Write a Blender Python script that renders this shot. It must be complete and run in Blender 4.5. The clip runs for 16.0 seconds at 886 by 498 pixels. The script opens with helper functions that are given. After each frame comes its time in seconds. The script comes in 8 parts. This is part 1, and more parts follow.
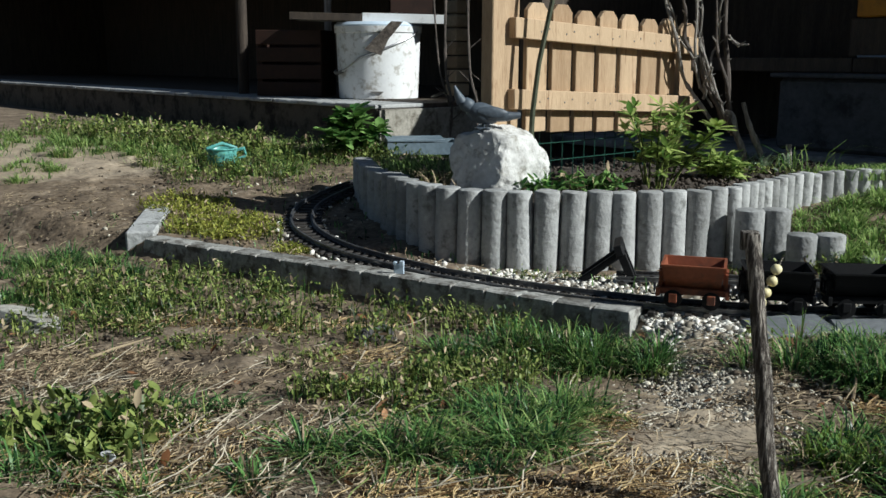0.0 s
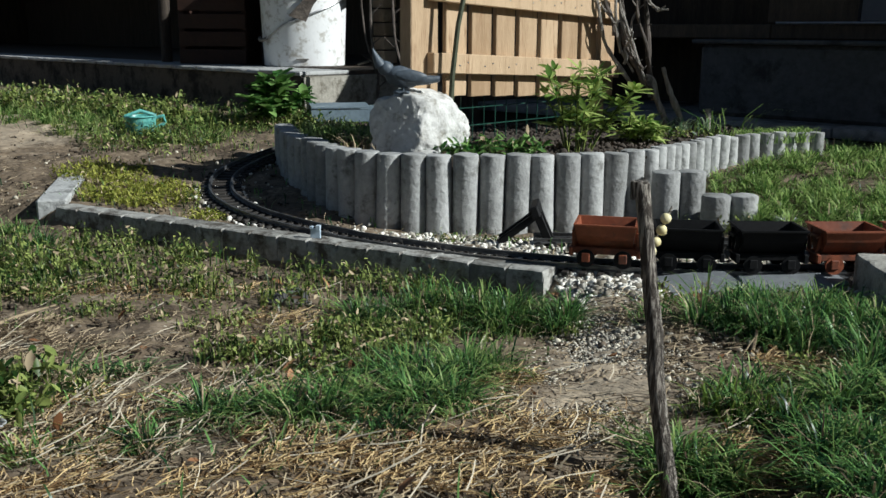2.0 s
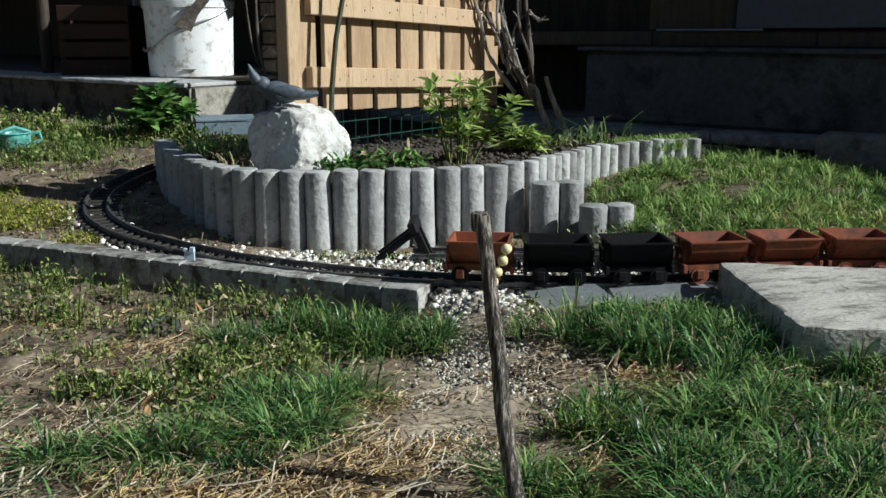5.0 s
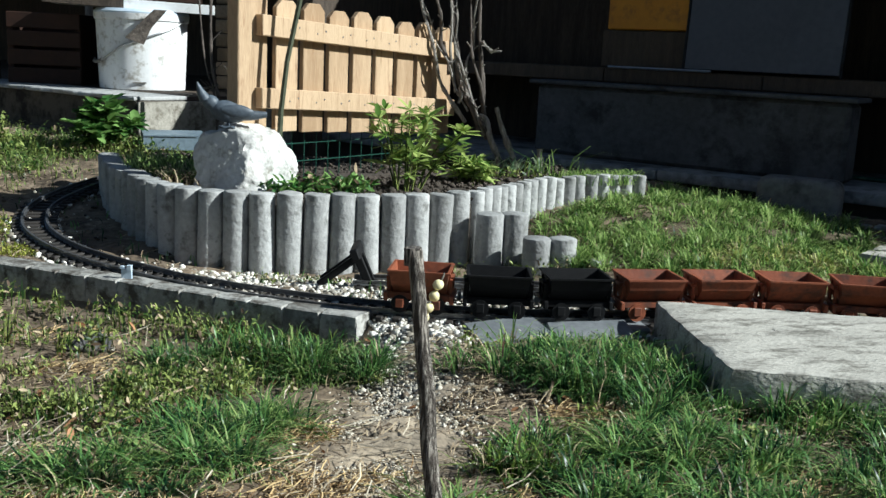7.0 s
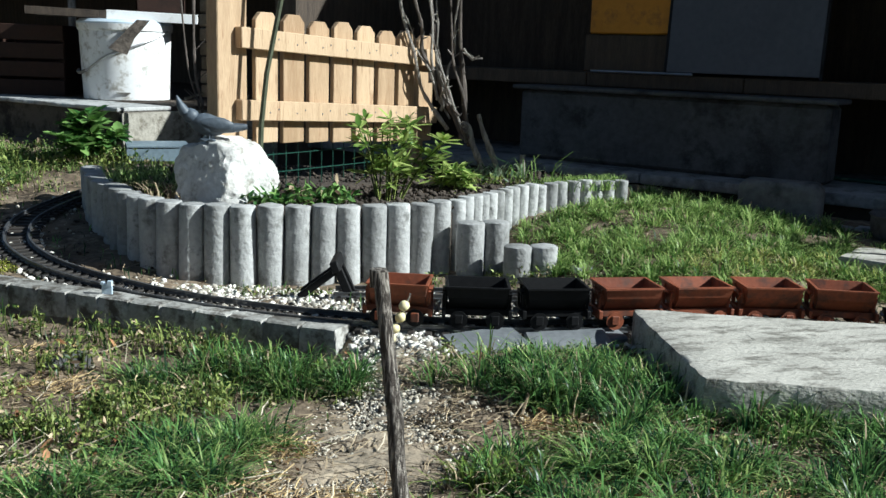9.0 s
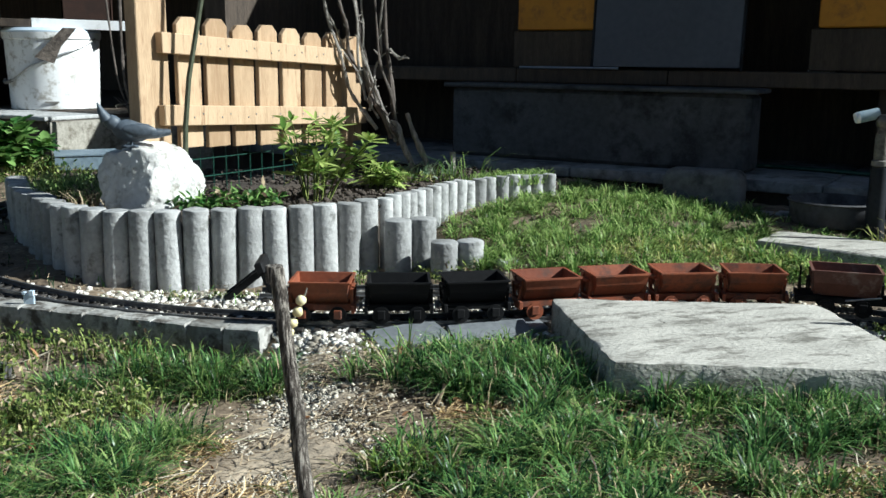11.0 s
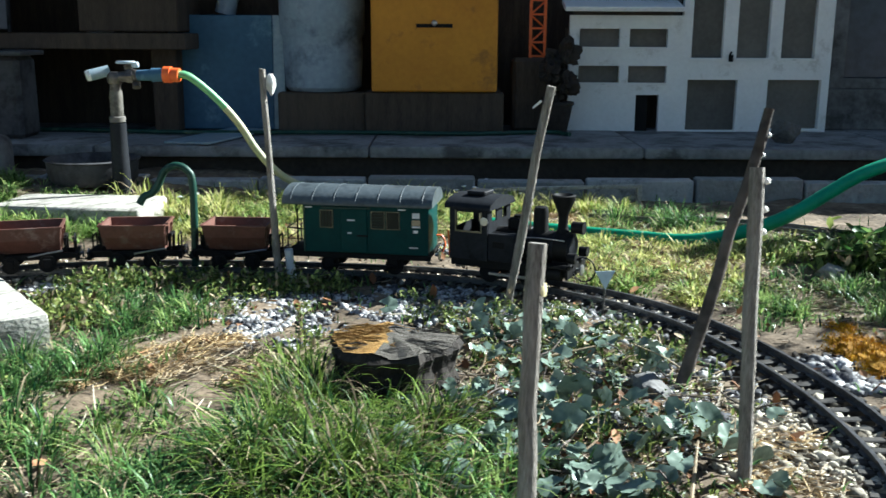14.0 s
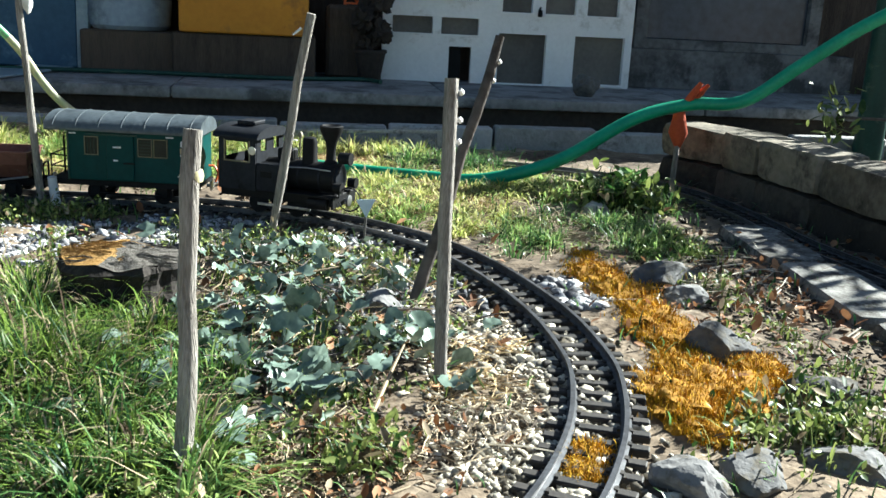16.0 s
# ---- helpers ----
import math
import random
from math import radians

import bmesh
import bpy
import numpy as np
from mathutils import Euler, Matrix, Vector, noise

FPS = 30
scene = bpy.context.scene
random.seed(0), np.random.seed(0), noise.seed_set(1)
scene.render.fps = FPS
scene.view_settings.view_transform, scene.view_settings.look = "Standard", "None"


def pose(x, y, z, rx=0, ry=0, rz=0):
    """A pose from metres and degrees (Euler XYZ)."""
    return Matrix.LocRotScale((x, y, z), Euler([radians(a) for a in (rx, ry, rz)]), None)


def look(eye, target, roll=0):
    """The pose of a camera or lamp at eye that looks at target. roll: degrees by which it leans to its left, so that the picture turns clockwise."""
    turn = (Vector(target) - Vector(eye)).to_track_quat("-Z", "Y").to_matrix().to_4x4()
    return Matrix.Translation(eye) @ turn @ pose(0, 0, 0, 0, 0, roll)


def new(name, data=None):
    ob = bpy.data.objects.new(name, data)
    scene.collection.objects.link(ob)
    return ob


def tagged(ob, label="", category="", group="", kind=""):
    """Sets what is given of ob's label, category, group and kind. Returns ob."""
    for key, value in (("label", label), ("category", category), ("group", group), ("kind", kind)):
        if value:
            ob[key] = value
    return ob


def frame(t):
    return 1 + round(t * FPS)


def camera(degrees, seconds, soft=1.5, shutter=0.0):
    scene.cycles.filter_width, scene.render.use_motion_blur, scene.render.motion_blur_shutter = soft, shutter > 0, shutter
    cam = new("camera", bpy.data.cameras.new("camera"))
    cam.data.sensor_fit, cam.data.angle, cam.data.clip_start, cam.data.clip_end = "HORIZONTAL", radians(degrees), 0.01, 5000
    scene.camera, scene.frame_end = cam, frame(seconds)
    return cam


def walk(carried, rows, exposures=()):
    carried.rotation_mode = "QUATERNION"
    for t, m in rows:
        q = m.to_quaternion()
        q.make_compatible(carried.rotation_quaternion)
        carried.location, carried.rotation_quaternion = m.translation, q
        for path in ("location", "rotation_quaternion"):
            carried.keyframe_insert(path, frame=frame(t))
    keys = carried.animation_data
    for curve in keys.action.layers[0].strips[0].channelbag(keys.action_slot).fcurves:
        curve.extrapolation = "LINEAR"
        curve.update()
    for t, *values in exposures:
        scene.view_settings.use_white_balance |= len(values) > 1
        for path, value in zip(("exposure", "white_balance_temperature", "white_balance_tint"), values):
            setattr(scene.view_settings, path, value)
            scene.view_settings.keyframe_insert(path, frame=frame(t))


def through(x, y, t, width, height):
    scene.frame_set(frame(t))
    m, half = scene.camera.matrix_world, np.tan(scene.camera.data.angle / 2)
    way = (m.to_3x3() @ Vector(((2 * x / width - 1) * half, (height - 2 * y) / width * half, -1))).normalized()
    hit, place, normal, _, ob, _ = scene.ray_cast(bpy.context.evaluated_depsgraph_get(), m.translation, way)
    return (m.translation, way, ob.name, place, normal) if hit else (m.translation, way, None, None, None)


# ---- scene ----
cam = camera(49.50, 16.0, 1.5, 0.18)
PATH = [  # seconds, place, turn
    (0.0, -0.0113, -0.0013, 0.3779, 78.757, -0.290, -0.392),
    (0.5, -0.0015, 0.0090, 0.3808, 79.278, -0.666, -1.143),
    (1.0, -0.0001, 0.0051, 0.3703, 78.997, -0.881, -1.975),
    (1.5, 0.0111, 0.0049, 0.3624, 77.856, 0.268, -3.670),
    (2.0, 0.0274, 0.0002, 0.3605, 77.168, -0.351, -4.041),
    (2.5, 0.0439, 0.0053, 0.3617, 75.870, -0.019, -5.074),
    (3.0, 0.0495, 0.0072, 0.3652, 75.715, -0.437, -6.186),
    (3.5, 0.0585, 0.0036, 0.3721, 76.560, -0.137, -7.415),
    (4.0, 0.0705, 0.0027, 0.3752, 76.622, 0.099, -8.403),
    (6.5, 0.0945, 0.0112, 0.3999, 78.488, -1.564, -11.231),
    (7.0, 0.1005, 0.0048, 0.3957, 78.646, -2.713, -11.882),
    (7.5, 0.1164, 0.0057, 0.4100, 77.296, -3.007, -12.387),
    (8.0, 0.1260, 0.0015, 0.4172, 78.861, -2.541, -13.552),
    (8.5, 0.1212, -0.0021, 0.4150, 78.715, -1.950, -12.421),
    (11.0, 0.1643, -0.0379, 0.4138, 78.774, -0.487, -15.614),
    (11.5, 0.2354, -0.0943, 0.4157, 79.346, -0.324, -20.854),
    (12.0, 0.3300, -0.1084, 0.4154, 78.978, 0.725, -29.781),
    (12.5, 0.3944, -0.1302, 0.4150, 78.588, 0.651, -35.613),
    (13.0, 0.4517, -0.1875, 0.4038, 77.812, 0.367, -40.907),
    (13.5, 0.4816, -0.2220, 0.3996, 77.297, -0.037, -44.669),
    (14.0, 0.5149, -0.2654, 0.3964, 77.168, -0.292, -48.114),
    (14.5, 0.5455, -0.3042, 0.3933, 77.730, 0.022, -52.187),
    (15.0, 0.5786, -0.3474, 0.3811, 76.711, -0.779, -55.531),
    (15.5, 0.5794, -0.3727, 0.3755, 76.247, -2.384, -56.583),
    (16.0, 0.5768, -0.3983, 0.3521, 75.354, -2.870, -56.025),
]
EXPOSURE = [(0.0, 0.24, 5900, 4), (4.0, 0.24, 5900, 4), (6.5, 0.66, 5800, 2), (8.5, 0.76, 5750, 2), (11.0, 0.86, 5750, 2), (12.0, 0.95, 5650, 1), (13.0, 1.36, 5750, 1), (14.0, 1.66, 5750, 1), (15.0, 1.84, 5850, 1), (16.0, 2.0, 5950, 1)]  # seconds, stops, white balance, tint
walk(cam, [(t, pose(*row)) for t, *row in PATH], EXPOSURE)

# ---- light ----
SUN_WAY = Vector((1.0, -0.39, 0.70)).normalized()
sun = new("sun", bpy.data.lights.new("sun", "SUN"))
sun.data.energy, sun.data.angle, sun.data.color = 5.0, radians(0.53), (1.0, 0.96, 0.89)
sun.matrix_world = look(SUN_WAY * 20, (0, 0, 0))
world = bpy.data.worlds.new("sky")
scene.world = world
world.use_nodes = True
wn = world.node_tree.nodes
sky = wn.new("ShaderNodeTexSky")
sky.sky_type, sky.sun_disc = "NISHITA", False
sky.sun_elevation, sky.sun_rotation = math.asin(SUN_WAY.z), math.atan2(SUN_WAY.x, SUN_WAY.y)
wn["Background"].inputs["Strength"].default_value = 0.029
world.node_tree.links.new(sky.outputs["Color"], wn["Background"].inputs["Color"])


# ---- materials ----
def material(name, dark, light, rough=0.8, coarse=6.0, fine=60.0, bump=0.3, metal=0.0, stain=None, amount=0.35, vary=0.0, island=0.0, spec=0.4, grain=None):
    """Two tones mixed by coarse and fine noise, an optional stain colour with a shape of its own, relief, and a shift per piece."""
    m = bpy.data.materials.new(name)
    m.use_nodes = True
    n, l = m.node_tree.nodes, m.node_tree.links
    p = n["Principled BSDF"]
    geo = n.new("ShaderNodeNewGeometry")
    mapping = n.new("ShaderNodeMapping")
    if grain:
        tc = n.new("ShaderNodeTexCoord")
        l.new(tc.outputs["Object"], mapping.inputs["Vector"])
        mapping.inputs["Scale"].default_value = grain
    else:
        l.new(geo.outputs["Position"], mapping.inputs["Vector"])
    info = n.new("ShaderNodeObjectInfo")
    shift = n.new("ShaderNodeVectorMath")
    shift.operation = "ADD"
    far = n.new("ShaderNodeMath")
    far.operation = "MULTIPLY"
    far.inputs[1].default_value = 13.0
    l.new(info.outputs["Random"], far.inputs[0])
    l.new(mapping.outputs["Vector"], shift.inputs[0])
    l.new(far.outputs[0], shift.inputs[1])
    noises = []
    for scale, detail in ((coarse, 3.0), (fine, 4.0)):
        t = n.new("ShaderNodeTexNoise")
        t.inputs["Scale"].default_value, t.inputs["Detail"].default_value = scale, detail
        l.new(shift.outputs[0], t.inputs["Vector"])
        noises.append(t)
    mix = n.new("ShaderNodeMath")
    mix.operation = "MULTIPLY_ADD"
    mix.inputs[1].default_value = 0.55
    l.new(noises[0].outputs["Fac"], mix.inputs[0])
    half = n.new("ShaderNodeMath")
    half.operation = "MULTIPLY"
    half.inputs[1].default_value = 0.45
    l.new(noises[1].outputs["Fac"], half.inputs[0])
    l.new(half.outputs[0], mix.inputs[2])
    fac = mix.outputs[0]
    if vary or island:
        add = n.new("ShaderNodeMath")
        add.operation = "MULTIPLY_ADD"
        add.inputs[1].default_value = island or vary
        l.new(geo.outputs["Random Per Island"] if island else info.outputs["Random"], add.inputs[0])
        sub = n.new("ShaderNodeMath")
        sub.operation = "ADD"
        sub.inputs[1].default_value = -(island or vary) / 2
        l.new(fac, sub.inputs[0])
        l.new(sub.outputs[0], add.inputs[2])
        fac = add.outputs[0]
    ramp = n.new("ShaderNodeValToRGB")
    ramp.color_ramp.elements[0].position, ramp.color_ramp.elements[1].position = 0.3, 0.7
    ramp.color_ramp.elements[0].color, ramp.color_ramp.elements[1].color = (*dark, 1), (*light, 1)
    l.new(fac, ramp.inputs[0])
    colour = ramp.outputs[0]
    if stain:
        spot = n.new("ShaderNodeTexNoise")
        spot.inputs["Scale"].default_value, spot.inputs["Detail"].default_value, spot.inputs["Roughness"].default_value = coarse * 1.7, 6.0, 0.7
        l.new(shift.outputs[0], spot.inputs["Vector"])
        cut = n.new("ShaderNodeValToRGB")
        cut.color_ramp.elements[0].position, cut.color_ramp.elements[1].position = 0.62 - amount * 0.4, 0.72 - amount * 0.3
        l.new(spot.outputs["Fac"], cut.inputs[0])
        blend = n.new("ShaderNodeMix")
        blend.data_type = "RGBA"
        l.new(cut.outputs[0], blend.inputs["Factor"])
        l.new(colour, blend.inputs["A"])
        blend.inputs["B"].default_value = (*stain, 1)
        colour = blend.outputs["Result"]
    l.new(colour, p.inputs["Base Color"])
    p.inputs["Roughness"].default_value, p.inputs["Metallic"].default_value = rough, metal
    p.inputs["Specular IOR Level"].default_value = spec
    if bump:
        b = n.new("ShaderNodeBump")
        b.inputs["Strength"].default_value, b.inputs["Distance"].default_value = bump, 0.3 / fine
        l.new(noises[1].outputs["Fac"], b.inputs["Height"])
        l.new(b.outputs[0], p.inputs["Normal"])
    return m


def leaf_material(name, dark, light, rough=0.5, through=0.33):
    m = material(name, dark, light, rough, 24.0, 90.0, 0.0, island=0.7, spec=0.25)
    n, l = m.node_tree.nodes, m.node_tree.links
    p = n["Principled BSDF"]
    tr = n.new("ShaderNodeBsdfTranslucent")
    mix = n.new("ShaderNodeMixShader")
    mix.inputs[0].default_value = through
    l.new(p.inputs["Base Color"].links[0].from_socket, tr.inputs["Color"])
    l.new(p.outputs[0], mix.inputs[1])
    l.new(tr.outputs[0], mix.inputs[2])
    l.new(mix.outputs[0], n["Material Output"].inputs["Surface"])
    return m


CLOD = material("soil clods", (0.030, 0.022, 0.016), (0.15, 0.115, 0.082), 0.95, 30.0, 200.0, 0.6, island=0.9)
def trodden(mat, pale):
    """Adds pale dust where the ground is walked bare."""
    n, l = mat.node_tree.nodes, mat.node_tree.links
    p = n["Principled BSDF"]
    way = n.new("ShaderNodeAttribute")
    way.attribute_name = "trodden"
    mix = n.new("ShaderNodeMix")
    mix.data_type, mix.blend_type = "RGBA", "ADD"
    for k in mix.inputs:
        if k.type == "RGBA" and k.name == "B":
            k.default_value = (*pale, 1)
        if k.type == "RGBA" and k.name == "A":
            l.new(p.inputs["Base Color"].links[0].from_socket, k)
        if k.type == "VALUE" and k.name == "Factor" and k.enabled:
            l.new(way.outputs["Fac"], k)
    l.new([k for k in mix.outputs if k.type == "RGBA"][0], p.inputs["Base Color"])


SOIL = material("soil", (0.030, 0.020, 0.013), (0.26, 0.195, 0.13), 0.95, 9.0, 70.0, 1.0, stain=(0.30, 0.235, 0.165), amount=0.22)
trodden(SOIL, (0.25, 0.213, 0.160))
BED_SOIL = material("bed soil", (0.025, 0.02, 0.016), (0.09, 0.07, 0.055), 0.95, 9.0, 90.0, 0.9)
CONCRETE = material("concrete", (0.24, 0.24, 0.235), (0.46, 0.46, 0.45), 0.9, 14.0, 95.0, 0.9, stain=(0.17, 0.17, 0.16), amount=0.22, vary=0.35)
SLAB = material("weathered concrete slab", (0.30, 0.285, 0.25), (0.57, 0.545, 0.485), 0.9, 9.0, 110.0, 0.9, stain=(0.17, 0.16, 0.135), amount=0.3, grain=(1.0, 2.6, 2.0))
KERB = material("old kerb concrete", (0.16, 0.155, 0.14), (0.43, 0.42, 0.39), 0.92, 16.0, 130.0, 0.9, stain=(0.08, 0.07, 0.058), amount=0.36, vary=0.25)
# One dark tone for the dirt and for the shade on these faces.
WALL_STONE = material("dirty shaded wall stone", (0.032, 0.026, 0.019), (0.105, 0.088, 0.068), 0.92, 7.0, 70.0, 0.7, stain=(0.022, 0.018, 0.014), amount=0.35, vary=0.4)
DARK_CONCRETE = material("old dark concrete", (0.09, 0.09, 0.09), (0.22, 0.22, 0.22), 0.92, 5.0, 60.0, 0.5, stain=(0.055, 0.055, 0.055), amount=0.35)
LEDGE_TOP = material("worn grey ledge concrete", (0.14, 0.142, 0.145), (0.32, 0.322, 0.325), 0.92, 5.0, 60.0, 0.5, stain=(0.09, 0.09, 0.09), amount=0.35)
SLATE = material("slate piece", (0.13, 0.14, 0.15), (0.26, 0.27, 0.28), 0.7, 12.0, 80.0, 0.3, vary=0.3)
LIMESTONE = material("white limestone", (0.42, 0.41, 0.39), (0.74, 0.73, 0.70), 0.85, 18.0, 70.0, 1.0, stain=(0.30, 0.285, 0.25), amount=0.24)
GRAVEL = material("pale gravel", (0.22, 0.195, 0.155), (0.84, 0.80, 0.72), 0.85, 40.0, 300.0, 0.4, island=1.0)
TAN_GRAVEL = material("beige gravel", (0.085, 0.070, 0.048), (0.58, 0.525, 0.42), 0.85, 40.0, 300.0, 0.4, island=1.0)
DUST = material("pale grit", (0.30, 0.262, 0.205), (0.64, 0.585, 0.49), 0.9, 40.0, 300.0, 0.4, island=0.9)
GREY_GRAVEL = material("grey gravel", (0.07, 0.07, 0.078), (0.50, 0.49, 0.49), 0.85, 40.0, 300.0, 0.4, island=1.0)
FIELDSTONE = material("grey fieldstone", (0.05, 0.05, 0.052), (0.19, 0.185, 0.18), 0.85, 22.0, 90.0, 1.0, stain=(0.10, 0.085, 0.06), amount=0.25, vary=0.4)
STUMP_BARK = material("rotten dark bark", (0.010, 0.008, 0.007), (0.048, 0.038, 0.031), 0.9, 14.0, 90.0, 1.0)
PINE = material("new pine", (0.31, 0.205, 0.115), (0.50, 0.36, 0.225), 0.7, 4.0, 30.0, 0.25, vary=0.35, stain=(0.27, 0.16, 0.085), amount=0.16, grain=(14.0, 14.0, 1.6))
OLD_WOOD = material("grey weathered wood", (0.075, 0.062, 0.05), (0.52, 0.48, 0.43), 0.85, 6.0, 50.0, 0.8, grain=(18.0, 18.0, 1.6))
# Board tone lowered so porch and shed sink into deep shade.
DARK_WOOD = material("old boards darkened for shade", (0.035, 0.026, 0.02), (0.10, 0.075, 0.055), 0.85, 5.0, 40.0, 0.5, vary=0.3, grain=(10.0, 10.0, 1.2))
BARK = material("dark wet bark", (0.03, 0.024, 0.02), (0.17, 0.14, 0.12), 0.85, 12.0, 70.0, 0.9)
CUT_WOOD = material("grey rotten cut wood", (0.04, 0.034, 0.03), (0.20, 0.165, 0.135), 0.9, 14.0, 120.0, 0.9, stain=(0.05, 0.04, 0.034), amount=0.4, grain=(1.0, 4.0, 1.0))
GREY_FIBRE = material("grey wood fibre", (0.030, 0.025, 0.020), (0.26, 0.235, 0.20), 0.85, 6.0, 40.0, 0.8, grain=(4.0, 60.0, 60.0))
ORANGE_FACE = material("orange rotting wood", (0.20, 0.085, 0.012), (0.66, 0.40, 0.12), 0.85, 6.0, 40.0, 0.8, grain=(4.0, 60.0, 60.0))
RAIL = material("browned rail steel", (0.06, 0.059, 0.06), (0.22, 0.224, 0.235), 0.34, 20.0, 200.0, 0.1, metal=0.65)
TIE = material("dark plastic sleeper", (0.016, 0.014, 0.012), (0.045, 0.038, 0.033), 0.6, 30.0, 200.0, 0.2, vary=0.3)
BLACK = material("black paint", (0.005, 0.005, 0.0055), (0.012, 0.012, 0.013), 0.6, 20.0, 160.0, 0.1, spec=0.15)
GREY_PAINT = material("dark blue grey paint", (0.011, 0.012, 0.015), (0.024, 0.027, 0.033), 0.6, 15.0, 120.0, 0.1, stain=(0.007, 0.007, 0.008), amount=0.2, spec=0.12)
GREEN_PAINT = material("bottle green paint", (0.001, 0.034, 0.033), (0.003, 0.054, 0.051), 0.45, 15.0, 120.0, 0.08, spec=0.14)
GREEN_DARK = material("dark green trim", (0.005, 0.035, 0.027), (0.008, 0.05, 0.04), 0.45, 15.0, 120.0, 0.08)
ROOF_GREY = material("grey roof felt", (0.050, 0.064, 0.072), (0.105, 0.125, 0.14), 0.38, 15.0, 140.0, 0.25, stain=(0.04, 0.05, 0.058), amount=0.25)
RUST = material("rust red paint", (0.17, 0.046, 0.02), (0.28, 0.082, 0.036), 0.62, 18.0, 140.0, 0.25, stain=(0.11, 0.045, 0.028), amount=0.3, vary=0.2)
BROWN_RED = material("worn brown red paint", (0.085, 0.036, 0.026), (0.155, 0.066, 0.048), 0.62, 18.0, 140.0, 0.2, stain=(0.20, 0.14, 0.115), amount=0.22, vary=0.3)
STEEL = material("worn steel", (0.30, 0.30, 0.31), (0.52, 0.52, 0.52), 0.35, 20.0, 160.0, 0.15, metal=0.9)
BRASS = material("dull brass", (0.16, 0.14, 0.085), (0.25, 0.22, 0.14), 0.5, 20.0, 160.0, 0.05, metal=0.3)
# Trough and sheet tones lowered to carry the shed's shade.
TROUGH = material("concrete darkened for shade", (0.045, 0.046, 0.05), (0.105, 0.106, 0.115), 0.8, 6.0, 60.0, 0.4, stain=(0.025, 0.025, 0.028), amount=0.3)
DIM_SHEET = material("dimmed translucent sheet", (0.05, 0.057, 0.08), (0.085, 0.095, 0.125), 0.5, 4.0, 60.0, 0.1)
WHITE = material("white paint", (0.74, 0.74, 0.735), (0.87, 0.87, 0.865), 0.55, 8.0, 90.0, 0.1, stain=(0.58, 0.57, 0.54), amount=0.12)
WHITE_PLASTIC = material("white bucket plastic", (0.72, 0.72, 0.72), (0.82, 0.82, 0.81), 0.45, 14.0, 90.0, 0.05, stain=(0.40, 0.375, 0.33), amount=0.24)
ORANGE_HIVE = material("ochre hive paint", (0.46, 0.185, 0.012), (0.60, 0.265, 0.02), 0.6, 7.0, 60.0, 0.15, stain=(0.33, 0.14, 0.02), amount=0.15)
ORANGE = material("orange plastic", (0.75, 0.12, 0.025), (0.85, 0.18, 0.04), 0.45, 10.0, 80.0, 0.05)
RED_CLOTH = material("red orange cloth", (0.36, 0.055, 0.02), (0.55, 0.10, 0.035), 0.9, 30.0, 160.0, 0.5)
BLUE_SHEET = material("blue painted sheet", (0.03, 0.085, 0.15), (0.06, 0.14, 0.23), 0.6, 5.0, 60.0, 0.15, stain=(0.12, 0.22, 0.31), amount=0.12)
PALE_BLUE = material("pale blue barrel plastic", (0.17, 0.23, 0.31), (0.33, 0.41, 0.50), 0.5, 3.0, 60.0, 0.1, stain=(0.09, 0.12, 0.16), amount=0.25)
GREY_CARD = material("grey infill board", (0.10, 0.092, 0.082), (0.17, 0.158, 0.14), 0.8, 9.0, 80.0, 0.2, vary=0.4)
HOSE_GREEN = material("green hose rubber", (0.012, 0.22, 0.12), (0.03, 0.34, 0.19), 0.4, 20.0, 140.0, 0.05)
HOSE_PALE = material("faded hose rubber", (0.28, 0.40, 0.22), (0.60, 0.50, 0.34), 0.5, 6.0, 60.0, 0.05)
GREEN_IRON = material("green enamelled iron", (0.006, 0.035, 0.024), (0.014, 0.065, 0.045), 0.45, 15.0, 120.0, 0.15, stain=(0.10, 0.15, 0.10), amount=0.14)
MINT = material("turquoise plastic", (0.06, 0.26, 0.24), (0.20, 0.52, 0.46), 0.35, 25.0, 120.0, 0.05, stain=(0.03, 0.10, 0.10), amount=0.3)
BLUE_GREY = material("blue grey sheet metal", (0.18, 0.25, 0.30), (0.34, 0.42, 0.47), 0.45, 10.0, 90.0, 0.1)
DULL_BLUE = material("dull blue grey metal", (0.09, 0.125, 0.155), (0.21, 0.27, 0.315), 0.5, 10.0, 90.0, 0.1)
BIRD = material("slate blue cast resin", (0.036, 0.045, 0.058), (0.105, 0.13, 0.16), 0.5, 20.0, 120.0, 0.3)
YELLOW_BALL = material("pale yellow berry", (0.62, 0.52, 0.24), (0.80, 0.74, 0.48), 0.5, 30.0, 200.0, 0.1)
GLASS = material("dark window glass", (0.008, 0.012, 0.012), (0.02, 0.024, 0.024), 0.25, 10.0, 60.0, 0.0, spec=0.25)
TAG = material("pale blue tag", (0.42, 0.52, 0.62), (0.62, 0.70, 0.78), 0.4, 15.0, 90.0, 0.1)
# Brown lowered to stand for the porch's shade on the crate.
TERRACOTTA = material("brown storage box", (0.018, 0.008, 0.005), (0.045, 0.018, 0.01), 0.7, 8.0, 60.0, 0.1)
MOSS = material("amber moss", (0.27, 0.125, 0.002), (0.66, 0.385, 0.008), 0.9, 26.0, 180.0, 0.9, island=0.5)
MOSS_BED = material("amber moss cushion", (0.15, 0.062, 0.002), (0.42, 0.215, 0.005), 0.95, 30.0, 220.0, 1.0)
GRASS = leaf_material("green grass", (0.010, 0.040, 0.016), (0.17, 0.325, 0.095), 0.34, 0.32)
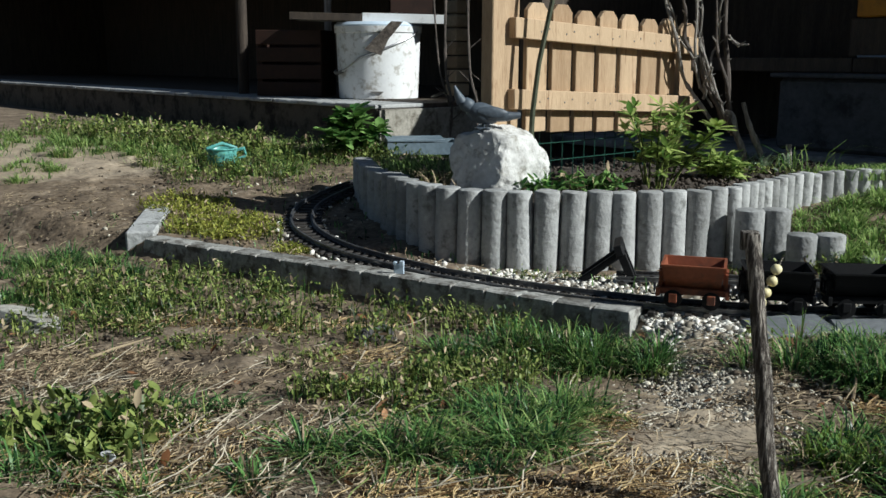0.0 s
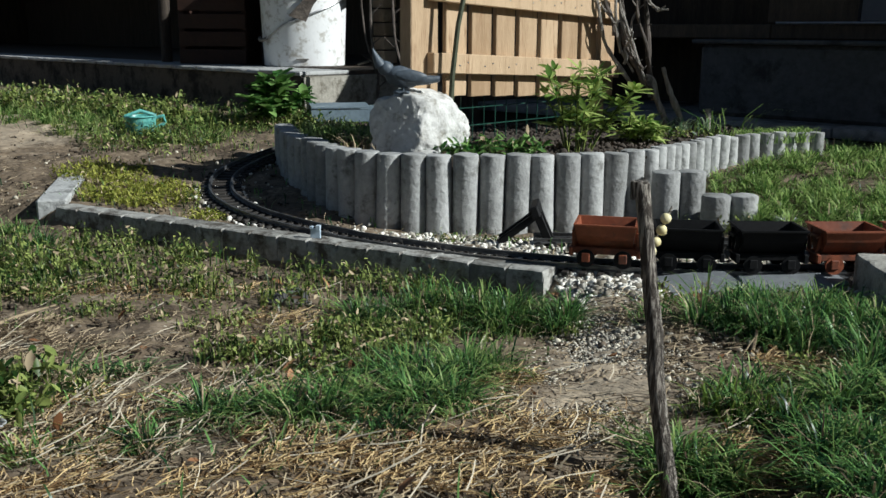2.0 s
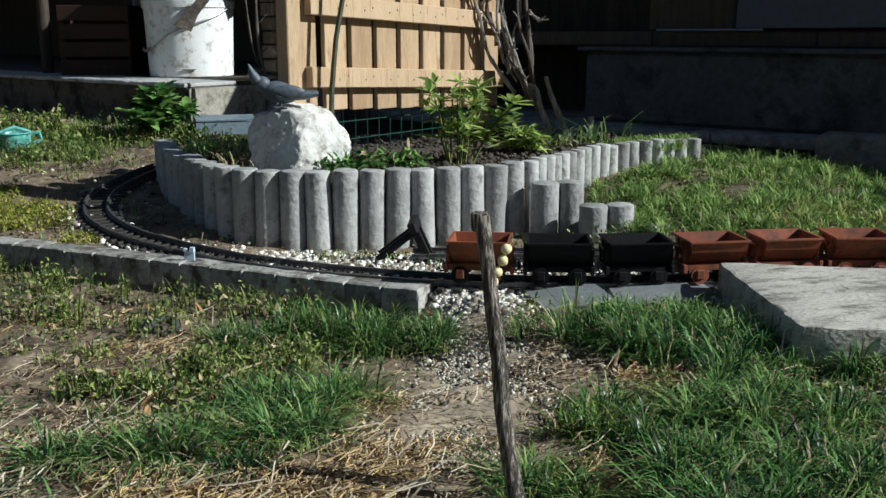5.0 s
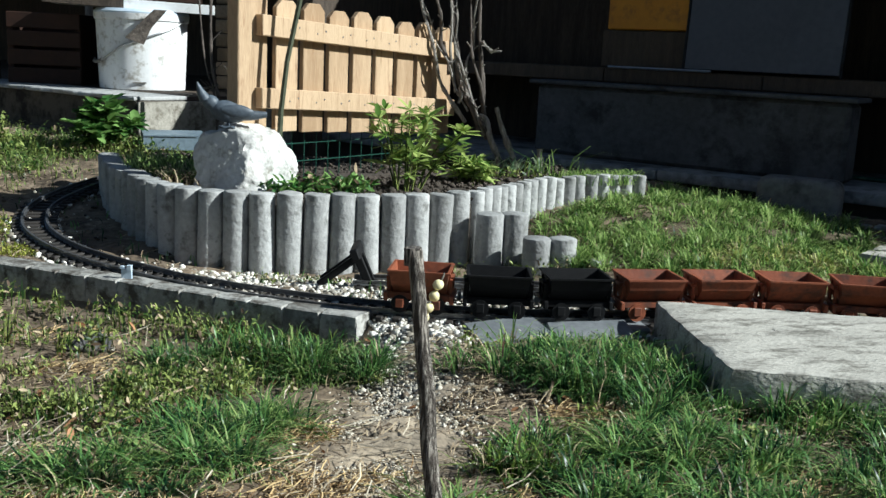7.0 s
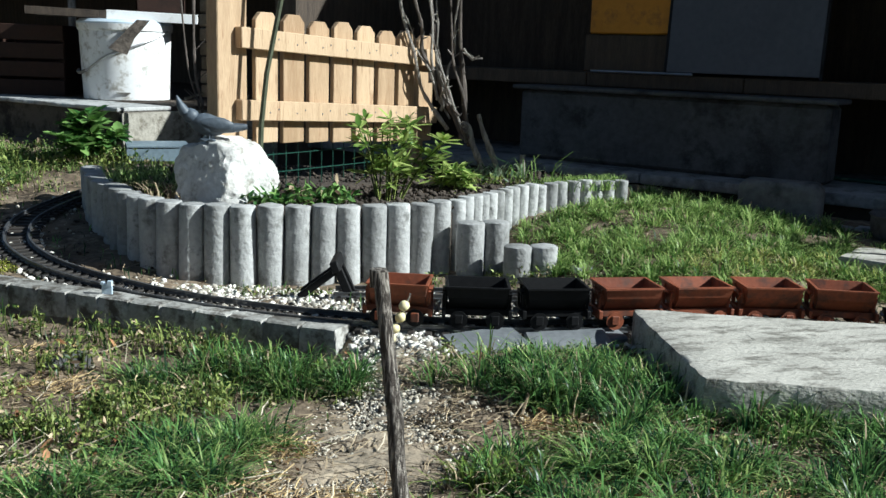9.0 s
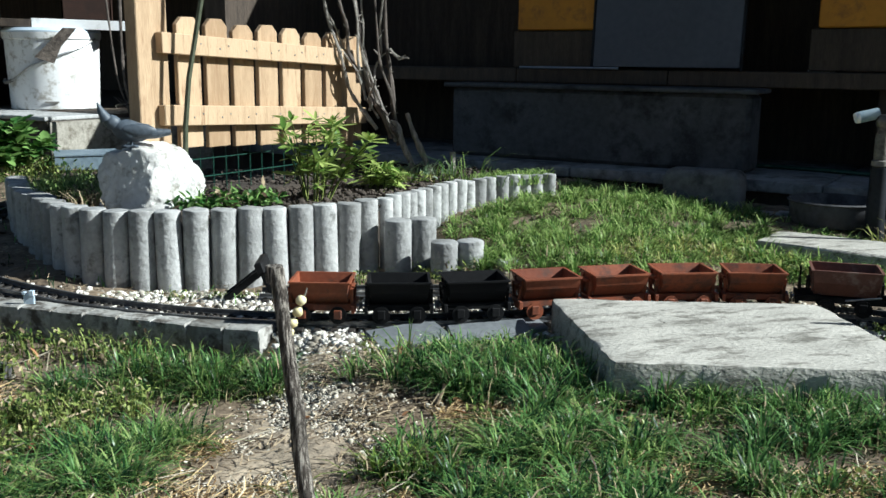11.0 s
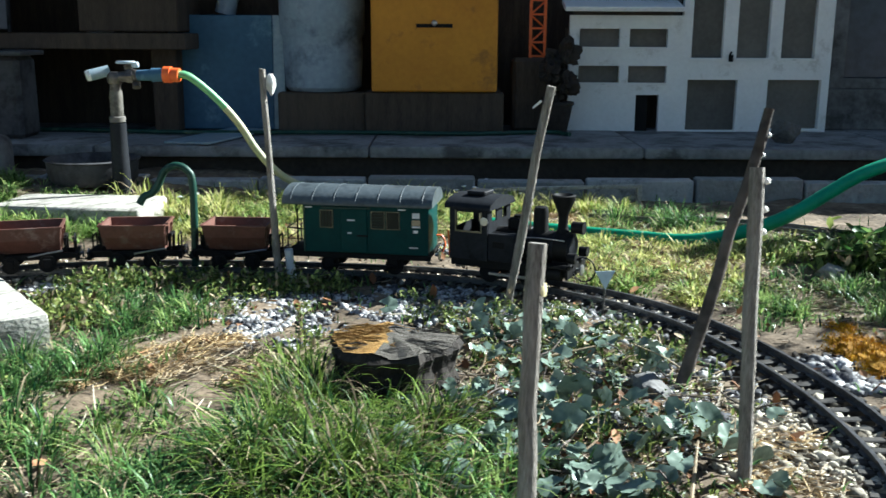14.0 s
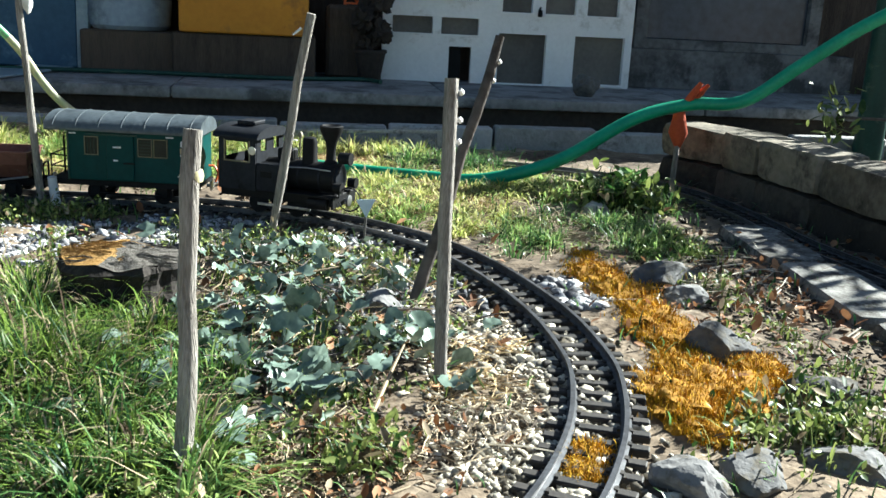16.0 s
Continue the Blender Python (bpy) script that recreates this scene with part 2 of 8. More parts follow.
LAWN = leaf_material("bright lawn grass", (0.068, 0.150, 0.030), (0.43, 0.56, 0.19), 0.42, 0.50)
TALL_GRASS = leaf_material("rank grass", (0.012, 0.042, 0.008), (0.19, 0.275, 0.05), 0.42, 0.28)
# Dark stain stands for dappled shade across the flagstones.
WORN_FLAG = material("worn flagstone with dappled stain", (0.11, 0.105, 0.095), (0.36, 0.35, 0.32), 0.92, 22.0, 130.0, 0.9, stain=(0.055, 0.048, 0.038), amount=0.42, vary=0.3)
END_PLASTER = material("sun-paled patchy plaster", (0.20, 0.185, 0.155), (0.40, 0.375, 0.325), 0.92, 12.0, 80.0, 0.8, stain=(0.12, 0.105, 0.08), amount=0.3)
STRAW = leaf_material("dry straw", (0.075, 0.050, 0.030), (0.48, 0.38, 0.245), 0.7, 0.12)
BLEACHED = leaf_material("bleached stalks", (0.17, 0.14, 0.095), (0.58, 0.51, 0.39), 0.65, 0.1)
GOLD_STRAW = leaf_material("golden dead grass", (0.17, 0.10, 0.042), (0.66, 0.49, 0.25), 0.7, 0.2)
# Paler copy of the lawn blades, carrying its sunlit brightness.
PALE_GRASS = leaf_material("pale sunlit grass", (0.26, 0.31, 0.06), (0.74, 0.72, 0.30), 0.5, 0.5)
LEDGE_BASE = material("masonry darkened for shade", (0.02, 0.017, 0.014), (0.065, 0.054, 0.043), 0.9, 8.0, 70.0, 0.8)
CANE = material("olive plastic cane", (0.04, 0.05, 0.028), (0.11, 0.12, 0.075), 0.5, 12.0, 90.0, 0.2)
FLAKY = material("flaking stake bark", (0.018, 0.014, 0.011), (0.11, 0.09, 0.075), 0.88, 10.0, 60.0, 1.0, stain=(0.48, 0.43, 0.37), amount=0.36, grain=(22.0, 22.0, 2.2))
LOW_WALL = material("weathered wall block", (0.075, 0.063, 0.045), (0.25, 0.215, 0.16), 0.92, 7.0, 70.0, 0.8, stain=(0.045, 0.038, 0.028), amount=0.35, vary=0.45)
DUSK_GLASS = material("dull dark window glass", (0.022, 0.028, 0.040), (0.085, 0.10, 0.135), 0.22, 2.2, 40.0, 0.05, spec=0.5)
DEAD_LEAF = leaf_material("dead leaves", (0.16, 0.07, 0.03), (0.42, 0.22, 0.11), 0.7, 0.15)
WEED = leaf_material("weed leaves", (0.026, 0.060, 0.012), (0.31, 0.365, 0.105), 0.42, 0.28)
SEDUM = leaf_material("yellow green sedum", (0.16, 0.19, 0.03), (0.42, 0.42, 0.09))
TALL_IRIS = leaf_material("pale arching leaves", (0.14, 0.22, 0.12), (0.42, 0.52, 0.32), 0.4, 0.3)
SHRUB_LEAF = leaf_material("light green shrub leaves", (0.10, 0.19, 0.035), (0.46, 0.56, 0.17), 0.45, 0.38)
STRAWBERRY = leaf_material("fresh green leaves", (0.04, 0.12, 0.025), (0.23, 0.38, 0.11))
IVY = leaf_material("grey green round leaves", (0.012, 0.034, 0.022), (0.27, 0.35, 0.285), 0.27, 0.08)
PETAL = leaf_material("white flowers", (0.70, 0.72, 0.76), (0.86, 0.86, 0.88), 0.6, 0.3)


# ---- building blocks ----
def join(*pieces):
    bm = bmesh.new()
    for b in pieces:
        me = bpy.data.meshes.new("t")
        b.to_mesh(me)
        b.free()
        bm.from_mesh(me)
        bpy.data.meshes.remove(me)
    return bm


def box(x0, x1, y0, y1, z0, z1, bevel=0.0, segments=1):
    bm = bmesh.new()
    bmesh.ops.create_cube(bm, size=1.0)
    bmesh.ops.transform(bm, matrix=Matrix.Translation(((x0 + x1) / 2, (y0 + y1) / 2, (z0 + z1) / 2)) @ Matrix.Diagonal((x1 - x0, y1 - y0, z1 - z0, 1)), verts=bm.verts)
    if bevel:
        bmesh.ops.bevel(bm, geom=bm.edges[:], offset=bevel, segments=segments, affect="EDGES", profile=0.5)
    return bm


def moved(bm, m):
    bmesh.ops.transform(bm, matrix=m, verts=bm.verts)
    return bm


def lathe(profile, sides=16, caps=True):
    """A turned form about z from (radius, height) pairs."""
    bm = bmesh.new()
    rings = [[bm.verts.new((r * math.cos(2 * math.pi * k / sides), r * math.sin(2 * math.pi * k / sides), z)) for k in range(sides)] for r, z in profile]
    for a, b in zip(rings, rings[1:]):
        for k in range(sides):
            bm.faces.new((a[k], a[(k + 1) % sides], b[(k + 1) % sides], b[k]))
    if caps:
        bm.faces.new(rings[0][::-1])
        bm.faces.new(rings[-1])
    return bm


def cylinder(a, b, r, r2=None, sides=10):
    a, b = Vector(a), Vector(b)
    bm = lathe([(r, 0.0), (r if r2 is None else r2, (b - a).length)], sides)
    return moved(bm, Matrix.Translation(a) @ (b - a).to_track_quat("Z", "Y").to_matrix().to_4x4())


def tube(points, radii, sides=8):
    """A pipe, stem or stake through points, with a radius at each."""
    bm = bmesh.new()
    pts = [Vector(p) for p in points]
    if not isinstance(radii, (list, tuple)):
        radii = [radii] * len(pts)
    rings, u = [], None
    for i, p in enumerate(pts):
        d = (pts[min(i + 1, len(pts) - 1)] - pts[max(i - 1, 0)]).normalized()
        if u is None:
            u = d.orthogonal()
        u = (u - d * u.dot(d)).normalized()
        v = d.cross(u)
        rings.append([bm.verts.new(p + radii[i] * (math.cos(2 * math.pi * k / sides) * u + math.sin(2 * math.pi * k / sides) * v)) for k in range(sides)])
    for a, b in zip(rings, rings[1:]):
        for k in range(sides):
            bm.faces.new((a[k], a[(k + 1) % sides], b[(k + 1) % sides], b[k]))
    bm.faces.new(rings[0][::-1])
    bm.faces.new(rings[-1])
    return bm


def smooth_path(points, steps=8):
    """A rounded way through points (Catmull-Rom)."""
    pts = [Vector(p) for p in points]
    pts = [2 * pts[0] - pts[1]] + pts + [2 * pts[-1] - pts[-2]]
    out = []
    for a, b, c, d in zip(pts, pts[1:], pts[2:], pts[3:]):
        for k in range(steps):
            t = k / steps
            out.append(0.5 * (2 * b + (c - a) * t + (2 * a - 5 * b + 4 * c - d) * t * t + (3 * b - a - 3 * c + d) * t ** 3))
    out.append(pts[-2])
    return out


def lump(radius, detail=2, rough=0.25, scale=(1, 1, 1), seed=0.0, freq=1.6):
    bm = bmesh.new()
    bmesh.ops.create_icosphere(bm, subdivisions=detail, radius=1.0)
    for v in bm.verts:
        q = v.co * freq + Vector((seed * 3.1, seed * 1.7, seed * 5.3))
        v.co *= radius * (1 + rough * noise.noise(q) + 0.45 * rough * noise.noise(q * 2.7) + 0.2 * rough * noise.noise(q * 6.1))
    return moved(bm, Matrix.Diagonal((*scale, 1)))


def boulder(radius, scale, seed, planes=11):
    """A broken stone: a ball cut by many planes, with a little roughness."""
    rb = random.Random(seed)
    bm = bmesh.new()
    bmesh.ops.create_icosphere(bm, subdivisions=4, radius=1.0)
    cuts = []
    for k in range(planes):
        n = Vector((rb.gauss(0, 1), rb.gauss(0, 1), rb.gauss(0.2, 0.8))).normalized()
        cuts.append((n, rb.uniform(0.62, 0.88)))
    for v in bm.verts:
        for n, far in cuts:
            v.co -= n * max(0.0, v.co.dot(n) - far)
        q = v.co.copy()
        v.co *= radius * (1 + 0.08 * noise.noise(q * 4 + Vector((seed, 0, 0))) + 0.04 * noise.noise(q * 11))
    return moved(bm, Matrix.Diagonal((*scale, 1)))


def finish(bm, smooth=40):
    me = bpy.data.meshes.new("mesh")
    bmesh.ops.recalc_face_normals(bm, faces=bm.faces[:])
    if smooth:
        for f in bm.faces:
            f.smooth = True
        for e in bm.edges:
            e.smooth = len(e.link_faces) == 2 and e.calc_face_angle(0) < radians(smooth)
    bm.to_mesh(me)
    bm.free()
    return me


def part(name, bm, mat, parent, label="", m=None, smooth=40):
    me = bm if isinstance(bm, bpy.types.Mesh) else finish(bm, smooth)
    if not me.materials:
        me.materials.append(mat)
    ob = new(name, me)
    ob.parent = parent
    if m is not None:
        ob.matrix_basis = m
    if label:
        tagged(ob, label)
    return ob


def thing(name, label, category, m=None, group="", kind=""):
    ob = new(name)
    ob.empty_display_size = 0.02
    if m is not None:
        ob.matrix_basis = m
    return tagged(ob, label, category, group, kind)


def solid(name, bm, mat, label, category, m=None, group="", kind="", smooth=40):
    ob = part(name, bm, mat, None, "", m, smooth)
    return tagged(ob, label, category, group, kind)


def raw_mesh(name, verts, faces, mat, label, category, kind="stuff", parent=None):
    """One object from arrays of corners and of triangles or quads."""
    me = bpy.data.meshes.new(name)
    me.vertices.add(len(verts))
    me.vertices.foreach_set("co", np.asarray(verts, np.float32).ravel())
    k = faces.shape[1]
    me.loops.add(faces.size)
    me.loops.foreach_set("vertex_index", faces.astype(np.int32).ravel())
    me.polygons.add(len(faces))
    me.polygons.foreach_set("loop_start", np.arange(0, faces.size, k, dtype=np.int32))
    me.update(calc_edges=True)
    me.materials.append(mat)
    ob = new(name, me)
    ob.parent = parent
    return tagged(ob, label, category, "", kind)


# ---- the lie of the land ----
def step(a, b, x):
    t = np.clip((np.asarray(x, float) - a) / (b - a), 0, 1)
    return t * t * (3 - 2 * t)


TRACK = smooth_path([(0.42, 2.86, 0), (0.16, 2.80, 0), (-0.05, 2.66, 0), (-0.21, 2.46, 0), (-0.305, 2.24, 0), (-0.300, 2.06, 0), (-0.235, 1.905, 0), (-0.145, 1.778, 0), (-0.042, 1.664, 0), (0.073, 1.564, 0), (0.195, 1.486, 0), (0.317, 1.428, 0), (0.434, 1.390, 0), (0.549, 1.365, 0), (0.70, 1.352, 0), (0.90, 1.345, 0), (1.08, 1.305, 0), (1.23, 1.225, 0), (1.36, 1.115, 0), (1.48, 0.975, 0), (1.595, 0.81, 0), (1.672, 0.65, 0), (1.70, 0.49, 0), (1.68, 0.345, 0), (1.62, 0.215, 0), (1.525, 0.080, 0), (1.43, -0.015, 0), (1.354, -0.068, 0), (1.24, -0.118, 0), (1.10, -0.148, 0), (0.92, -0.15, 0)], 10)
TXY = np.array([(p.x, p.y) for p in TRACK])


def to_track(x, y):
    """Distance of places from the track's middle."""
    x, y = np.atleast_1d(x), np.atleast_1d(y)
    best = np.full(x.shape, 9.0)
    for px, py in TXY[::3]:
        best = np.minimum(best, np.hypot(x - px, y - py))
    return best


def land(x, y):
    x, y = np.asarray(x, float), np.asarray(y, float)
    z = 0.095 * step(1.75, 3.1, y) * step(0.45, -0.25, x)
    z = z + 0.045 * step(1.42, 1.85, y) * step(0.55, 1.0, x)
    z = z + 0.030 * step(1.82, 2.10, y) * step(0.58, 0.74, x) * step(1.5, 1.2, x)
    kerb = 1.80 - 0.62 * (x + 0.4)
    z = z - 0.04 * step(0.10, 0.02, y - kerb + 0.05) * step(0.42, 0.22, x) * step(0.75, 1.25, y)
    z = z - 0.018 * step(1.60, 1.68, y) * step(-0.05, 0.1, x) * step(0.78, 0.68, x) * step(2.1, 2.0, y)
    z = z - 0.06 * np.exp(-((x - 0.28) ** 2 + (y - 0.69) ** 2) / 0.0028)
    return z


def land1(x, y):
    return float(land(x, y))

HOUSE_U, HOUSE_V = Vector((0.667, -0.745, 0)).normalized(), Vector((0.745, 0.667, 0)).normalized()
HOUSE_O = Vector((2.93, 1.345, 0))
HOUSE = Matrix(((HOUSE_U.x, HOUSE_V.x, 0, HOUSE_O.x), (HOUSE_U.y, HOUSE_V.y, 0, HOUSE_O.y), (0, 0, 1, 0), (0, 0, 0, 1)))  # x along the front, y into the house


# ---- the large structure ----
def build_ground():
    xs = np.r_[np.linspace(-60, -3, 8)[:-1], np.linspace(-3, -1, 40)[:-1], np.linspace(-1, 2.7, 230)[:-1], np.linspace(2.7, 4, 20)[:-1], np.linspace(4, 60, 8)]
    ys = np.r_[np.linspace(-60, -1, 8)[:-1], np.linspace(-1, 0.3, 60)[:-1], np.linspace(0.3, 3.2, 190)[:-1], np.linspace(3.2, 6, 30)[:-1], np.linspace(6, 60, 8)]
    gx, gy = np.meshgrid(xs, ys)
    z = land(gx, gy)
    rough = np.array([noise.noise((x * 9, y * 9, 0)) * 0.010 + noise.noise((x * 27, y * 27, 3)) * 0.006 + noise.noise((x * 70, y * 70, 7)) * 0.0022 if -1.5 < x < 3 and -0.8 < y < 3.6 else 0.0 for x, y in zip(gx.ravel(), gy.ravel())]).reshape(gx.shape)
    near = step(0.03, 0.08, to_track(gx.ravel(), gy.ravel())).reshape(gx.shape)
    z = z + rough * near - 0.004 * (1 - near)
    v = np.stack([gx.ravel(), gy.ravel(), z.ravel()], 1)
    w, h = len(xs), len(ys)
    i = (np.arange(h - 1)[:, None] * w + np.arange(w - 1)[None]).ravel()
    f = np.stack([i, i + 1, i + w + 1, i + w], 1)
    ob = raw_mesh("ground", v, f, SOIL, "bare brown garden soil with pale dusty patches", "ground", "structure")
    ob.data.polygons.foreach_set("use_smooth", np.ones(len(f), bool))
    x, y = v[:, 0], v[:, 1]
    edge = np.array([noise.noise((a * 22, b * 22, 5)) + 0.5 * noise.noise((a * 60, b * 60, 1)) if -2 < a < 2 and 0.4 < b < 4 else 0.0 for a, b in zip(x, y)])
    off = np.abs(x - (0.345 + 0.30 * np.minimum(y - 1.2, 0.0)))
    path = step(0.10, 0.03, off + 0.03 * edge) * step(0.70, 0.85, y) * step(1.46, 1.38, y)
    yard = step(1.15, 0.8, ((x + 1.1) / 0.55) ** 2 + ((y - 3.0) / 0.5) ** 2 + 0.35 * edge)
    ob.data.attributes.new("trodden", "FLOAT", "POINT").data.foreach_set("value", np.clip(path + 0.7 * yard, 0, 1).astype(np.float32))


build_ground()

# terrace of the house, its corner towards the garden
TERRACE = Matrix.Translation((-0.2, 3.1, 0)) @ Matrix(((HOUSE_U.x, HOUSE_V.x, 0, 0), (HOUSE_U.y, HOUSE_V.y, 0, 0), (0, 0, 1, 0), (0, 0, 0, 1)))
# Terrace front toned dark for dirt and the shade on it.
solid("terrace", moved(box(-6.0, 0.0, 0.0, 3.0, -0.1, 0.216, 0.006, 2), TERRACE), WALL_STONE, "dark masonry base of the terrace", "terrace", kind="structure")
# End face paled for the sun it faces.
solid("terrace_end", moved(box(0.002, 0.010, 0.004, 2.9, -0.1, 0.2145, 0.002), TERRACE), END_PLASTER, "sun-paled patchy plaster on the end of the terrace", "wall", kind="structure")
# Pale concrete carries the sun along the terrace edge.
cap = thing("terrace_paving", "worn concrete paving, paled for sun, with a broken edge", "paving", TERRACE, kind="structure")
for i in range(10):
    slab = box(-0.5985 - 0.6 * i, -0.0015 - 0.6 * i, -0.012, 0.20, 0.2165, 0.2295, 0.003)
    bmesh.ops.subdivide_edges(slab, edges=[e for e in slab.edges if abs(e.verts[0].co.x - e.verts[1].co.x) > 0.4], cuts=24)
    for v in slab.verts:
        if v.co.y < 0.02:
            v.co.y += 0.012 * noise.noise((v.co.x * 30, i, v.co.z * 40)) + 0.008 * noise.noise((v.co.x * 90, i, 1))
    part("paving_slab", slab, CONCRETE, cap, smooth=0)
# Floor coloured dark in place of the porch's shade.
solid("porch_floor", moved(box(-6.0, -0.002, 0.2015, 2.99, 0.2165, 0.2285), TERRACE), DARK_WOOD, "porch floor boards darkened for shade", "floor", kind="structure")
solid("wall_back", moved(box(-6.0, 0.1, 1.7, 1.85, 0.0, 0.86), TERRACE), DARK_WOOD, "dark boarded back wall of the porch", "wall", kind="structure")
# Side wall added to keep sun out of the porch.
solid("wall_side", moved(box(0.0, 0.1, 0.66, 1.7, 0.0, 0.86), TERRACE), DARK_WOOD, "dark side wall added to block sun from the porch", "wall", kind="structure")
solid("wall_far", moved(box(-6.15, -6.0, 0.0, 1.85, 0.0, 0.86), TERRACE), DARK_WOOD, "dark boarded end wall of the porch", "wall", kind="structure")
# Unseen roof added; its edge sets where the terrace stays lit.
solid("porch_roof", moved(box(-6.2, 0.04, 0.50, 1.9, 0.865, 0.91), TERRACE), DARK_WOOD, "unseen porch roof added for shade", "roof", kind="structure")

# raised ledge, drain and low shed front
ledge = thing("ledge", "grey concrete ledge on dark masonry along the shed front", "ledge", HOUSE, kind="structure")
for i in range(8):
    x = -3.4 + 0.7 * i
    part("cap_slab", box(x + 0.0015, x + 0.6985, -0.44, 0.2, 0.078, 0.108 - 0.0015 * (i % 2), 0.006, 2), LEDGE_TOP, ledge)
# Dark colour of the base holds the shade on the ledge's front.
part("base_wall", box(-3.4, 2.2, -0.405, 0.19, -0.1, 0.0775, 0.004), LEDGE_BASE, ledge, "masonry base with its shade in the colour")
# Wall top is out of view, its height set by shadow length.
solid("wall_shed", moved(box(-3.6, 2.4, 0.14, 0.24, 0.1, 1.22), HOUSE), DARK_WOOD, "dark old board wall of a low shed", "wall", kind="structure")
# Unseen roof added for the shadow edge along the ledge.
solid("shed_roof", moved(moved(box(-3.7, 2.5, 0.02, 1.6, 0.0, 0.05), pose(0, 0.1, 1.225, 4)), HOUSE), DARK_WOOD, "unseen lean-to roof added for shade", "roof", kind="structure")
# Unseen canopy added to darken the hives and shelf.
solid("shed_canopy", moved(join(box(-2.62, -1.10, -0.46, 0.138, 0.93, 0.96), box(-1.10, -0.64, -0.14, 0.138, 0.93, 0.96)), HOUSE), DARK_WOOD, "unseen canopy added to shade the hive shelf", "roof", kind="structure")
# Unseen gable added to shape the shadow near the tap.
bm = bmesh.new()
lo, hi = [bm.verts.new((x, 0.145, z)) for x, z in ((0.2, 1.22), (1.32, 1.36), (1.33, 1.22))], [bm.verts.new((x, 0.235, z)) for x, z in ((0.2, 1.22), (1.32, 1.36), (1.33, 1.22))]
bm.faces.new(lo)
bm.faces.new(hi[::-1])
for k in range(3):
    bm.faces.new((lo[k], hi[k], hi[(k + 1) % 3], lo[(k + 1) % 3]))
solid("wall_gable", moved(bm, HOUSE), DARK_WOOD, "unseen gable added to shape the shadow by the tap", "wall", kind="structure", smooth=0)
solid("wall_shed_back", moved(box(-3.6, 2.4, 1.4, 1.5, 0.0, 1.31), HOUSE), DARK_WOOD, "plain rear wall of the shed", "wall", kind="structure")

# Unseen wall added to cast shade over the low wall.
solid("wall_barn", moved(box(3.45, 7.0, 0.26, 0.46, 0.0, 2.2), HOUSE), DARK_WOOD, "tall unseen wall added to shade the low wall", "wall", kind="structure")

drain = thing("drain_edging", "row of grey concrete edging blocks beside the ledge", "edging", HOUSE, kind="structure")
for i in range(15):
    x = -1.9 + 0.262 * i
    part("block", box(x, x + 0.255, -0.60, -0.555, -0.06, 0.045 + 0.004 * (i % 3), 0.004), CONCRETE, drain)


# ---- railway track ----
def along(path, gauge_shift=0.0):
    """Places and directions on a path."""
    out = []
    for i, p in enumerate(path):
        d = (path[min(i + 1, len(path) - 1)] - path[max(i - 1, 0)]).normalized()
        out.append((p + Vector((-d.y, d.x, 0)) * gauge_shift, d))
    return out


def lengths(path):
    s = [0.0]
    for a, b in zip(path, path[1:]):
        s.append(s[-1] + (b - a).length)
    return s


def at_length(path, s):
    ls = lengths(path)
    i = min(max(int(np.searchsorted(ls, s)) - 1, 0), len(path) - 2)
    t = (s - ls[i]) / (ls[i + 1] - ls[i])
    p = path[i].lerp(path[i + 1], t)
    return p, (path[i + 1] - path[i]).normalized()


def rail_mesh(path, shift):
    """A rail with foot, web and head, drawn along the path."""
    section = [(-0.0045, 0.0), (0.0045, 0.0), (0.0045, 0.0012), (0.0011, 0.0022), (0.0011, 0.0058), (0.0021, 0.0066), (0.0021, 0.0085), (-0.0021, 0.0085), (-0.0021, 0.0066), (-0.0011, 0.0058), (-0.0011, 0.0022), (-0.0045, 0.0012)]
    bm, rings = bmesh.new(), []
    for p, d in along(path, shift):
        side = Vector((-d.y, d.x, 0))
        rings.append([bm.verts.new(p + side * a + Vector((0, 0, b))) for a, b in section])
    n = len(section)
    for a, b in zip(rings, rings[1:]):
        for k in range(n):
            bm.faces.new((a[k], a[(k + 1) % n], b[(k + 1) % n], b[k]))
    return bm


def sleeper_mesh():
    parts = [box(-0.0055, 0.0055, -0.044, 0.044, 0.0, 0.0075, 0.0012)]
    for y in (-0.0225, 0.0225):
        for k in (-1, 1):
            parts.append(box(-0.003, 0.003, y + k * 0.0052 - 0.0016, y + k * 0.0052 + 0.0016, 0.0075, 0.0098))
    return finish(join(*parts), 0)


SLEEPER = sleeper_mesh()
SLEEPER.materials.append(TIE)


def lifted(path, up):
    return [Vector((p.x, p.y, land1(p.x, p.y) + up)) for p in path]


def build_track(name, path, label):
    tr = thing(name, label, "railway track")
    base = lifted(path, 0.0005)
    top = [p + Vector((0, 0, 0.0075)) for p in base]
    for s in (-0.0235, 0.0235):
        part("rail", rail_mesh(top, s), RAIL, tr, smooth=30)
    total, s = lengths(base)[-1], 0.01
    while s < total - 0.01:
        p, d = at_length(base, s)
        part("sleeper", SLEEPER, TIE, tr, m=Matrix.Translation(p) @ d.to_track_quat("X", "Z").to_matrix().to_4x4())
        s += 0.0255
    return tr


build_track("model_railway_track", TRACK, "dark model railway track curving on a bed of gravel")
SIDING = smooth_path([(0.30, 1.612, 0), (0.45, 1.585, 0), (0.60, 1.552, 0), (0.76, 1.512, 0), (0.92, 1.455, 0), (1.06, 1.385, 0)], 8)
build_track("siding_track", SIDING, "dark model railway siding ending at a buffer")
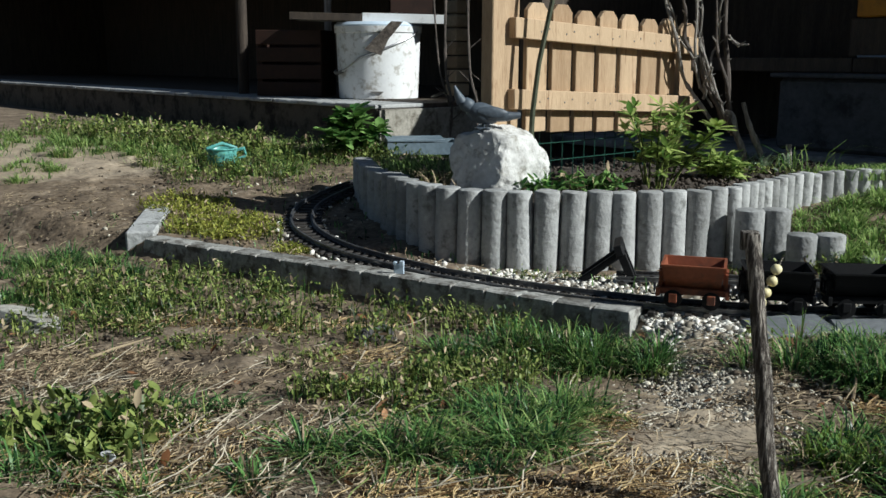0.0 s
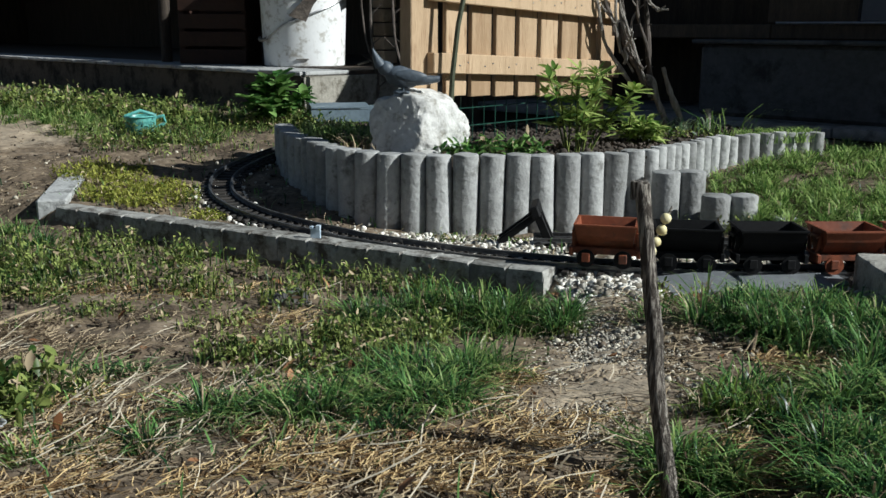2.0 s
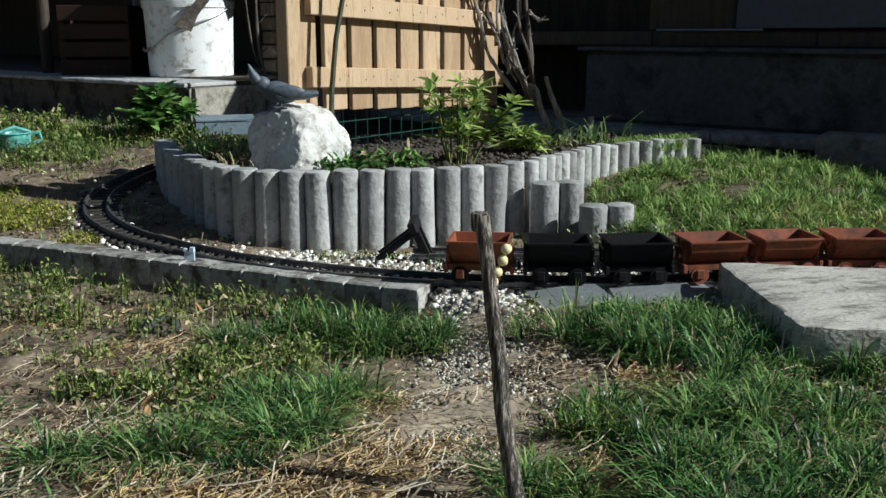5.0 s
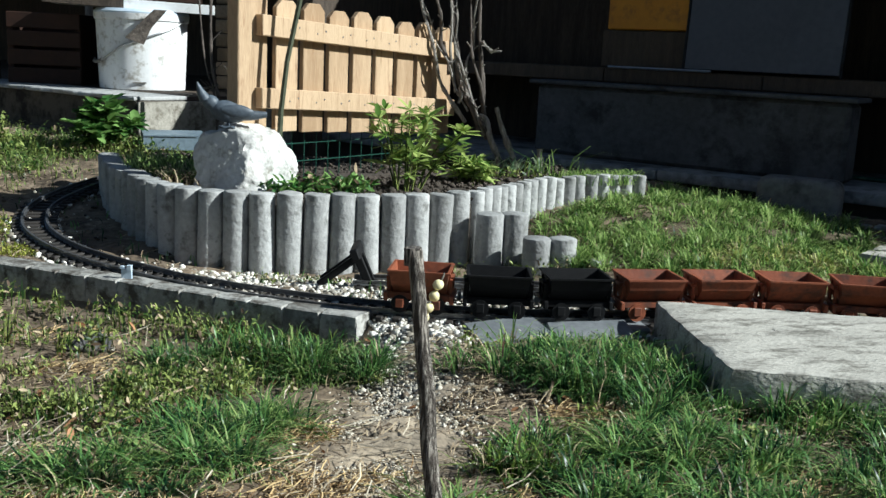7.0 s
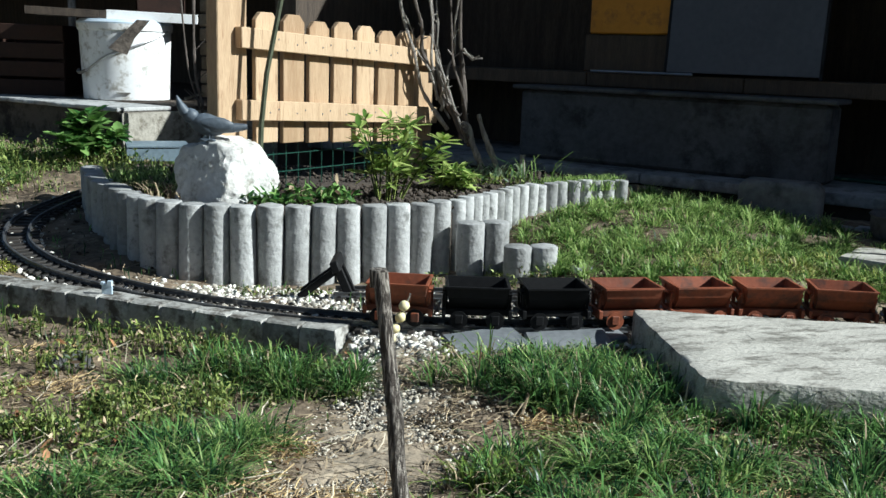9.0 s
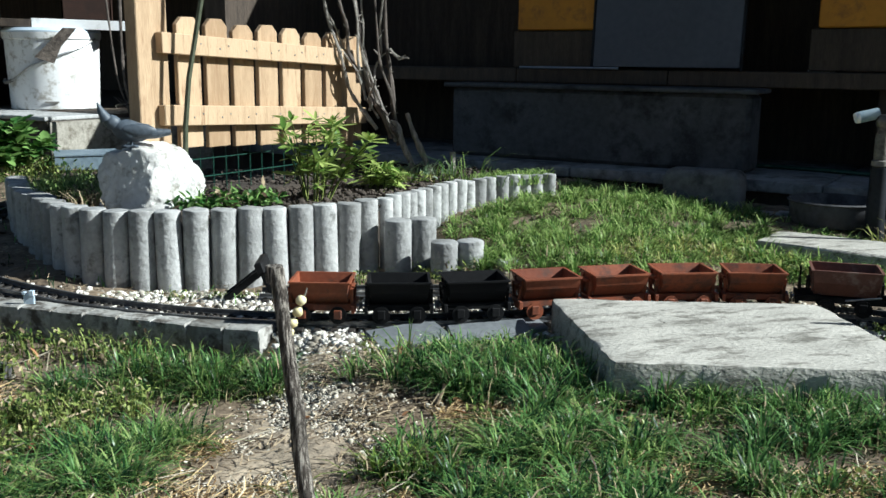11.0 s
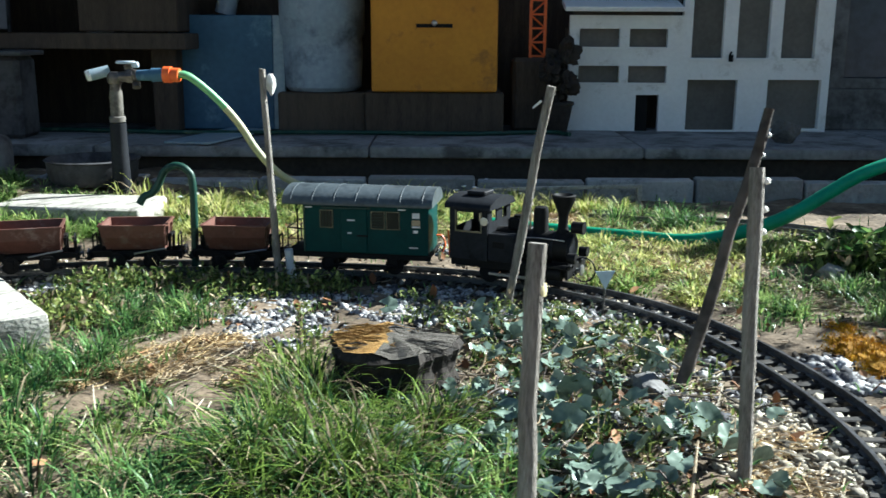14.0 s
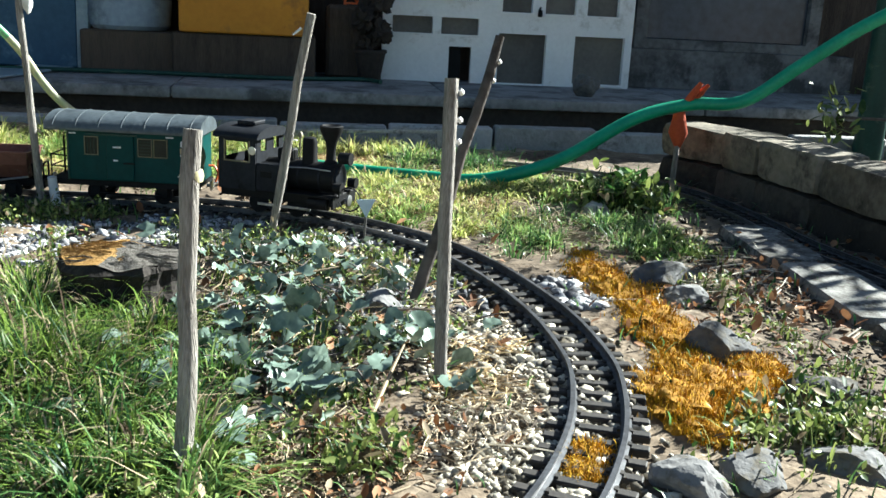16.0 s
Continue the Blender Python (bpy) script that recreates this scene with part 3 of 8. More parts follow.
FAR_TRACK = smooth_path([(1.95, -0.24, 0), (2.09, -0.07, 0), (2.24, 0.07, 0), (2.36, 0.22, 0), (2.40, 0.40, 0), (2.36, 0.60, 0), (2.25, 0.86, 0)], 8)
build_track("outer_track", FAR_TRACK, "thin model railway track beside the low wall")


# ---- concrete edgings ----
def palisade_mesh(height, seed, r=0.0246):
    """A cast concrete post with a crisp, slightly chipped rim and faint unevenness down its side."""
    bm = lathe([(r, -0.07), (r, height - 0.0045), (r * 0.975, height - 0.0012), (r * 0.91, height)], 18)
    bmesh.ops.subdivide_edges(bm, edges=[e for e in bm.edges if abs(e.verts[0].co.z - e.verts[1].co.z) > 0.03], cuts=4)
    for v in bm.verts:
        q = v.co * 45 + Vector((seed, 0, 0))
        v.co += Vector((v.co.x, v.co.y, 0)) * (0.006 * noise.noise(q) + 0.005 * noise.noise(q * 3.1))
        if v.co.z > height - 0.01:
            v.co.z += 0.0016 * noise.noise(q * 1.4)
    return finish(bm, 38)


edging = thing("palisade_edging", "curved row of grey concrete palisades holding a raised bed", "edging")
PAL = [palisade_mesh(0.132, k * 3.7) for k in range(5)]
SLIM = [palisade_mesh(0.130, k * 2.9, 0.0176) for k in range(5)]
for me in PAL + SLIM:
    me.materials.append(CONCRETE)
BED_FRONT = smooth_path([(-0.195, 2.403, 0), (-0.161, 2.228, 0), (-0.103, 2.052, 0), (-0.044, 1.925, 0), (0.020, 1.847, 0), (0.127, 1.803, 0), (0.234, 1.798, 0), (0.342, 1.803, 0), (0.425, 1.812, 0), (0.495, 1.834, 0), (0.548, 1.866, 0)], 6)
BED_RIGHT = smooth_path([(0.583, 1.896, 0), (0.64, 1.958, 0), (0.718, 2.040, 0), (0.803, 2.118, 0), (0.905, 2.172, 0), (1.005, 2.203, 0), (1.105, 2.228, 0)], 6)
rng = random.Random(4)
for row in (BED_FRONT, BED_RIGHT):
    total, s, i = lengths(row)[-1], 0.0, 0
    while s <= total:
        p, d = at_length(row, min(s, total - 1e-4))
        up = 0.0 if row is BED_FRONT else 0.006 * math.sin(i) * 0.3
        part("palisade", (PAL if row is BED_FRONT else SLIM)[rng.randrange(5)], CONCRETE, edging, m=Matrix.Translation((p.x, p.y, up + rng.uniform(-0.002, 0.002))) @ pose(0, 0, 0, rng.uniform(-1.5, 1.5), rng.uniform(-1.5, 1.5), rng.uniform(0, 360)))
        s += 0.0496 if row is BED_FRONT else 0.0356
        i += 1
low = thing("palisade_steps", "short grey concrete palisades stepping down beside the bed", "edging")
for x, y, h in ((0.592, 1.816, 0.096), (0.645, 1.823, 0.096), (0.671, 1.752, 0.060), (0.724, 1.753, 0.060)):
    part("palisade", palisade_mesh(h, x * 40, 0.0275), CONCRETE, low, m=Matrix.Translation((x, y, 0)))
solid("stone_block", box(0.768, 0.818, 1.70, 1.76, -0.02, 0.024, 0.005), CONCRETE, "small flat grey concrete block in the grass", "stone", smooth=0)

kerb = thing("notched_kerb", "grey concrete kerb of short notched blocks along the track", "edging")
K0, K1 = Vector((-0.610, 1.935, 0)), Vector((0.275, 1.362, 0))
KD = (K1 - K0).normalized()
KN = Vector((-KD.y, KD.x, 0))
n_k = 17
KW = (K1 - K0).length / n_k


def kerb_block(seed):
    """A short kerb length with a small V cut at each end of its top front edge."""
    bm = bmesh.new()
    cols = [0.0003, 0.0035, 0.012, 0.02, 0.03, 0.04, KW - 0.0035, KW - 0.0003]
    rows = [("low", 0.0, -0.085), ("mid", 0.0, -0.004), ("lip", 0.0015, 0.0112), ("top", 0.005, 0.013), ("top", 0.017, 0.0135), ("top", 0.034, 0.013), ("top", 0.048, 0.012), ("back", 0.05, 0.009), ("back", 0.05, -0.085)]
    grid = []
    for kind, y, z in rows:
        line = []
        for j, x in enumerate(cols):
            dz = 0.0
            if j in (0, len(cols) - 1) and y < 0.012 and z > 0.0:
                dz = -0.012 * (1 - y / 0.012)
            n = noise.noise((seed * 5.1 + x * 45, y * 60 + z * 50, seed))
            line.append(bm.verts.new((x, y + (0.0016 * n if y < 0.012 else 0.0), z + dz + (0.0016 * n if z > 0 else 0.0))))
        grid.append(line)
    for a, b in zip(grid, grid[1:]):
        for j in range(len(cols) - 1):
            bm.faces.new((a[j], a[j + 1], b[j + 1], b[j]))
    bm.faces.new([r[0] for r in grid])
    bm.faces.new([r[-1] for r in grid][::-1])
    return bm


for i in range(n_k):
    part("kerb_block", kerb_block(i * 1.7), KERB, kerb, m=Matrix.Translation(K0 + KD * KW * i + KN * (0.0012 * math.sin(i * 2.1))) @ pose(0, 0, 0, 0, 0, math.degrees(math.atan2(KD.y, KD.x))), smooth=0)
solid("kerb_plank", moved(box(-0.03, 0.03, 0.0, 0.34, -0.05, 0.022, 0.004), pose(-0.625, 1.965, 0.0, 2, 0, 8)), CONCRETE, "flat grey concrete strip at the end of the kerb", "edging", smooth=0)


def broken_slab():
    bm = bmesh.new()
    lo, hi = [], []
    corners = [Vector((0.668, 0.985, 0)), Vector((1.040, 0.852, 0)), Vector((1.098, 1.175, 0)), Vector((0.712, 1.305, 0))]
    outline = []
    for a, b in zip(corners, corners[1:] + corners[:1]):
        for k in range(18):
            p = a.lerp(b, k / 18)
            c = min((p - a).length, (p - b).length)
            pull = 0.004 * max(0.0, 1 - c / 0.012)
            mid = Vector((0.88, 1.08, 0))
            outline.append(p + (mid - p).normalized() * (pull + 0.0035 * noise.noise(p * 40) + 0.002 * noise.noise(p * 110)))
    n = len(outline)
    mid = Vector((0.88, 1.08, 0))
    rings = []
    for z, shrink in ((-0.05, 0.0), (0.0, 0.0), (0.03, 0.0), (0.047, 0.0006), (0.0515, 0.003), (0.0528, 0.009), (0.053, 0.05), (0.053, 0.15)):
        rings.append([bm.verts.new((p + (mid - p).normalized() * (shrink + (0.0025 * noise.noise((p.x * 60, p.y * 60, z * 90)) if z < 0.05 else 0.0))).to_tuple()[:2] + (z + 0.0012 * noise.noise((p.x * 50, p.y * 50, 4)) * (z > 0.04),)) for p in outline])
    for a, b in zip(rings, rings[1:]):
        for k in range(n):
            bm.faces.new((a[k], a[(k + 1) % n], b[(k + 1) % n], b[k]))
    bm.faces.new(rings[-1])
    return bm


solid("paving_slab", broken_slab(), SLAB, "thick weathered grey concrete paving slab lying in the grass", "paving slab")
paver = solid("pale_paver", moved(moved(box(-0.16, 0.15, -0.08, 0.08, -0.05, 0.012, 0.005), pose(0, 0, 0, 0, 0, -52)), Matrix.Translation((1.474, 1.590, 0.038))), SLAB, "pale concrete paver below the garden tap", "paving slab")


# ---- raised bed ----
def bed_outline():
    front = [at_length(BED_FRONT, s)[0] for s in np.linspace(0, lengths(BED_FRONT)[-1] - 1e-3, 26)]
    right = [at_length(BED_RIGHT, s)[0] for s in np.linspace(0, lengths(BED_RIGHT)[-1] - 1e-3, 16)]
    return front + right + [Vector((1.05, 2.45, 0)), Vector((0.85, 2.65, 0)), Vector((0.5, 2.72, 0)), Vector((0.1, 2.66, 0)), Vector((-0.1, 2.58, 0))]


def build_bed():
    bm = bmesh.new()
    out = bed_outline()
    mid = Vector((0.36, 2.2, 0))
    rings = []
    for k in range(15):
        f = 1 - k / 15
        rings.append([bm.verts.new((mid.x + (p.x - mid.x) * f, mid.y + (p.y - mid.y) * f, 0.104 + 0.012 * (1 - f) + 0.010 * noise.noise((p.x * f * 18, p.y * f * 18, k * 0.7)) + 0.005 * noise.noise((p.x * f * 50, p.y * f * 50, k)))) for p in out])
    foot = [bm.verts.new((p.x, p.y, -0.05)) for p in out]
    n = len(out)
    for a, b in zip([foot] + rings, rings):
        for k in range(n):
            bm.faces.new((a[k], a[(k + 1) % n], b[(k + 1) % n], b[k]))
    bm.faces.new(rings[-1])
    solid("bed_soil", bm, BED_SOIL, "dark loose soil filling the raised bed", "soil", kind="structure")


build_bed()
rock = lump(1.0, 5, 0.30, (1, 1, 1), 2.3, 1.5)
for v in rock.verts:
    d = v.co.normalized()
    for n, far in (((-0.78, -0.58, 0.2), 0.66), ((0.45, -0.85, 0.25), 0.74), ((0.15, -0.2, 0.97), 0.86), ((0.9, 0.1, 0.4), 0.86)):
        n = Vector(n).normalized()
        v.co -= n * max(0.0, v.co.dot(n) - far) * 0.9
    v.co *= 1 - 0.20 * max(0.0, 1 - (d - Vector((0.62, -0.74, -0.2)).normalized()).length / 0.5)
    v.co *= 1 + 0.035 * noise.noise(d * 9) + 0.02 * noise.noise(d * 21)
rock = moved(rock, Matrix.Diagonal((0.108, 0.085, 0.088, 1)))
solid("white_rock", moved(rock, pose(0.122, 1.985, 0.158, 0, 4, 10)), LIMESTONE, "rough white limestone boulder in the raised bed", "rock", smooth=60)


def build_bird():
    b = [lump(1.0, 3, 0.08, (0.036, 0.019, 0.022), 1.0)]
    b[0] = moved(b[0], pose(0.0, 0, 0.030, 0, 12, 0))
    b.append(moved(lump(1.0, 2, 0.06, (0.017, 0.014, 0.015), 4.0), pose(-0.032, 0, 0.047, 0, 0, 0)))
    b.append(tube([(-0.042, 0, 0.052), (-0.052, 0, 0.070), (-0.058, 0, 0.086)], [0.012, 0.007, 0.0015], 8))
    b.append(tube([(0.02, 0, 0.026), (0.05, 0, 0.024), (0.078, 0, 0.026)], [0.014, 0.010, 0.006], 8))
    b.append(moved(lump(1.0, 2, 0.05, (0.034, 0.005, 0.013), 6.0), pose(0.018, -0.017, 0.032, 0, 6, 0)))
    b.append(moved(lump(1.0, 2, 0.05, (0.034, 0.005, 0.013), 6.0), pose(0.018, 0.017, 0.032, 0, 6, 0)))
    for y in (-0.008, 0.008):
        b.append(cylinder((0.0, y, -0.012), (0.004, y, 0.02), 0.0025, sides=6))
    b.append(lump(1.0, 1, 0.1, (0.02, 0.015, 0.005), 2.0))
    return join(*b)


solid("bird_figurine", moved(build_bird(), pose(0.083, 1.965, 0.238, 0, 0, 6)), BIRD, "slate blue bird figurine perched on the white rock", "figurine", smooth=50)


# ---- picket fence ----
F0, F1 = Vector((0.149, 2.030, 0)), Vector((0.648, 2.495, 0))
FENCE = Matrix.Translation(F0) @ pose(0, 0, 0, 0, 0, math.degrees(math.atan2(F1.y - F0.y, F1.x - F0.x)))
FLEN = (F1 - F0).length


def picket_mesh(w, z0, z1, seed):
    """A board with clipped top corners."""
    bm = bmesh.new()
    c = w * 0.24
    shape = [(-w / 2, z0), (w / 2, z0), (w / 2, z1 - c), (w / 2 - c, z1), (-w / 2 + c, z1), (-w / 2, z1 - c)]
    a = [bm.verts.new((x, 0.0, z)) for x, z in shape]
    b = [bm.verts.new((x, 0.012, z)) for x, z in shape]
    bm.faces.new(a)
    bm.faces.new(b[::-1])
    for k in range(6):
        bm.faces.new((a[k], b[k], b[(k + 1) % 6], a[(k + 1) % 6]))
    bmesh.ops.bevel(bm, geom=bm.edges[:], offset=0.0012, segments=1, affect="EDGES")
    return bm


fence = thing("picket_fence", "new pine picket fence panel behind the raised bed", "fence", FENCE)
sag = -0.03 / FLEN
part("post", box(-0.051, 0.030, 0.0115, 0.045, 0.10, 0.56, 0.002), PINE, fence, smooth=0)
for i in range(8):
    x = 0.088 + i * 0.0825
    part("picket", picket_mesh(0.066, 0.225 + sag * x, 0.498 + sag * x + 0.004 * math.sin(i * 2.3), i), PINE, fence, m=Matrix.Translation((x, 0.012, 0)), smooth=0)
for z in (0.440, 0.294):
    bm = box(-0.005, FLEN + 0.01, -0.010, 0.011, z - 0.021, z + 0.021, 0.0015)
    for v in bm.verts:
        v.co.z += sag * v.co.x
    r = part("rail", bm, PINE, fence, smooth=0)
    for i in range(8):
        for k in (-1, 1):
            part("nail", moved(lathe([(0.0022, 0.0), (0.0016, 0.0009)], 7), pose(0.088 + i * 0.0825 + k * 0.013, -0.0102, z + sag * (0.088 + i * 0.0825) + 0.003 * k, 90)), STEEL, r)
part("post", box(FLEN - 0.035, FLEN + 0.0, 0.026, 0.055, 0.10, 0.46, 0.002), PINE, fence, smooth=0)
mesh_fence = thing("wire_mesh", "low dark green wire mesh under the fence", "fence", FENCE @ Matrix.Translation((0, 0.045, 0)))
for i in range(16):
    part("wire", cylinder((0.02 + i * 0.04, 0, 0.08), (0.02 + i * 0.04, 0, 0.26), 0.0013, sides=5), GREEN_IRON, mesh_fence)
for z in (0.15, 0.19, 0.23):
    part("wire", cylinder((0.0, 0, z), (0.66, 0, z), 0.0013, sides=5), GREEN_IRON, mesh_fence)
solid("garden_cane", tube([(0.184, 2.02, 0.10), (0.190, 2.02, 0.266), (0.201, 2.02, 0.369), (0.254, 2.02, 0.64)], [0.0058, 0.0056, 0.0052, 0.005], 8), CANE, "slim olive green plant support cane", "cane")

# ---- things on the terrace ----
def build_bucket():
    m = Matrix.Translation((-0.225, 3.62, 0.23)) @ Matrix.Diagonal((1, 1, 0.86, 1))
    b = thing("large_bucket", "large white plastic bucket with a wire handle", "bucket", m)
    part("body", lathe([(0.142, 0.0), (0.146, 0.004), (0.155, 0.272), (0.160, 0.276), (0.162, 0.300), (0.155, 0.304), (0.150, 0.296), (0.140, 0.012), (0.0, 0.012)], 36, False), WHITE_PLASTIC, b)
    arc = [(0.160 * math.cos(a), 0.160 * math.sin(a), 0.118 + 0.16 * f ** 1.3 - 0.03 * math.sin(math.pi * min(1, f * 2.2))) for f, a in ((k / 16, math.pi * (1.0 + 0.86 * k / 16)) for k in range(17))]
    part("handle", tube(arc, 0.004, 6), STEEL, b, "thin wire handle")
    part("handle_grip", tube(arc[1:5], 0.007, 8), GREY_CARD, b, "dark grip")
    part("label_patch", box(-0.02, 0.025, -0.1525, -0.147, 0.03, 0.034), GREY_CARD, b, "faded grey label")
    part("blue_lid", lathe([(0.160, 0.290), (0.162, 0.306), (0.15, 0.318), (0.0, 0.320)], 32, False), TAG, b, "pale blue lid")


build_bucket()
board = thing("board_table", "weathered board laid across the bucket as a table", "table", TERRACE @ Matrix())
board.matrix_basis = Matrix.Translation((-0.245, 3.58, 0.508)) @ pose(0, 0, 0, 0, 1.2, 0)
part("tabletop", box(-0.29, 0.27, -0.06, 0.20, 0.0, 0.022, 0.002), OLD_WOOD, board, smooth=0)
part("front_lip", box(-0.03, 0.27, -0.067, -0.061, -0.006, 0.026, 0.001), WHITE, board, "white painted edge", smooth=0)
part("front_lip", box(-0.29, -0.031, -0.067, -0.061, -0.004, 0.022, 0.001), DARK_WOOD, board, "dark unpainted edge", smooth=0)
flap = bmesh.new()
tri = [(-0.072, -0.098), (-0.012, -0.118), (0.012, -0.062), (0.062, 0.0), (0.02, 0.0)]
fr, bk = [flap.verts.new((x, 0.0, z)) for x, z in tri], [flap.verts.new((x, 0.006, z)) for x, z in tri]
flap.faces.new(fr)
flap.faces.new(bk[::-1])
for k in range(5):
    flap.faces.new((fr[k], bk[k], bk[(k + 1) % 5], fr[(k + 1) % 5]))
part("corner_flap", moved(flap, Matrix.Translation((0.055, -0.143, -0.004)) @ pose(0, 0, 0, 0, 0, 2)), CUT_WOOD, board, "brown torn board corner hanging down", smooth=0)
solid("storage_box", moved(join(box(-0.08, 0.08, -0.06, 0.06, 0.0, 0.004), box(-0.08, 0.08, -0.06, -0.055, 0.0, 0.09), box(-0.08, 0.08, 0.055, 0.06, 0.0, 0.09), box(-0.08, -0.075, -0.06, 0.06, 0.0, 0.09), box(0.075, 0.08, -0.06, 0.06, 0.0, 0.09)), Matrix.Translation((-0.10, 3.60, 0.530))), TERRACOTTA, "open brown storage box on the board table", "box", smooth=0)
crate = thing("slatted_crate", "brown slatted wooden crate on the terrace", "crate", Matrix.Translation((-0.56, 3.85, 0.23)) @ pose(0, 0, 0, 0, 0, -10))
for z in (0.0, 0.065, 0.13, 0.195):
    part("slat", box(-0.13, 0.13, -0.1, -0.09, z, z + 0.055, 0.002), TERRACOTTA, crate, smooth=0)
for x in (-0.13, 0.11):
    part("side_board", box(x, x + 0.02, -0.089, 0.089, 0.0, 0.25, 0.002), TERRACOTTA, crate, smooth=0)
part("back_board", box(-0.13, 0.13, 0.09, 0.1, 0.0, 0.25, 0.002), TERRACOTTA, crate, smooth=0)
solid("porch_post", cylinder((-0.80, 4.0, 0.2), (-0.80, 4.0, 0.864), 0.022, sides=10), DARK_WOOD, "slim round timber porch post", "post")
solid("porch_post", cylinder((-0.44, 3.9, 0.2), (-0.44, 3.9, 0.864), 0.014, sides=10), OLD_WOOD, "slim round timber porch post", "post")

pillar = thing("brick_pillar", "pillar of pale weathered bricks beside the terrace", "pillar", Matrix.Translation((0.072, 3.86, 0.232)) @ pose(0, 0, 0, 0, 0, 42))
for i in range(13):
    part("brick", box(-0.036, 0.036, -0.034, 0.034, 0.053 * i, 0.053 * i + 0.047, 0.004), material("pale brick", (0.36, 0.26, 0.16), (0.58, 0.44, 0.29), 0.85, 10.0, 80.0, 0.5, vary=0.5) if i == 0 else bpy.data.materials["pale brick"], pillar, m=pose(random.uniform(-0.004, 0.004), random.uniform(-0.004, 0.004), 0, 0, 0, random.uniform(-4, 4)), smooth=0)

# ---- along the shed front (x along the ledge, y towards the wall) ----
def shed(name, bm, mat, label, category, smooth=0, **more):
    return solid(name, moved(bm, HOUSE), mat, label, category, smooth=smooth, **more)


def build_hive(x0, x1, z0, name="bee_hive"):
    h = thing(name, "yellow ochre painted wooden beehive in the shade", "beehive", HOUSE @ Matrix.Translation(((x0 + x1) / 2, 0.0, z0)), "beehives")
    w = (x1 - x0) / 2
    part("body", box(-w, w, -0.16, 0.12, 0.0, 0.30, 0.004), ORANGE_HIVE, h, smooth=0)
    part("lid", box(-w - 0.014, w + 0.014, -0.18, 0.13, 0.303, 0.36, 0.005), ORANGE_HIVE, h, smooth=0)
    part("entrance_slot", box(-0.05, 0.05, -0.163, -0.158, 0.175, 0.185), BLACK, h)
    part("handle_knob", moved(lathe([(0.006, 0.0), (0.008, 0.006), (0.004, 0.010)], 10), pose(0, -0.165, 0.187, 90)), STEEL, h)
    part("stand", box(-w - 0.02, w + 0.02, -0.15, 0.11, -0.118, -0.002, 0.004), DARK_WOOD, h, "dark board hive stand", smooth=0)


build_hive(-0.612, -0.262, 0.228)
build_hive(-2.33, -2.035, 0.505)
build_hive(-1.40, -1.165, 0.505)
shelf = thing("hive_shelf", "dark board shelf carrying the beehives", "shelf", HOUSE)
for x in (-3.3, -2.32, -1.81):
    part("board", box(x, {-3.3: -2.323, -2.32: -1.813, -1.81: -1.12}[x], -0.18, 0.13, 0.34, 0.384, 0.003), DARK_WOOD, shelf, smooth=0)
for x in (-3.2, -1.24):
    part("leg", box(x, x + 0.07, -0.1, 0.1, 0.1085, 0.3395, 0.003), DARK_WOOD, shelf, smooth=0)
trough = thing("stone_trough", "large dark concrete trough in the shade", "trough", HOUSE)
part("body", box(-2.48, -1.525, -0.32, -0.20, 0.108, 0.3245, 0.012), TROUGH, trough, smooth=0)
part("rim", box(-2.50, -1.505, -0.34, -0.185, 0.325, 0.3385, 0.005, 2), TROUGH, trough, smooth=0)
sheet = thing("glass_panel", "dimmed translucent sheet leaning on the shelf", "panel", HOUSE @ pose(0, -0.19, 0.385, -4))
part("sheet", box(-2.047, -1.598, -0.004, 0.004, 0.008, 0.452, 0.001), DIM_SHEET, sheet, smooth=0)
for x in (-2.055, -1.5975):
    part("edge_strip", box(x, x + 0.0075, -0.006, 0.006, 0.0, 0.46, 0.001), GREY_PAINT, sheet, smooth=0)
shed("metal_rod", cylinder((-2.297, -0.20, 0.388), (-1.96, -0.20, 0.388), 0.004, sides=8), STEEL, "thin bright metal rod lying on the shelf", "rod")
panel = thing("blue_panel", "blue painted sheet leaning by the shed wall", "panel", HOUSE @ pose(0, -0.03, 0.109, -3))
part("sheet", box(-1.21, -0.906, -0.012, 0.012, 0.0, 0.327, 0.003), BLUE_SHEET, panel, smooth=0)
part("edge_strip", box(-0.905, -0.872, -0.018, 0.012, 0.0, 0.327, 0.002), BLUE_GREY, panel, "paler blue edge strip", smooth=0)
barrel = thing("plastic_barrel", "pale blue plastic barrel on a dark plinth", "barrel", HOUSE @ Matrix.Translation((-0.765, 0.0, 0.222)))
part("body", lathe([(0.100, 0.0), (0.112, 0.012), (0.118, 0.12), (0.115, 0.15), (0.124, 0.165), (0.124, 0.30), (0.115, 0.40), (0.0, 0.41)], 28), PALE_BLUE, barrel)
part("plinth", box(-0.12, 0.13, -0.1, 0.1, -0.112, -0.002, 0.004), DARK_WOOD, barrel, "dark plinth", smooth=0)
shed("drain_pipe", tube([(-1.06, 0.06, 0.44), (-1.03, 0.06, 0.56), (-1.00, 0.08, 0.9)], 0.03, 12), PALE_BLUE, "pale plastic pipe rising behind the panel", "pipe", smooth=50)

lattice = thing("lattice_mast", "orange plastic lattice mast against the shed", "mast", HOUSE @ Matrix.Translation((-0.135, 0.02, 0.318)))
for x in (-0.021, 0.021):
    part("upright", box(x - 0.004, x + 0.004, -0.004, 0.004, 0.0, 0.42), ORANGE, lattice)
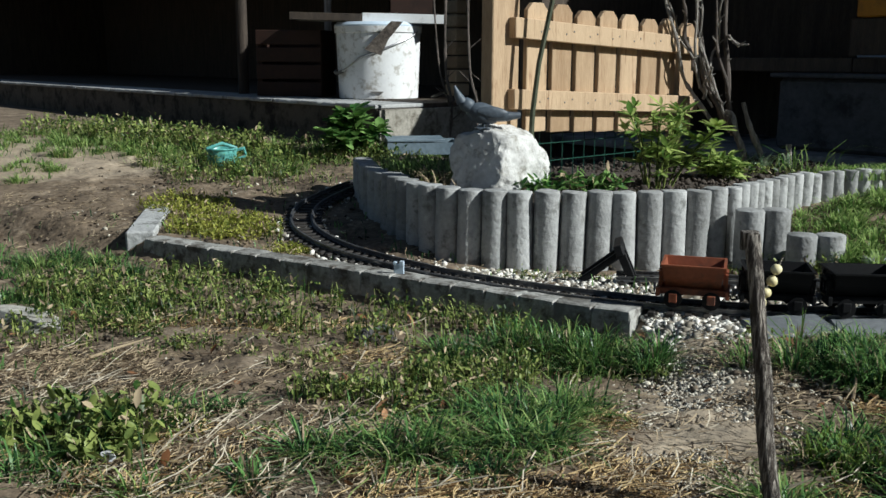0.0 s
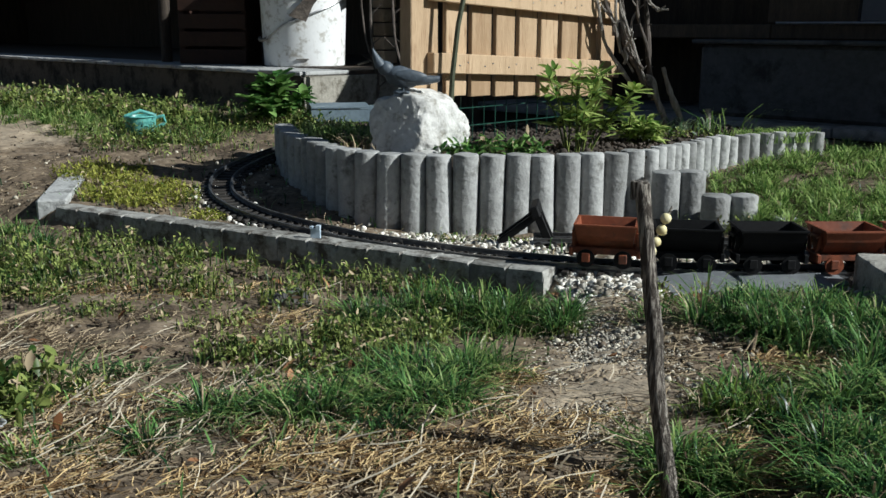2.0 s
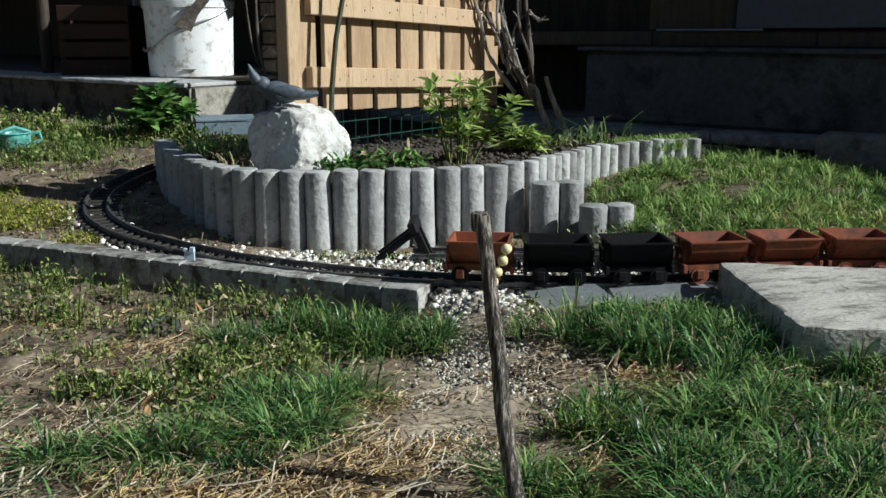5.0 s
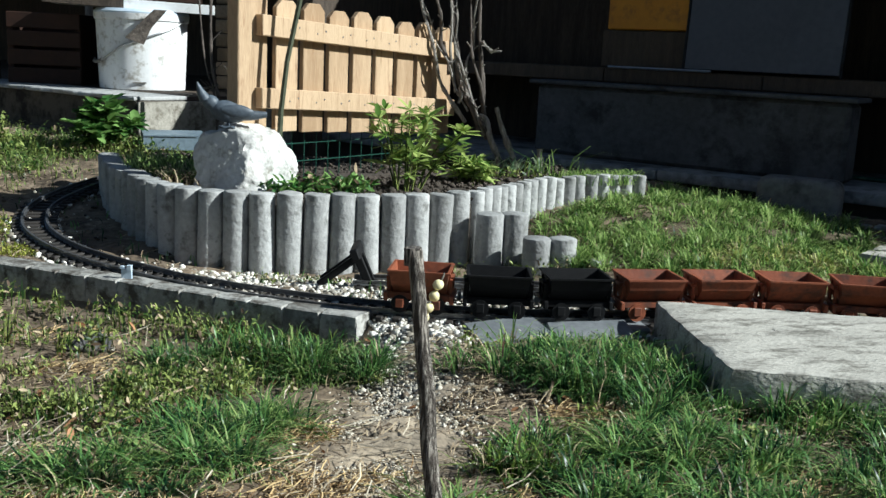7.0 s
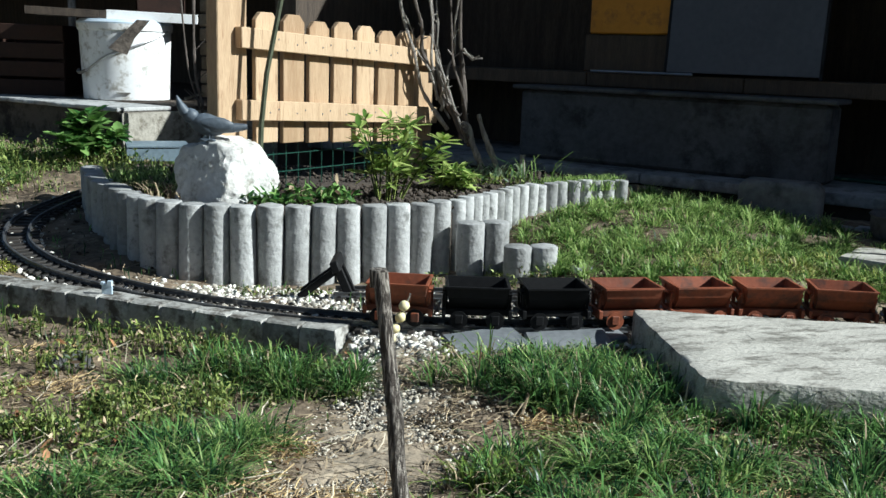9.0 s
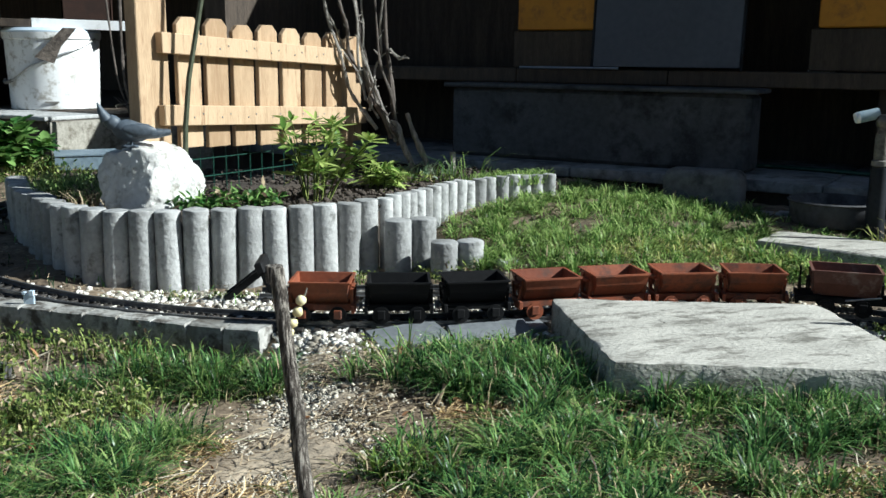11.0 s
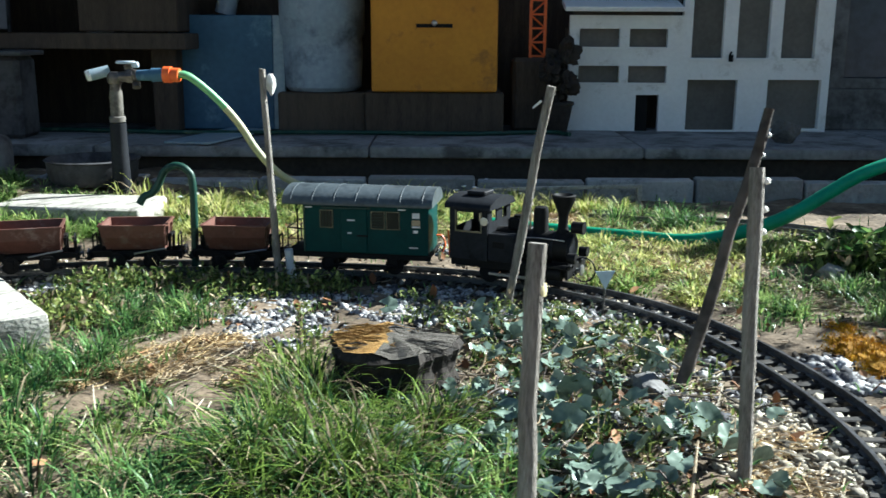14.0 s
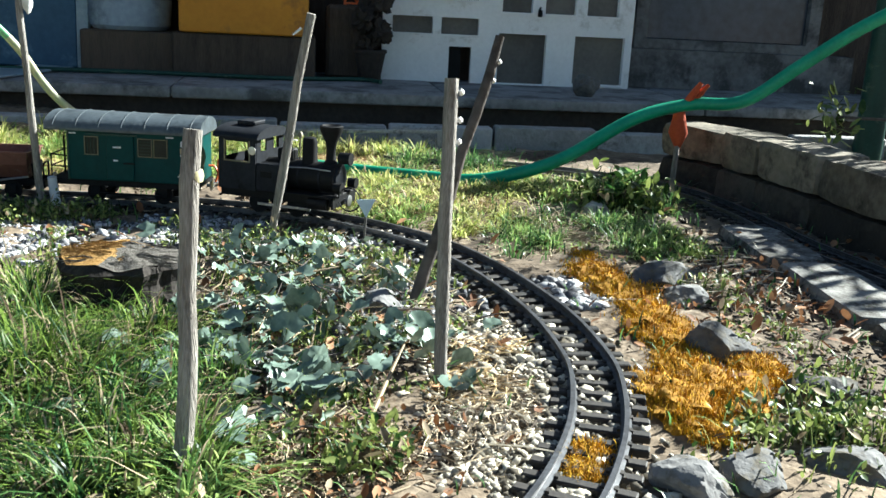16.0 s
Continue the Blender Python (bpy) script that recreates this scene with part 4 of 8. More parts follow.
for i in range(11):
    part("rung", box(-0.018, 0.018, -0.003, 0.003, 0.002 + 0.04 * i, 0.008 + 0.04 * i), ORANGE, lattice)
    if i < 10:
        a, b = (-0.018, 0.018) if i % 2 else (0.018, -0.018)
        part("brace", cylinder((a, 0, 0.008 + 0.04 * i), (b, 0, 0.04 + 0.04 * i), 0.0028, sides=5), ORANGE, lattice)
part("foot", box(-0.075, 0.075, -0.06, 0.06, -0.21, 0.0, 0.01), DARK_WOOD, lattice, "dark block below the mast", smooth=0)
pot = thing("withered_pot_plant", "dark plant pot with a withered plant on the ledge", "plant pot", HOUSE @ Matrix.Translation((-0.085, -0.09, 0.108)))
part("pot", lathe([(0.03, 0), (0.045, 0.08), (0.05, 0.082), (0.048, 0.09), (0.04, 0.088), (0.0, 0.08)], 18, False), STUMP_BARK, pot)
for k in range(5):
    part("clump", moved(lump(0.028, 3, 0.8, (1, 1, 1.2), k, 2.2), Matrix.Translation((0.03 * math.sin(k * 2), 0.02 * math.cos(k * 2), 0.112 + 0.03 * k))), STUMP_BARK, pot, smooth=30)


def build_model_house():
    """A white toy station front with window openings through it."""
    h = thing("model_house", "white toy building front with grey window infills", "model house", HOUSE @ Matrix.Translation((0, -0.01, 0.106)))
    # openings: x0, x1, z0, z1
    holes = [(-0.016, 0.102, 0.245, 0.297), (0.130, 0.241, 0.245, 0.297), (-0.016, 0.104, 0.142, 0.191), (0.130, 0.243, 0.142, 0.191), (0.156, 0.224, 0.0, 0.107),
             (0.312, 0.404, 0.215, 0.43), (0.444, 0.538, 0.215, 0.43), (0.574, 0.672, 0.215, 0.43), (0.306, 0.453, 0.004, 0.152), (0.542, 0.699, 0.010, 0.153)]
    xs = sorted({-0.045, 0.285, 0.722, *[v for o in holes for v in o[:2]]})
    zs = sorted({0.0, 0.335, 0.47, *[v for o in holes for v in o[2:]]})
    cells = []
    for xa, xb in zip(xs, xs[1:]):
        run = None
        for za, zb in zip(zs, zs[1:]):
            cx, cz = (xa + xb) / 2, (za + zb) / 2
            full = not any(o[0] < cx < o[1] and o[2] < cz < o[3] for o in holes) and (cx > 0.285 or cz < 0.335)
            if full and run is None:
                run = za
            if not full and run is not None:
                cells.append(box(xa, xb, 0.0, 0.02, run, za))
                run = None
        if run is not None:
            cells.append(box(xa, xb, 0.0, 0.02, run, zs[-1]))
    wall = join(*cells)
    bmesh.ops.remove_doubles(wall, verts=wall.verts[:], dist=1e-5)
    part("wall", wall, WHITE, h, smooth=0)
    for i, o in enumerate(holes):
        if i == 4:
            part("door_leaf", box(o[0], o[1] - 0.03, 0.014, 0.019, o[2], o[3]), BLACK, h, "half open dark door", smooth=0)
            continue
        part("window_infill", box(o[0] - 0.004, o[1] + 0.004, 0.021, 0.025, o[2] - 0.003, o[3] + 0.003), GREY_CARD, h, smooth=0)
        part("sill", box(o[0] - 0.004, o[1] + 0.004, -0.005, 0.004, o[2] - 0.006, o[2] - 0.001), WHITE, h, smooth=0)
    part("roof", moved(box(-0.065, 0.275, -0.045, 0.05, 0.0, 0.014, 0.002), pose(0, 0, 0.355, 14)), WHITE, h, "pale sloping roof board", smooth=0)
    part("upper_wall", box(-0.03, 0.284, 0.04, 0.055, 0.30, 0.46), GREY_CARD, h, "grey upper wall", smooth=0)
    part("side_wall", box(0.700, 0.7218, 0.0206, 0.13, 0.0, 0.47), WHITE, h, smooth=0)
    part("back_wall", box(-0.045, 0.70, 0.10, 0.112, 0.0, 0.298), DARK_WOOD, h, smooth=0)
    part("wall_lamp", join(cylinder((0.425, -0.012, 0.205), (0.425, -0.012, 0.225), 0.007, sides=10), cylinder((0.425, 0.0, 0.225), (0.425, -0.014, 0.232), 0.003, sides=6)), BLACK, h, "small black wall lamp")


build_model_house()
shed("shed_window", join(box(0.80, 1.34, 0.10, 0.125, 0.26, 0.60, 0.003)), DUSK_GLASS, "dull dark blue window pane in the shed wall", "window")
shed("shed_window_frame", join(box(0.76, 0.80, 0.08, 0.135, 0.23, 0.62), box(1.34, 1.38, 0.08, 0.135, 0.23, 0.62), box(0.80, 1.34, 0.08, 0.135, 0.23, 0.26), box(0.735, 1.5, 0.055, 0.139, 0.109, 0.229)), DARK_CONCRETE, "grey concrete surround of the shed window", "window frame")
shed("round_stone", moved(boulder(0.040, (1, 0.8, 0.95), 8), Matrix.Translation((0.505, -0.30, 0.136))), FIELDSTONE, "dark rounded stone on the ledge", "stone", smooth=60)
solid("garden_post", cylinder((3.23, 0.055, -0.02), (3.235, 0.05, 0.85), 0.036, 0.034, 18), GREEN_IRON, "dark green painted post by the low wall", "post", smooth=50)

solid("trough_basin", moved(lathe([(0.09, 0.0), (0.10, 0.012), (0.103, 0.05), (0.108, 0.055), (0.104, 0.058), (0.096, 0.048), (0.088, 0.012), (0.0, 0.010)], 28, False), Matrix.Translation((1.633, 1.834, 0.045))), TROUGH, "low dark round basin beneath the tap", "basin")
tr = solid("rounded_block", moved(box(-0.105, 0.095, -0.05, 0.05, -0.03, 0.098, 0.026, 4), Matrix.Translation((1.475, 2.135, 0.045)) @ pose(0, 0, 0, 0, 0, -42)), DARK_CONCRETE, "rounded grey concrete block on the lawn edge", "block")


HOSE_FRESH = material("light green hose rubber", (0.10, 0.36, 0.16), (0.30, 0.56, 0.30), 0.4, 8.0, 60.0, 0.05)


# ---- tap and hoses ----
def build_tap():
    t = thing("garden_tap", "garden standpipe with a metal tap and hose coupling", "tap", Matrix.Translation((1.622, 1.690, 0.045)))
    turn = pose(0, 0, 0, 0, 0, math.degrees(math.atan2(-0.148, 0.11)))
    # Dark grey tone put in for the shade on this pipe.
    part("post", lathe([(0.0225, -0.03), (0.0205, 0.02), (0.0185, 0.10), (0.0180, 0.148), (0.0, 0.149)], 18), GREY_PAINT, t, "lower pipe coloured dark for shade")
    part("collar", lathe([(0.0150, 0.149), (0.0175, 0.151), (0.0175, 0.161), (0.0150, 0.163)], 18), GREY_CARD, t, "grey collar")
    part("pipe_sleeve", lathe([(0.0135, 0.163), (0.0143, 0.175), (0.0138, 0.19), (0.0145, 0.205), (0.013, 0.219), (0.0, 0.22)], 16), PALE_WRAP, t, "pale frayed wrapping on the pipe")
    body = part("tap_body", moved(join(cylinder((0, 0, 0.215), (0, 0, 0.236), 0.0115, sides=14), moved(lathe([(0.013, 0.0), (0.0165, 0.006), (0.0165, 0.020), (0.012, 0.026)], 16), Matrix.Translation((0, 0, 0.233))), cylinder((0.0, 0, 0.247), (0.052, 0, 0.252), 0.0115, 0.0125, 14), cylinder((0.030, 0, 0.250), (0.044, 0, 0.251), 0.0165, sides=6), cylinder((0.034, 0.004, 0.256), (0.030, 0.0, 0.274), 0.0075, sides=10), cylinder((0.046, 0.004, 0.240), (0.050, -0.004, 0.226), 0.0075, 0.009, 12)), turn), OLD_METAL, t, "dull brown metal tap body")
    part("lever", moved(join(box(0.006, 0.048, -0.007, 0.007, 0.276, 0.283, 0.003), box(0.040, 0.056, -0.005, 0.005, 0.268, 0.281, 0.003)), turn), TAG, body, "pale blue tap lever")
    grip = part("side_grip", moved(cylinder((-0.012, 0.0, 0.262), (-0.046, -0.022, 0.252), 0.012, 0.0125, 14), turn), BLUE_GREY, body, "blue grey round grip")
    part("grip_end", moved(cylinder((-0.0462, -0.0222, 0.252), (-0.052, -0.026, 0.250), 0.0128, 0.011, 14), turn), WHITE, grip, "white end cap")
    part("coupling", moved(join(cylinder((0.0525, 0, 0.252), (0.085, 0, 0.253), 0.0115, 0.0125, 14), cylinder((0.085, 0, 0.253), (0.112, 0, 0.254), 0.0155, 0.0145, 14)), turn), BLUE_SHEET, t, "blue hose coupling")
    part("coupling_ring", moved(join(cylinder((0.1125, 0, 0.254), (0.128, 0, 0.254), 0.0185, sides=10), cylinder((0.128, 0, 0.254), (0.146, 0, 0.253), 0.0155, sides=14)), turn), ORANGE, t, "orange coupling ring")


# Tap metal also lowered in tone for the shade around it.
OLD_METAL = material("tarnished metal darkened for shade", (0.05, 0.04, 0.034), (0.20, 0.18, 0.165), 0.4, 30.0, 160.0, 0.2, metal=0.6)
PALE_WRAP = material("frayed grey wrapping", (0.05, 0.045, 0.038), (0.20, 0.185, 0.16), 0.9, 30.0, 160.0, 0.9)
build_tap()
HANG = smooth_path([(1.700, 1.578, 0.2995), (1.722, 1.564, 0.297), (1.754, 1.549, 0.271), (1.794, 1.530, 0.226), (1.824, 1.516, 0.183), (1.85, 1.503, 0.135), (1.88, 1.488, 0.092), (1.918, 1.470, 0.057), (1.963, 1.448, 0.034), (2.02, 1.42, 0.022), (2.10, 1.39, 0.02)], 8)
hang = thing("hanging_hose", "garden hose hanging from the tap, green fading to tan", "hose")
part("fresh_length", tube(HANG[:25], 0.0085, 10), HOSE_FRESH, hang, "green upper length")
part("faded_length", tube(HANG[24:], 0.0085, 10), HOSE_PALE, hang, "tan sun-bleached length")
solid("green_hose", tube(smooth_path([(1.98, 0.93, 0.02), (2.055, 0.80, 0.012), (2.10, 0.67, 0.012), (2.14, 0.545, 0.018), (2.22, 0.43, 0.060), (2.33, 0.325, 0.145), (2.405, 0.245, 0.176), (2.43, 0.15, 0.190), (2.45, 0.06, 0.262), (2.47, -0.03, 0.335), (2.50, -0.13, 0.40)], 8), 0.0125, 12), HOSE_GREEN, "thick bright green garden hose lifted on a tie", "hose")
solid("hose_tie", join(tube([(2.405, 0.262, 0.166), (2.398, 0.238, 0.196), (2.404, 0.226, 0.22)], [0.006, 0.008, 0.004], 8), tube([(2.412, 0.25, 0.168), (2.410, 0.228, 0.2), (2.418, 0.216, 0.216)], [0.006, 0.007, 0.003], 8), tube([(2.40, 0.262, 0.17), (2.40, 0.26, 0.12), (2.405, 0.26, 0.09)], [0.009, 0.02, 0.006], 8)), RED_CLOTH, "red orange cloth tie holding the hose", "tie", smooth=60)
solid("support_stick", tube([(2.40, 0.262, -0.03), (2.402, 0.258, 0.17)], [0.006, 0.005], 7), OLD_WOOD, "short stick carrying the hose tie", "stick")
crane = solid("water_crane", tube(smooth_path([(1.395, 1.075, -0.02), (1.396, 1.072, 0.06), (1.397, 1.072, 0.150), (1.392, 1.078, 0.172), (1.380, 1.09, 0.180), (1.366, 1.102, 0.172), (1.358, 1.11, 0.150), (1.350, 1.117, 0.136), (1.340, 1.126, 0.130), (1.334, 1.131, 0.118)], 5), 0.0062, 10), GREEN_IRON, "bent dark green toy water crane pipe by the track", "water crane")


# ---- low wall and flag path on the far side ----
def rough_block(L, W, z0, z1, seed, rough=0.006):
    """A worn wall stone: a box with many faces, its corners rounded and its sides uneven."""
    bm = box(-L / 2, L / 2, -W / 2, W / 2, z0, z1)
    bmesh.ops.subdivide_edges(bm, edges=bm.edges[:], cuts=5, use_grid_fill=True)
    mid = Vector((0, 0, (z0 + z1) / 2))
    half_size = Vector((L / 2, W / 2, (z1 - z0) / 2))
    for v in bm.verts:
        d = v.co - mid
        edge = sorted((abs(d.x) / half_size.x, abs(d.y) / half_size.y, abs(d.z) / half_size.z))
        d *= 1 - 0.05 * max(0.0, edge[1] - 0.6) / 0.4 - 0.05 * max(0.0, edge[0] - 0.6) / 0.4
        q = v.co * 28 + Vector((seed * 3.3, 0, seed))
        v.co = mid + d + Vector((noise.noise(q), noise.noise(q + Vector((7, 0, 0))), 0.7 * noise.noise(q + Vector((0, 9, 0))))) * rough
    return bm


def build_low_wall():
    w = thing("low_stone_wall", "low wall of weathered pale stone blocks", "wall", kind="structure")
    way = smooth_path([(2.56, 0.32, 0), (2.50, 0.18, 0), (2.38, 0.02, 0), (2.22, -0.15, 0), (2.06, -0.32, 0), (1.9, -0.5, 0)], 6)
    s, i, r2 = 0.0, 0, random.Random(9)
    while s < lengths(way)[-1] - 0.14:
        L = r2.uniform(0.12, 0.24)
        p, d = at_length(way, s + L / 2)
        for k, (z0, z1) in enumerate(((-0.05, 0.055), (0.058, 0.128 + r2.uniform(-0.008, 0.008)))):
            # Lower course darker, top course paler: sun on the top is put into colour.
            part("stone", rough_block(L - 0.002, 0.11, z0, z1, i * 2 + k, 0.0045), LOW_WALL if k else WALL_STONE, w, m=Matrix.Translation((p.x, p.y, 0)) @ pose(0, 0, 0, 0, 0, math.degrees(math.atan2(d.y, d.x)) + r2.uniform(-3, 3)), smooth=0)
        s += L
        i += 1


build_low_wall()
flag = thing("flag_path", "narrow row of grey flagstones beside the moss", "path", kind="structure")
way = smooth_path([(2.14, 0.04, 0), (2.085, -0.005, 0), (1.99, -0.08, 0), (1.89, -0.165, 0), (1.74, -0.29, 0), (1.54, -0.46, 0)], 6)
s, r2 = 0.0, random.Random(3)
while s < lengths(way)[-1] - 0.12:
    L = r2.uniform(0.2, 0.3)
    p, d = at_length(way, s + L / 2)
    part("flagstone", rough_block(L - 0.004, 0.094, -0.03, 0.018, 40 + s * 9, 0.0022), WORN_FLAG, flag, m=Matrix.Translation((p.x, p.y, 0.0)) @ pose(0, 0, 0, r2.uniform(-2, 2), 0, math.degrees(math.atan2(d.y, d.x)) + r2.uniform(-2, 2)), smooth=0)
    s += L


# ---- stakes and small markers ----
def stake(name, base, top, r0, r1, mat, label, bend=0.004):
    a, b = Vector(base), Vector(top)
    pts, rad = [], []
    for k in range(9):
        t = k / 8
        q = a.lerp(b, t)
        pts.append(q + Vector((noise.noise(q * 14) * bend, noise.noise(q * 14 + Vector((5, 0, 0))) * bend, 0)))
        rad.append((r0 + (r1 - r0) * t) * (1 + 0.12 * noise.noise(q * 40)))
    st = thing(name, label, "stake")
    part("stick", tube(pts, rad, 9), mat, st, smooth=50)
    return st


s1 = stake("wooden_stake", (0.276, 0.708, -0.075), (0.241, 0.757, 0.240), 0.0078, 0.0062, FLAKY, "dark weathered wooden stake with yellow beads on a twig")
part("twig", tube([(0.250, 0.758, 0.185), (0.262, 0.755, 0.205), (0.268, 0.754, 0.222)], [0.0012, 0.001, 0.0008], 5), OLD_WOOD, s1)
for k, (x, z) in enumerate(((0.2515, 0.186), (0.2545, 0.194), (0.259, 0.2035), (0.262, 0.213))):
    part("berry", moved(lump(0.0046, 2, 0.12, (1, 1, 1), k), Matrix.Translation((x, 0.749, z))), YELLOW_BALL, s1, "pale yellow bead", smooth=60)
part("cap", cylinder((0.2415, 0.757, 0.228), (0.241, 0.757, 0.2425), 0.0076, 0.0074, 9), FLAKY, s1)
s2 = stake("wooden_stake", (0.690, 0.392, -0.08), (0.649, 0.381, 0.246), 0.0075, 0.006, OLD_WOOD, "grey weathered wooden stake with two pale beads")
for k in range(2):
    part("berry", moved(lump(0.004, 2, 0.12, (1, 1, 1), k), Matrix.Translation((0.641 + 0.006 * k, 0.388, 0.212 + 0.003 * k))), YELLOW_BALL, s2, "pale bead", smooth=60)
s3 = stake("wooden_stake", (1.462, 0.935, -0.05), (1.428, 0.920, 0.338), 0.0062, 0.0050, OLD_WOOD, "thin grey wooden stake with a knotted white rag")
part("rag", moved(lump(0.010, 2, 0.5, (0.8, 0.8, 1.6), 3.0, 2.5), Matrix.Translation((1.440, 0.915, 0.316))), WHITE, s3, "knotted white rag", smooth=60)
part("foot_sleeve", cylinder((1.478, 0.922, -0.02), (1.470, 0.922, 0.052), 0.0085, 0.007, 10), WHITE, s3, "pale plastic sleeve")
s4 = stake("wooden_stake", (1.585, 0.575, -0.05), (1.611, 0.516, 0.322), 0.0065, 0.0065, OLD_WOOD, "slanting grey wooden stake with white pegs")
part("peg", tube([(1.600, 0.525, 0.302), (1.594, 0.535, 0.292)], [0.002, 0.0012], 6), WHITE, s4)
s5 = stake("wooden_stake", (1.280, 0.058, -0.05), (1.312, 0.083, 0.282), 0.0068, 0.0065, OLD_WOOD, "upright grey wooden stake with small hooks")
for z in (0.27, 0.245, 0.225):
    part("hook", moved(lump(0.0034, 1, 0.2), Matrix.Translation((1.318, 0.076, z))), WHITE, s5)
s6 = stake("wooden_stake", (1.445, 0.225, -0.05), (1.568, 0.186, 0.312), 0.0085, 0.0055, BARK, "leaning dark wooden stake with white pegs")
for k in (0.86, 0.92):
    part("peg", moved(lump(0.0036, 1, 0.2), Matrix.Translation((1.445 + 0.123 * k + 0.006, 0.225 - 0.039 * k - 0.006, 0.362 * k - 0.05))), WHITE, s6)

s7 = stake("wooden_stake", (1.004, 0.098, -0.05), (1.033, 0.112, 0.256), 0.0068, 0.0066, OLD_WOOD, "flat grey wooden stake with a yellow cord")
part("cord", moved(lathe([(0.0076, 0.0), (0.0084, 0.004), (0.0076, 0.008)], 10), Matrix.Translation((1.0295, 0.110, 0.220))), YELLOW_BALL, s7, "pale yellow cord")

sign = thing("toy_sign", "small grey triangular toy railway sign on a post", "sign", Matrix.Translation((1.652, 0.446, 0.0)) @ pose(0, 0, 0, 0, 0, -52))
part("post", cylinder((0, 0, -0.02), (0.003, 0, 0.052), 0.0018, sides=8), GREY_CARD, sign)
bm = bmesh.new()
tri = [(-0.012, 0.064), (0.016, 0.066), (0.003, 0.038)]
fr = [bm.verts.new((x, -0.003, z)) for x, z in tri]
bk = [bm.verts.new((x, -0.0015, z)) for x, z in tri]
bm.faces.new(fr)
bm.faces.new(bk[::-1])
for k in range(3):
    bm.faces.new((fr[k], bk[k], bk[(k + 1) % 3], fr[(k + 1) % 3]))
part("plate", bm, TAG, sign, "pale triangular plate", smooth=0)

tag = thing("track_marker", "small pale blue marker clip beside the kerb", "marker", Matrix.Translation((-0.074, 1.615, 0.0)) @ pose(0, 0, 0, 0, 0, -15))
part("clip", join(box(-0.009, 0.009, -0.002, 0.002, 0.002, 0.030, 0.001), box(-0.009, -0.004, -0.006, 0.002, 0.030, 0.034), box(0.002, 0.009, -0.006, 0.002, 0.028, 0.036)), TAG, tag, smooth=0)
part("foot", box(-0.004, 0.004, -0.002, 0.002, -0.02, 0.004), TAG, tag, smooth=0)

buf = thing("buffer_stop", "black wooden toy buffer stop at the siding end", "buffer stop", Matrix.Translation((0.292, 1.615, 0.004)) @ pose(0, 0, 0, 0, 0, -12))
for y in (-0.02, 0.02):
    part("strut", moved(box(-0.006, 0.006, -0.005, 0.005, 0, 0.085, 0.001), pose(-0.050, y, 0.0, 0, 52, 0)), BLACK, buf, smooth=0)
    part("strut", moved(box(-0.007, 0.007, -0.005, 0.005, 0, 0.064, 0.001), pose(0.038, y, 0.0, 0, -24, 0)), BLACK, buf, smooth=0)
part("beam", moved(box(-0.007, 0.007, -0.042, 0.042, -0.010, 0.010, 0.002), pose(0.012, 0, 0.058, 0, -20, 0)), BLACK, buf, smooth=0)

toy = thing("toy_watering_can", "mint green plastic toy lying in the weeds", "toy", Matrix.Translation((-0.61, 2.69, land1(-0.61, 2.69) + 0.002)) @ pose(0, 0, 0, 0, 0, 20))
part("body", lathe([(0.03, 0.0), (0.040, 0.02), (0.042, 0.048), (0.046, 0.050), (0.042, 0.053), (0.038, 0.044), (0.028, 0.006), (0.0, 0.005)], 18, False), MINT, toy)
part("handle", tube([(0.04, 0, 0.045), (0.062, 0, 0.05), (0.066, 0, 0.03), (0.042, 0, 0.018)], 0.005, 8), MINT, toy)
part("rim_bar", tube([(-0.04, -0.01, 0.052), (0.0, -0.012, 0.066), (0.04, -0.01, 0.052)], 0.005, 8), MINT, toy)
cold = thing("cold_frame", "low blue grey sheet metal box behind the bed", "box", Matrix.Translation((-0.06, 2.86, 0.10)) @ pose(0, 0, 0, 0, 0, 8))
part("body", join(box(-0.10, 0.11, -0.05, -0.046, 0.0, 0.035), box(-0.10, 0.11, 0.046, 0.05, 0.0, 0.04), box(-0.10, -0.096, -0.046, 0.046, 0.0, 0.038), box(0.106, 0.11, -0.046, 0.046, 0.0, 0.038)), DULL_BLUE, cold, smooth=0)
part("lid", moved(box(-0.10, 0.07, -0.053, 0.053, 0.0, 0.004), pose(0, 0, 0.041, 3)), DULL_BLUE, cold, smooth=0)

# slate pieces and single stones
for x, y, a, w, d in ((0.490, 1.310, 10, 0.058, 0.05), (0.615, 1.300, -6, 0.062, 0.045), (0.690, 1.318, 8, 0.02, 0.03)):
    solid("slate_piece", moved(box(-w, w, -d * 0.7, d * 0.7, -0.02, 0.005, 0.003), Matrix.Translation((x, y, 0.006)) @ pose(0, 0, 0, 7, -3, a)), SLATE, "flat blue grey slate piece beside the track", "stone", group="slate pieces", smooth=0)
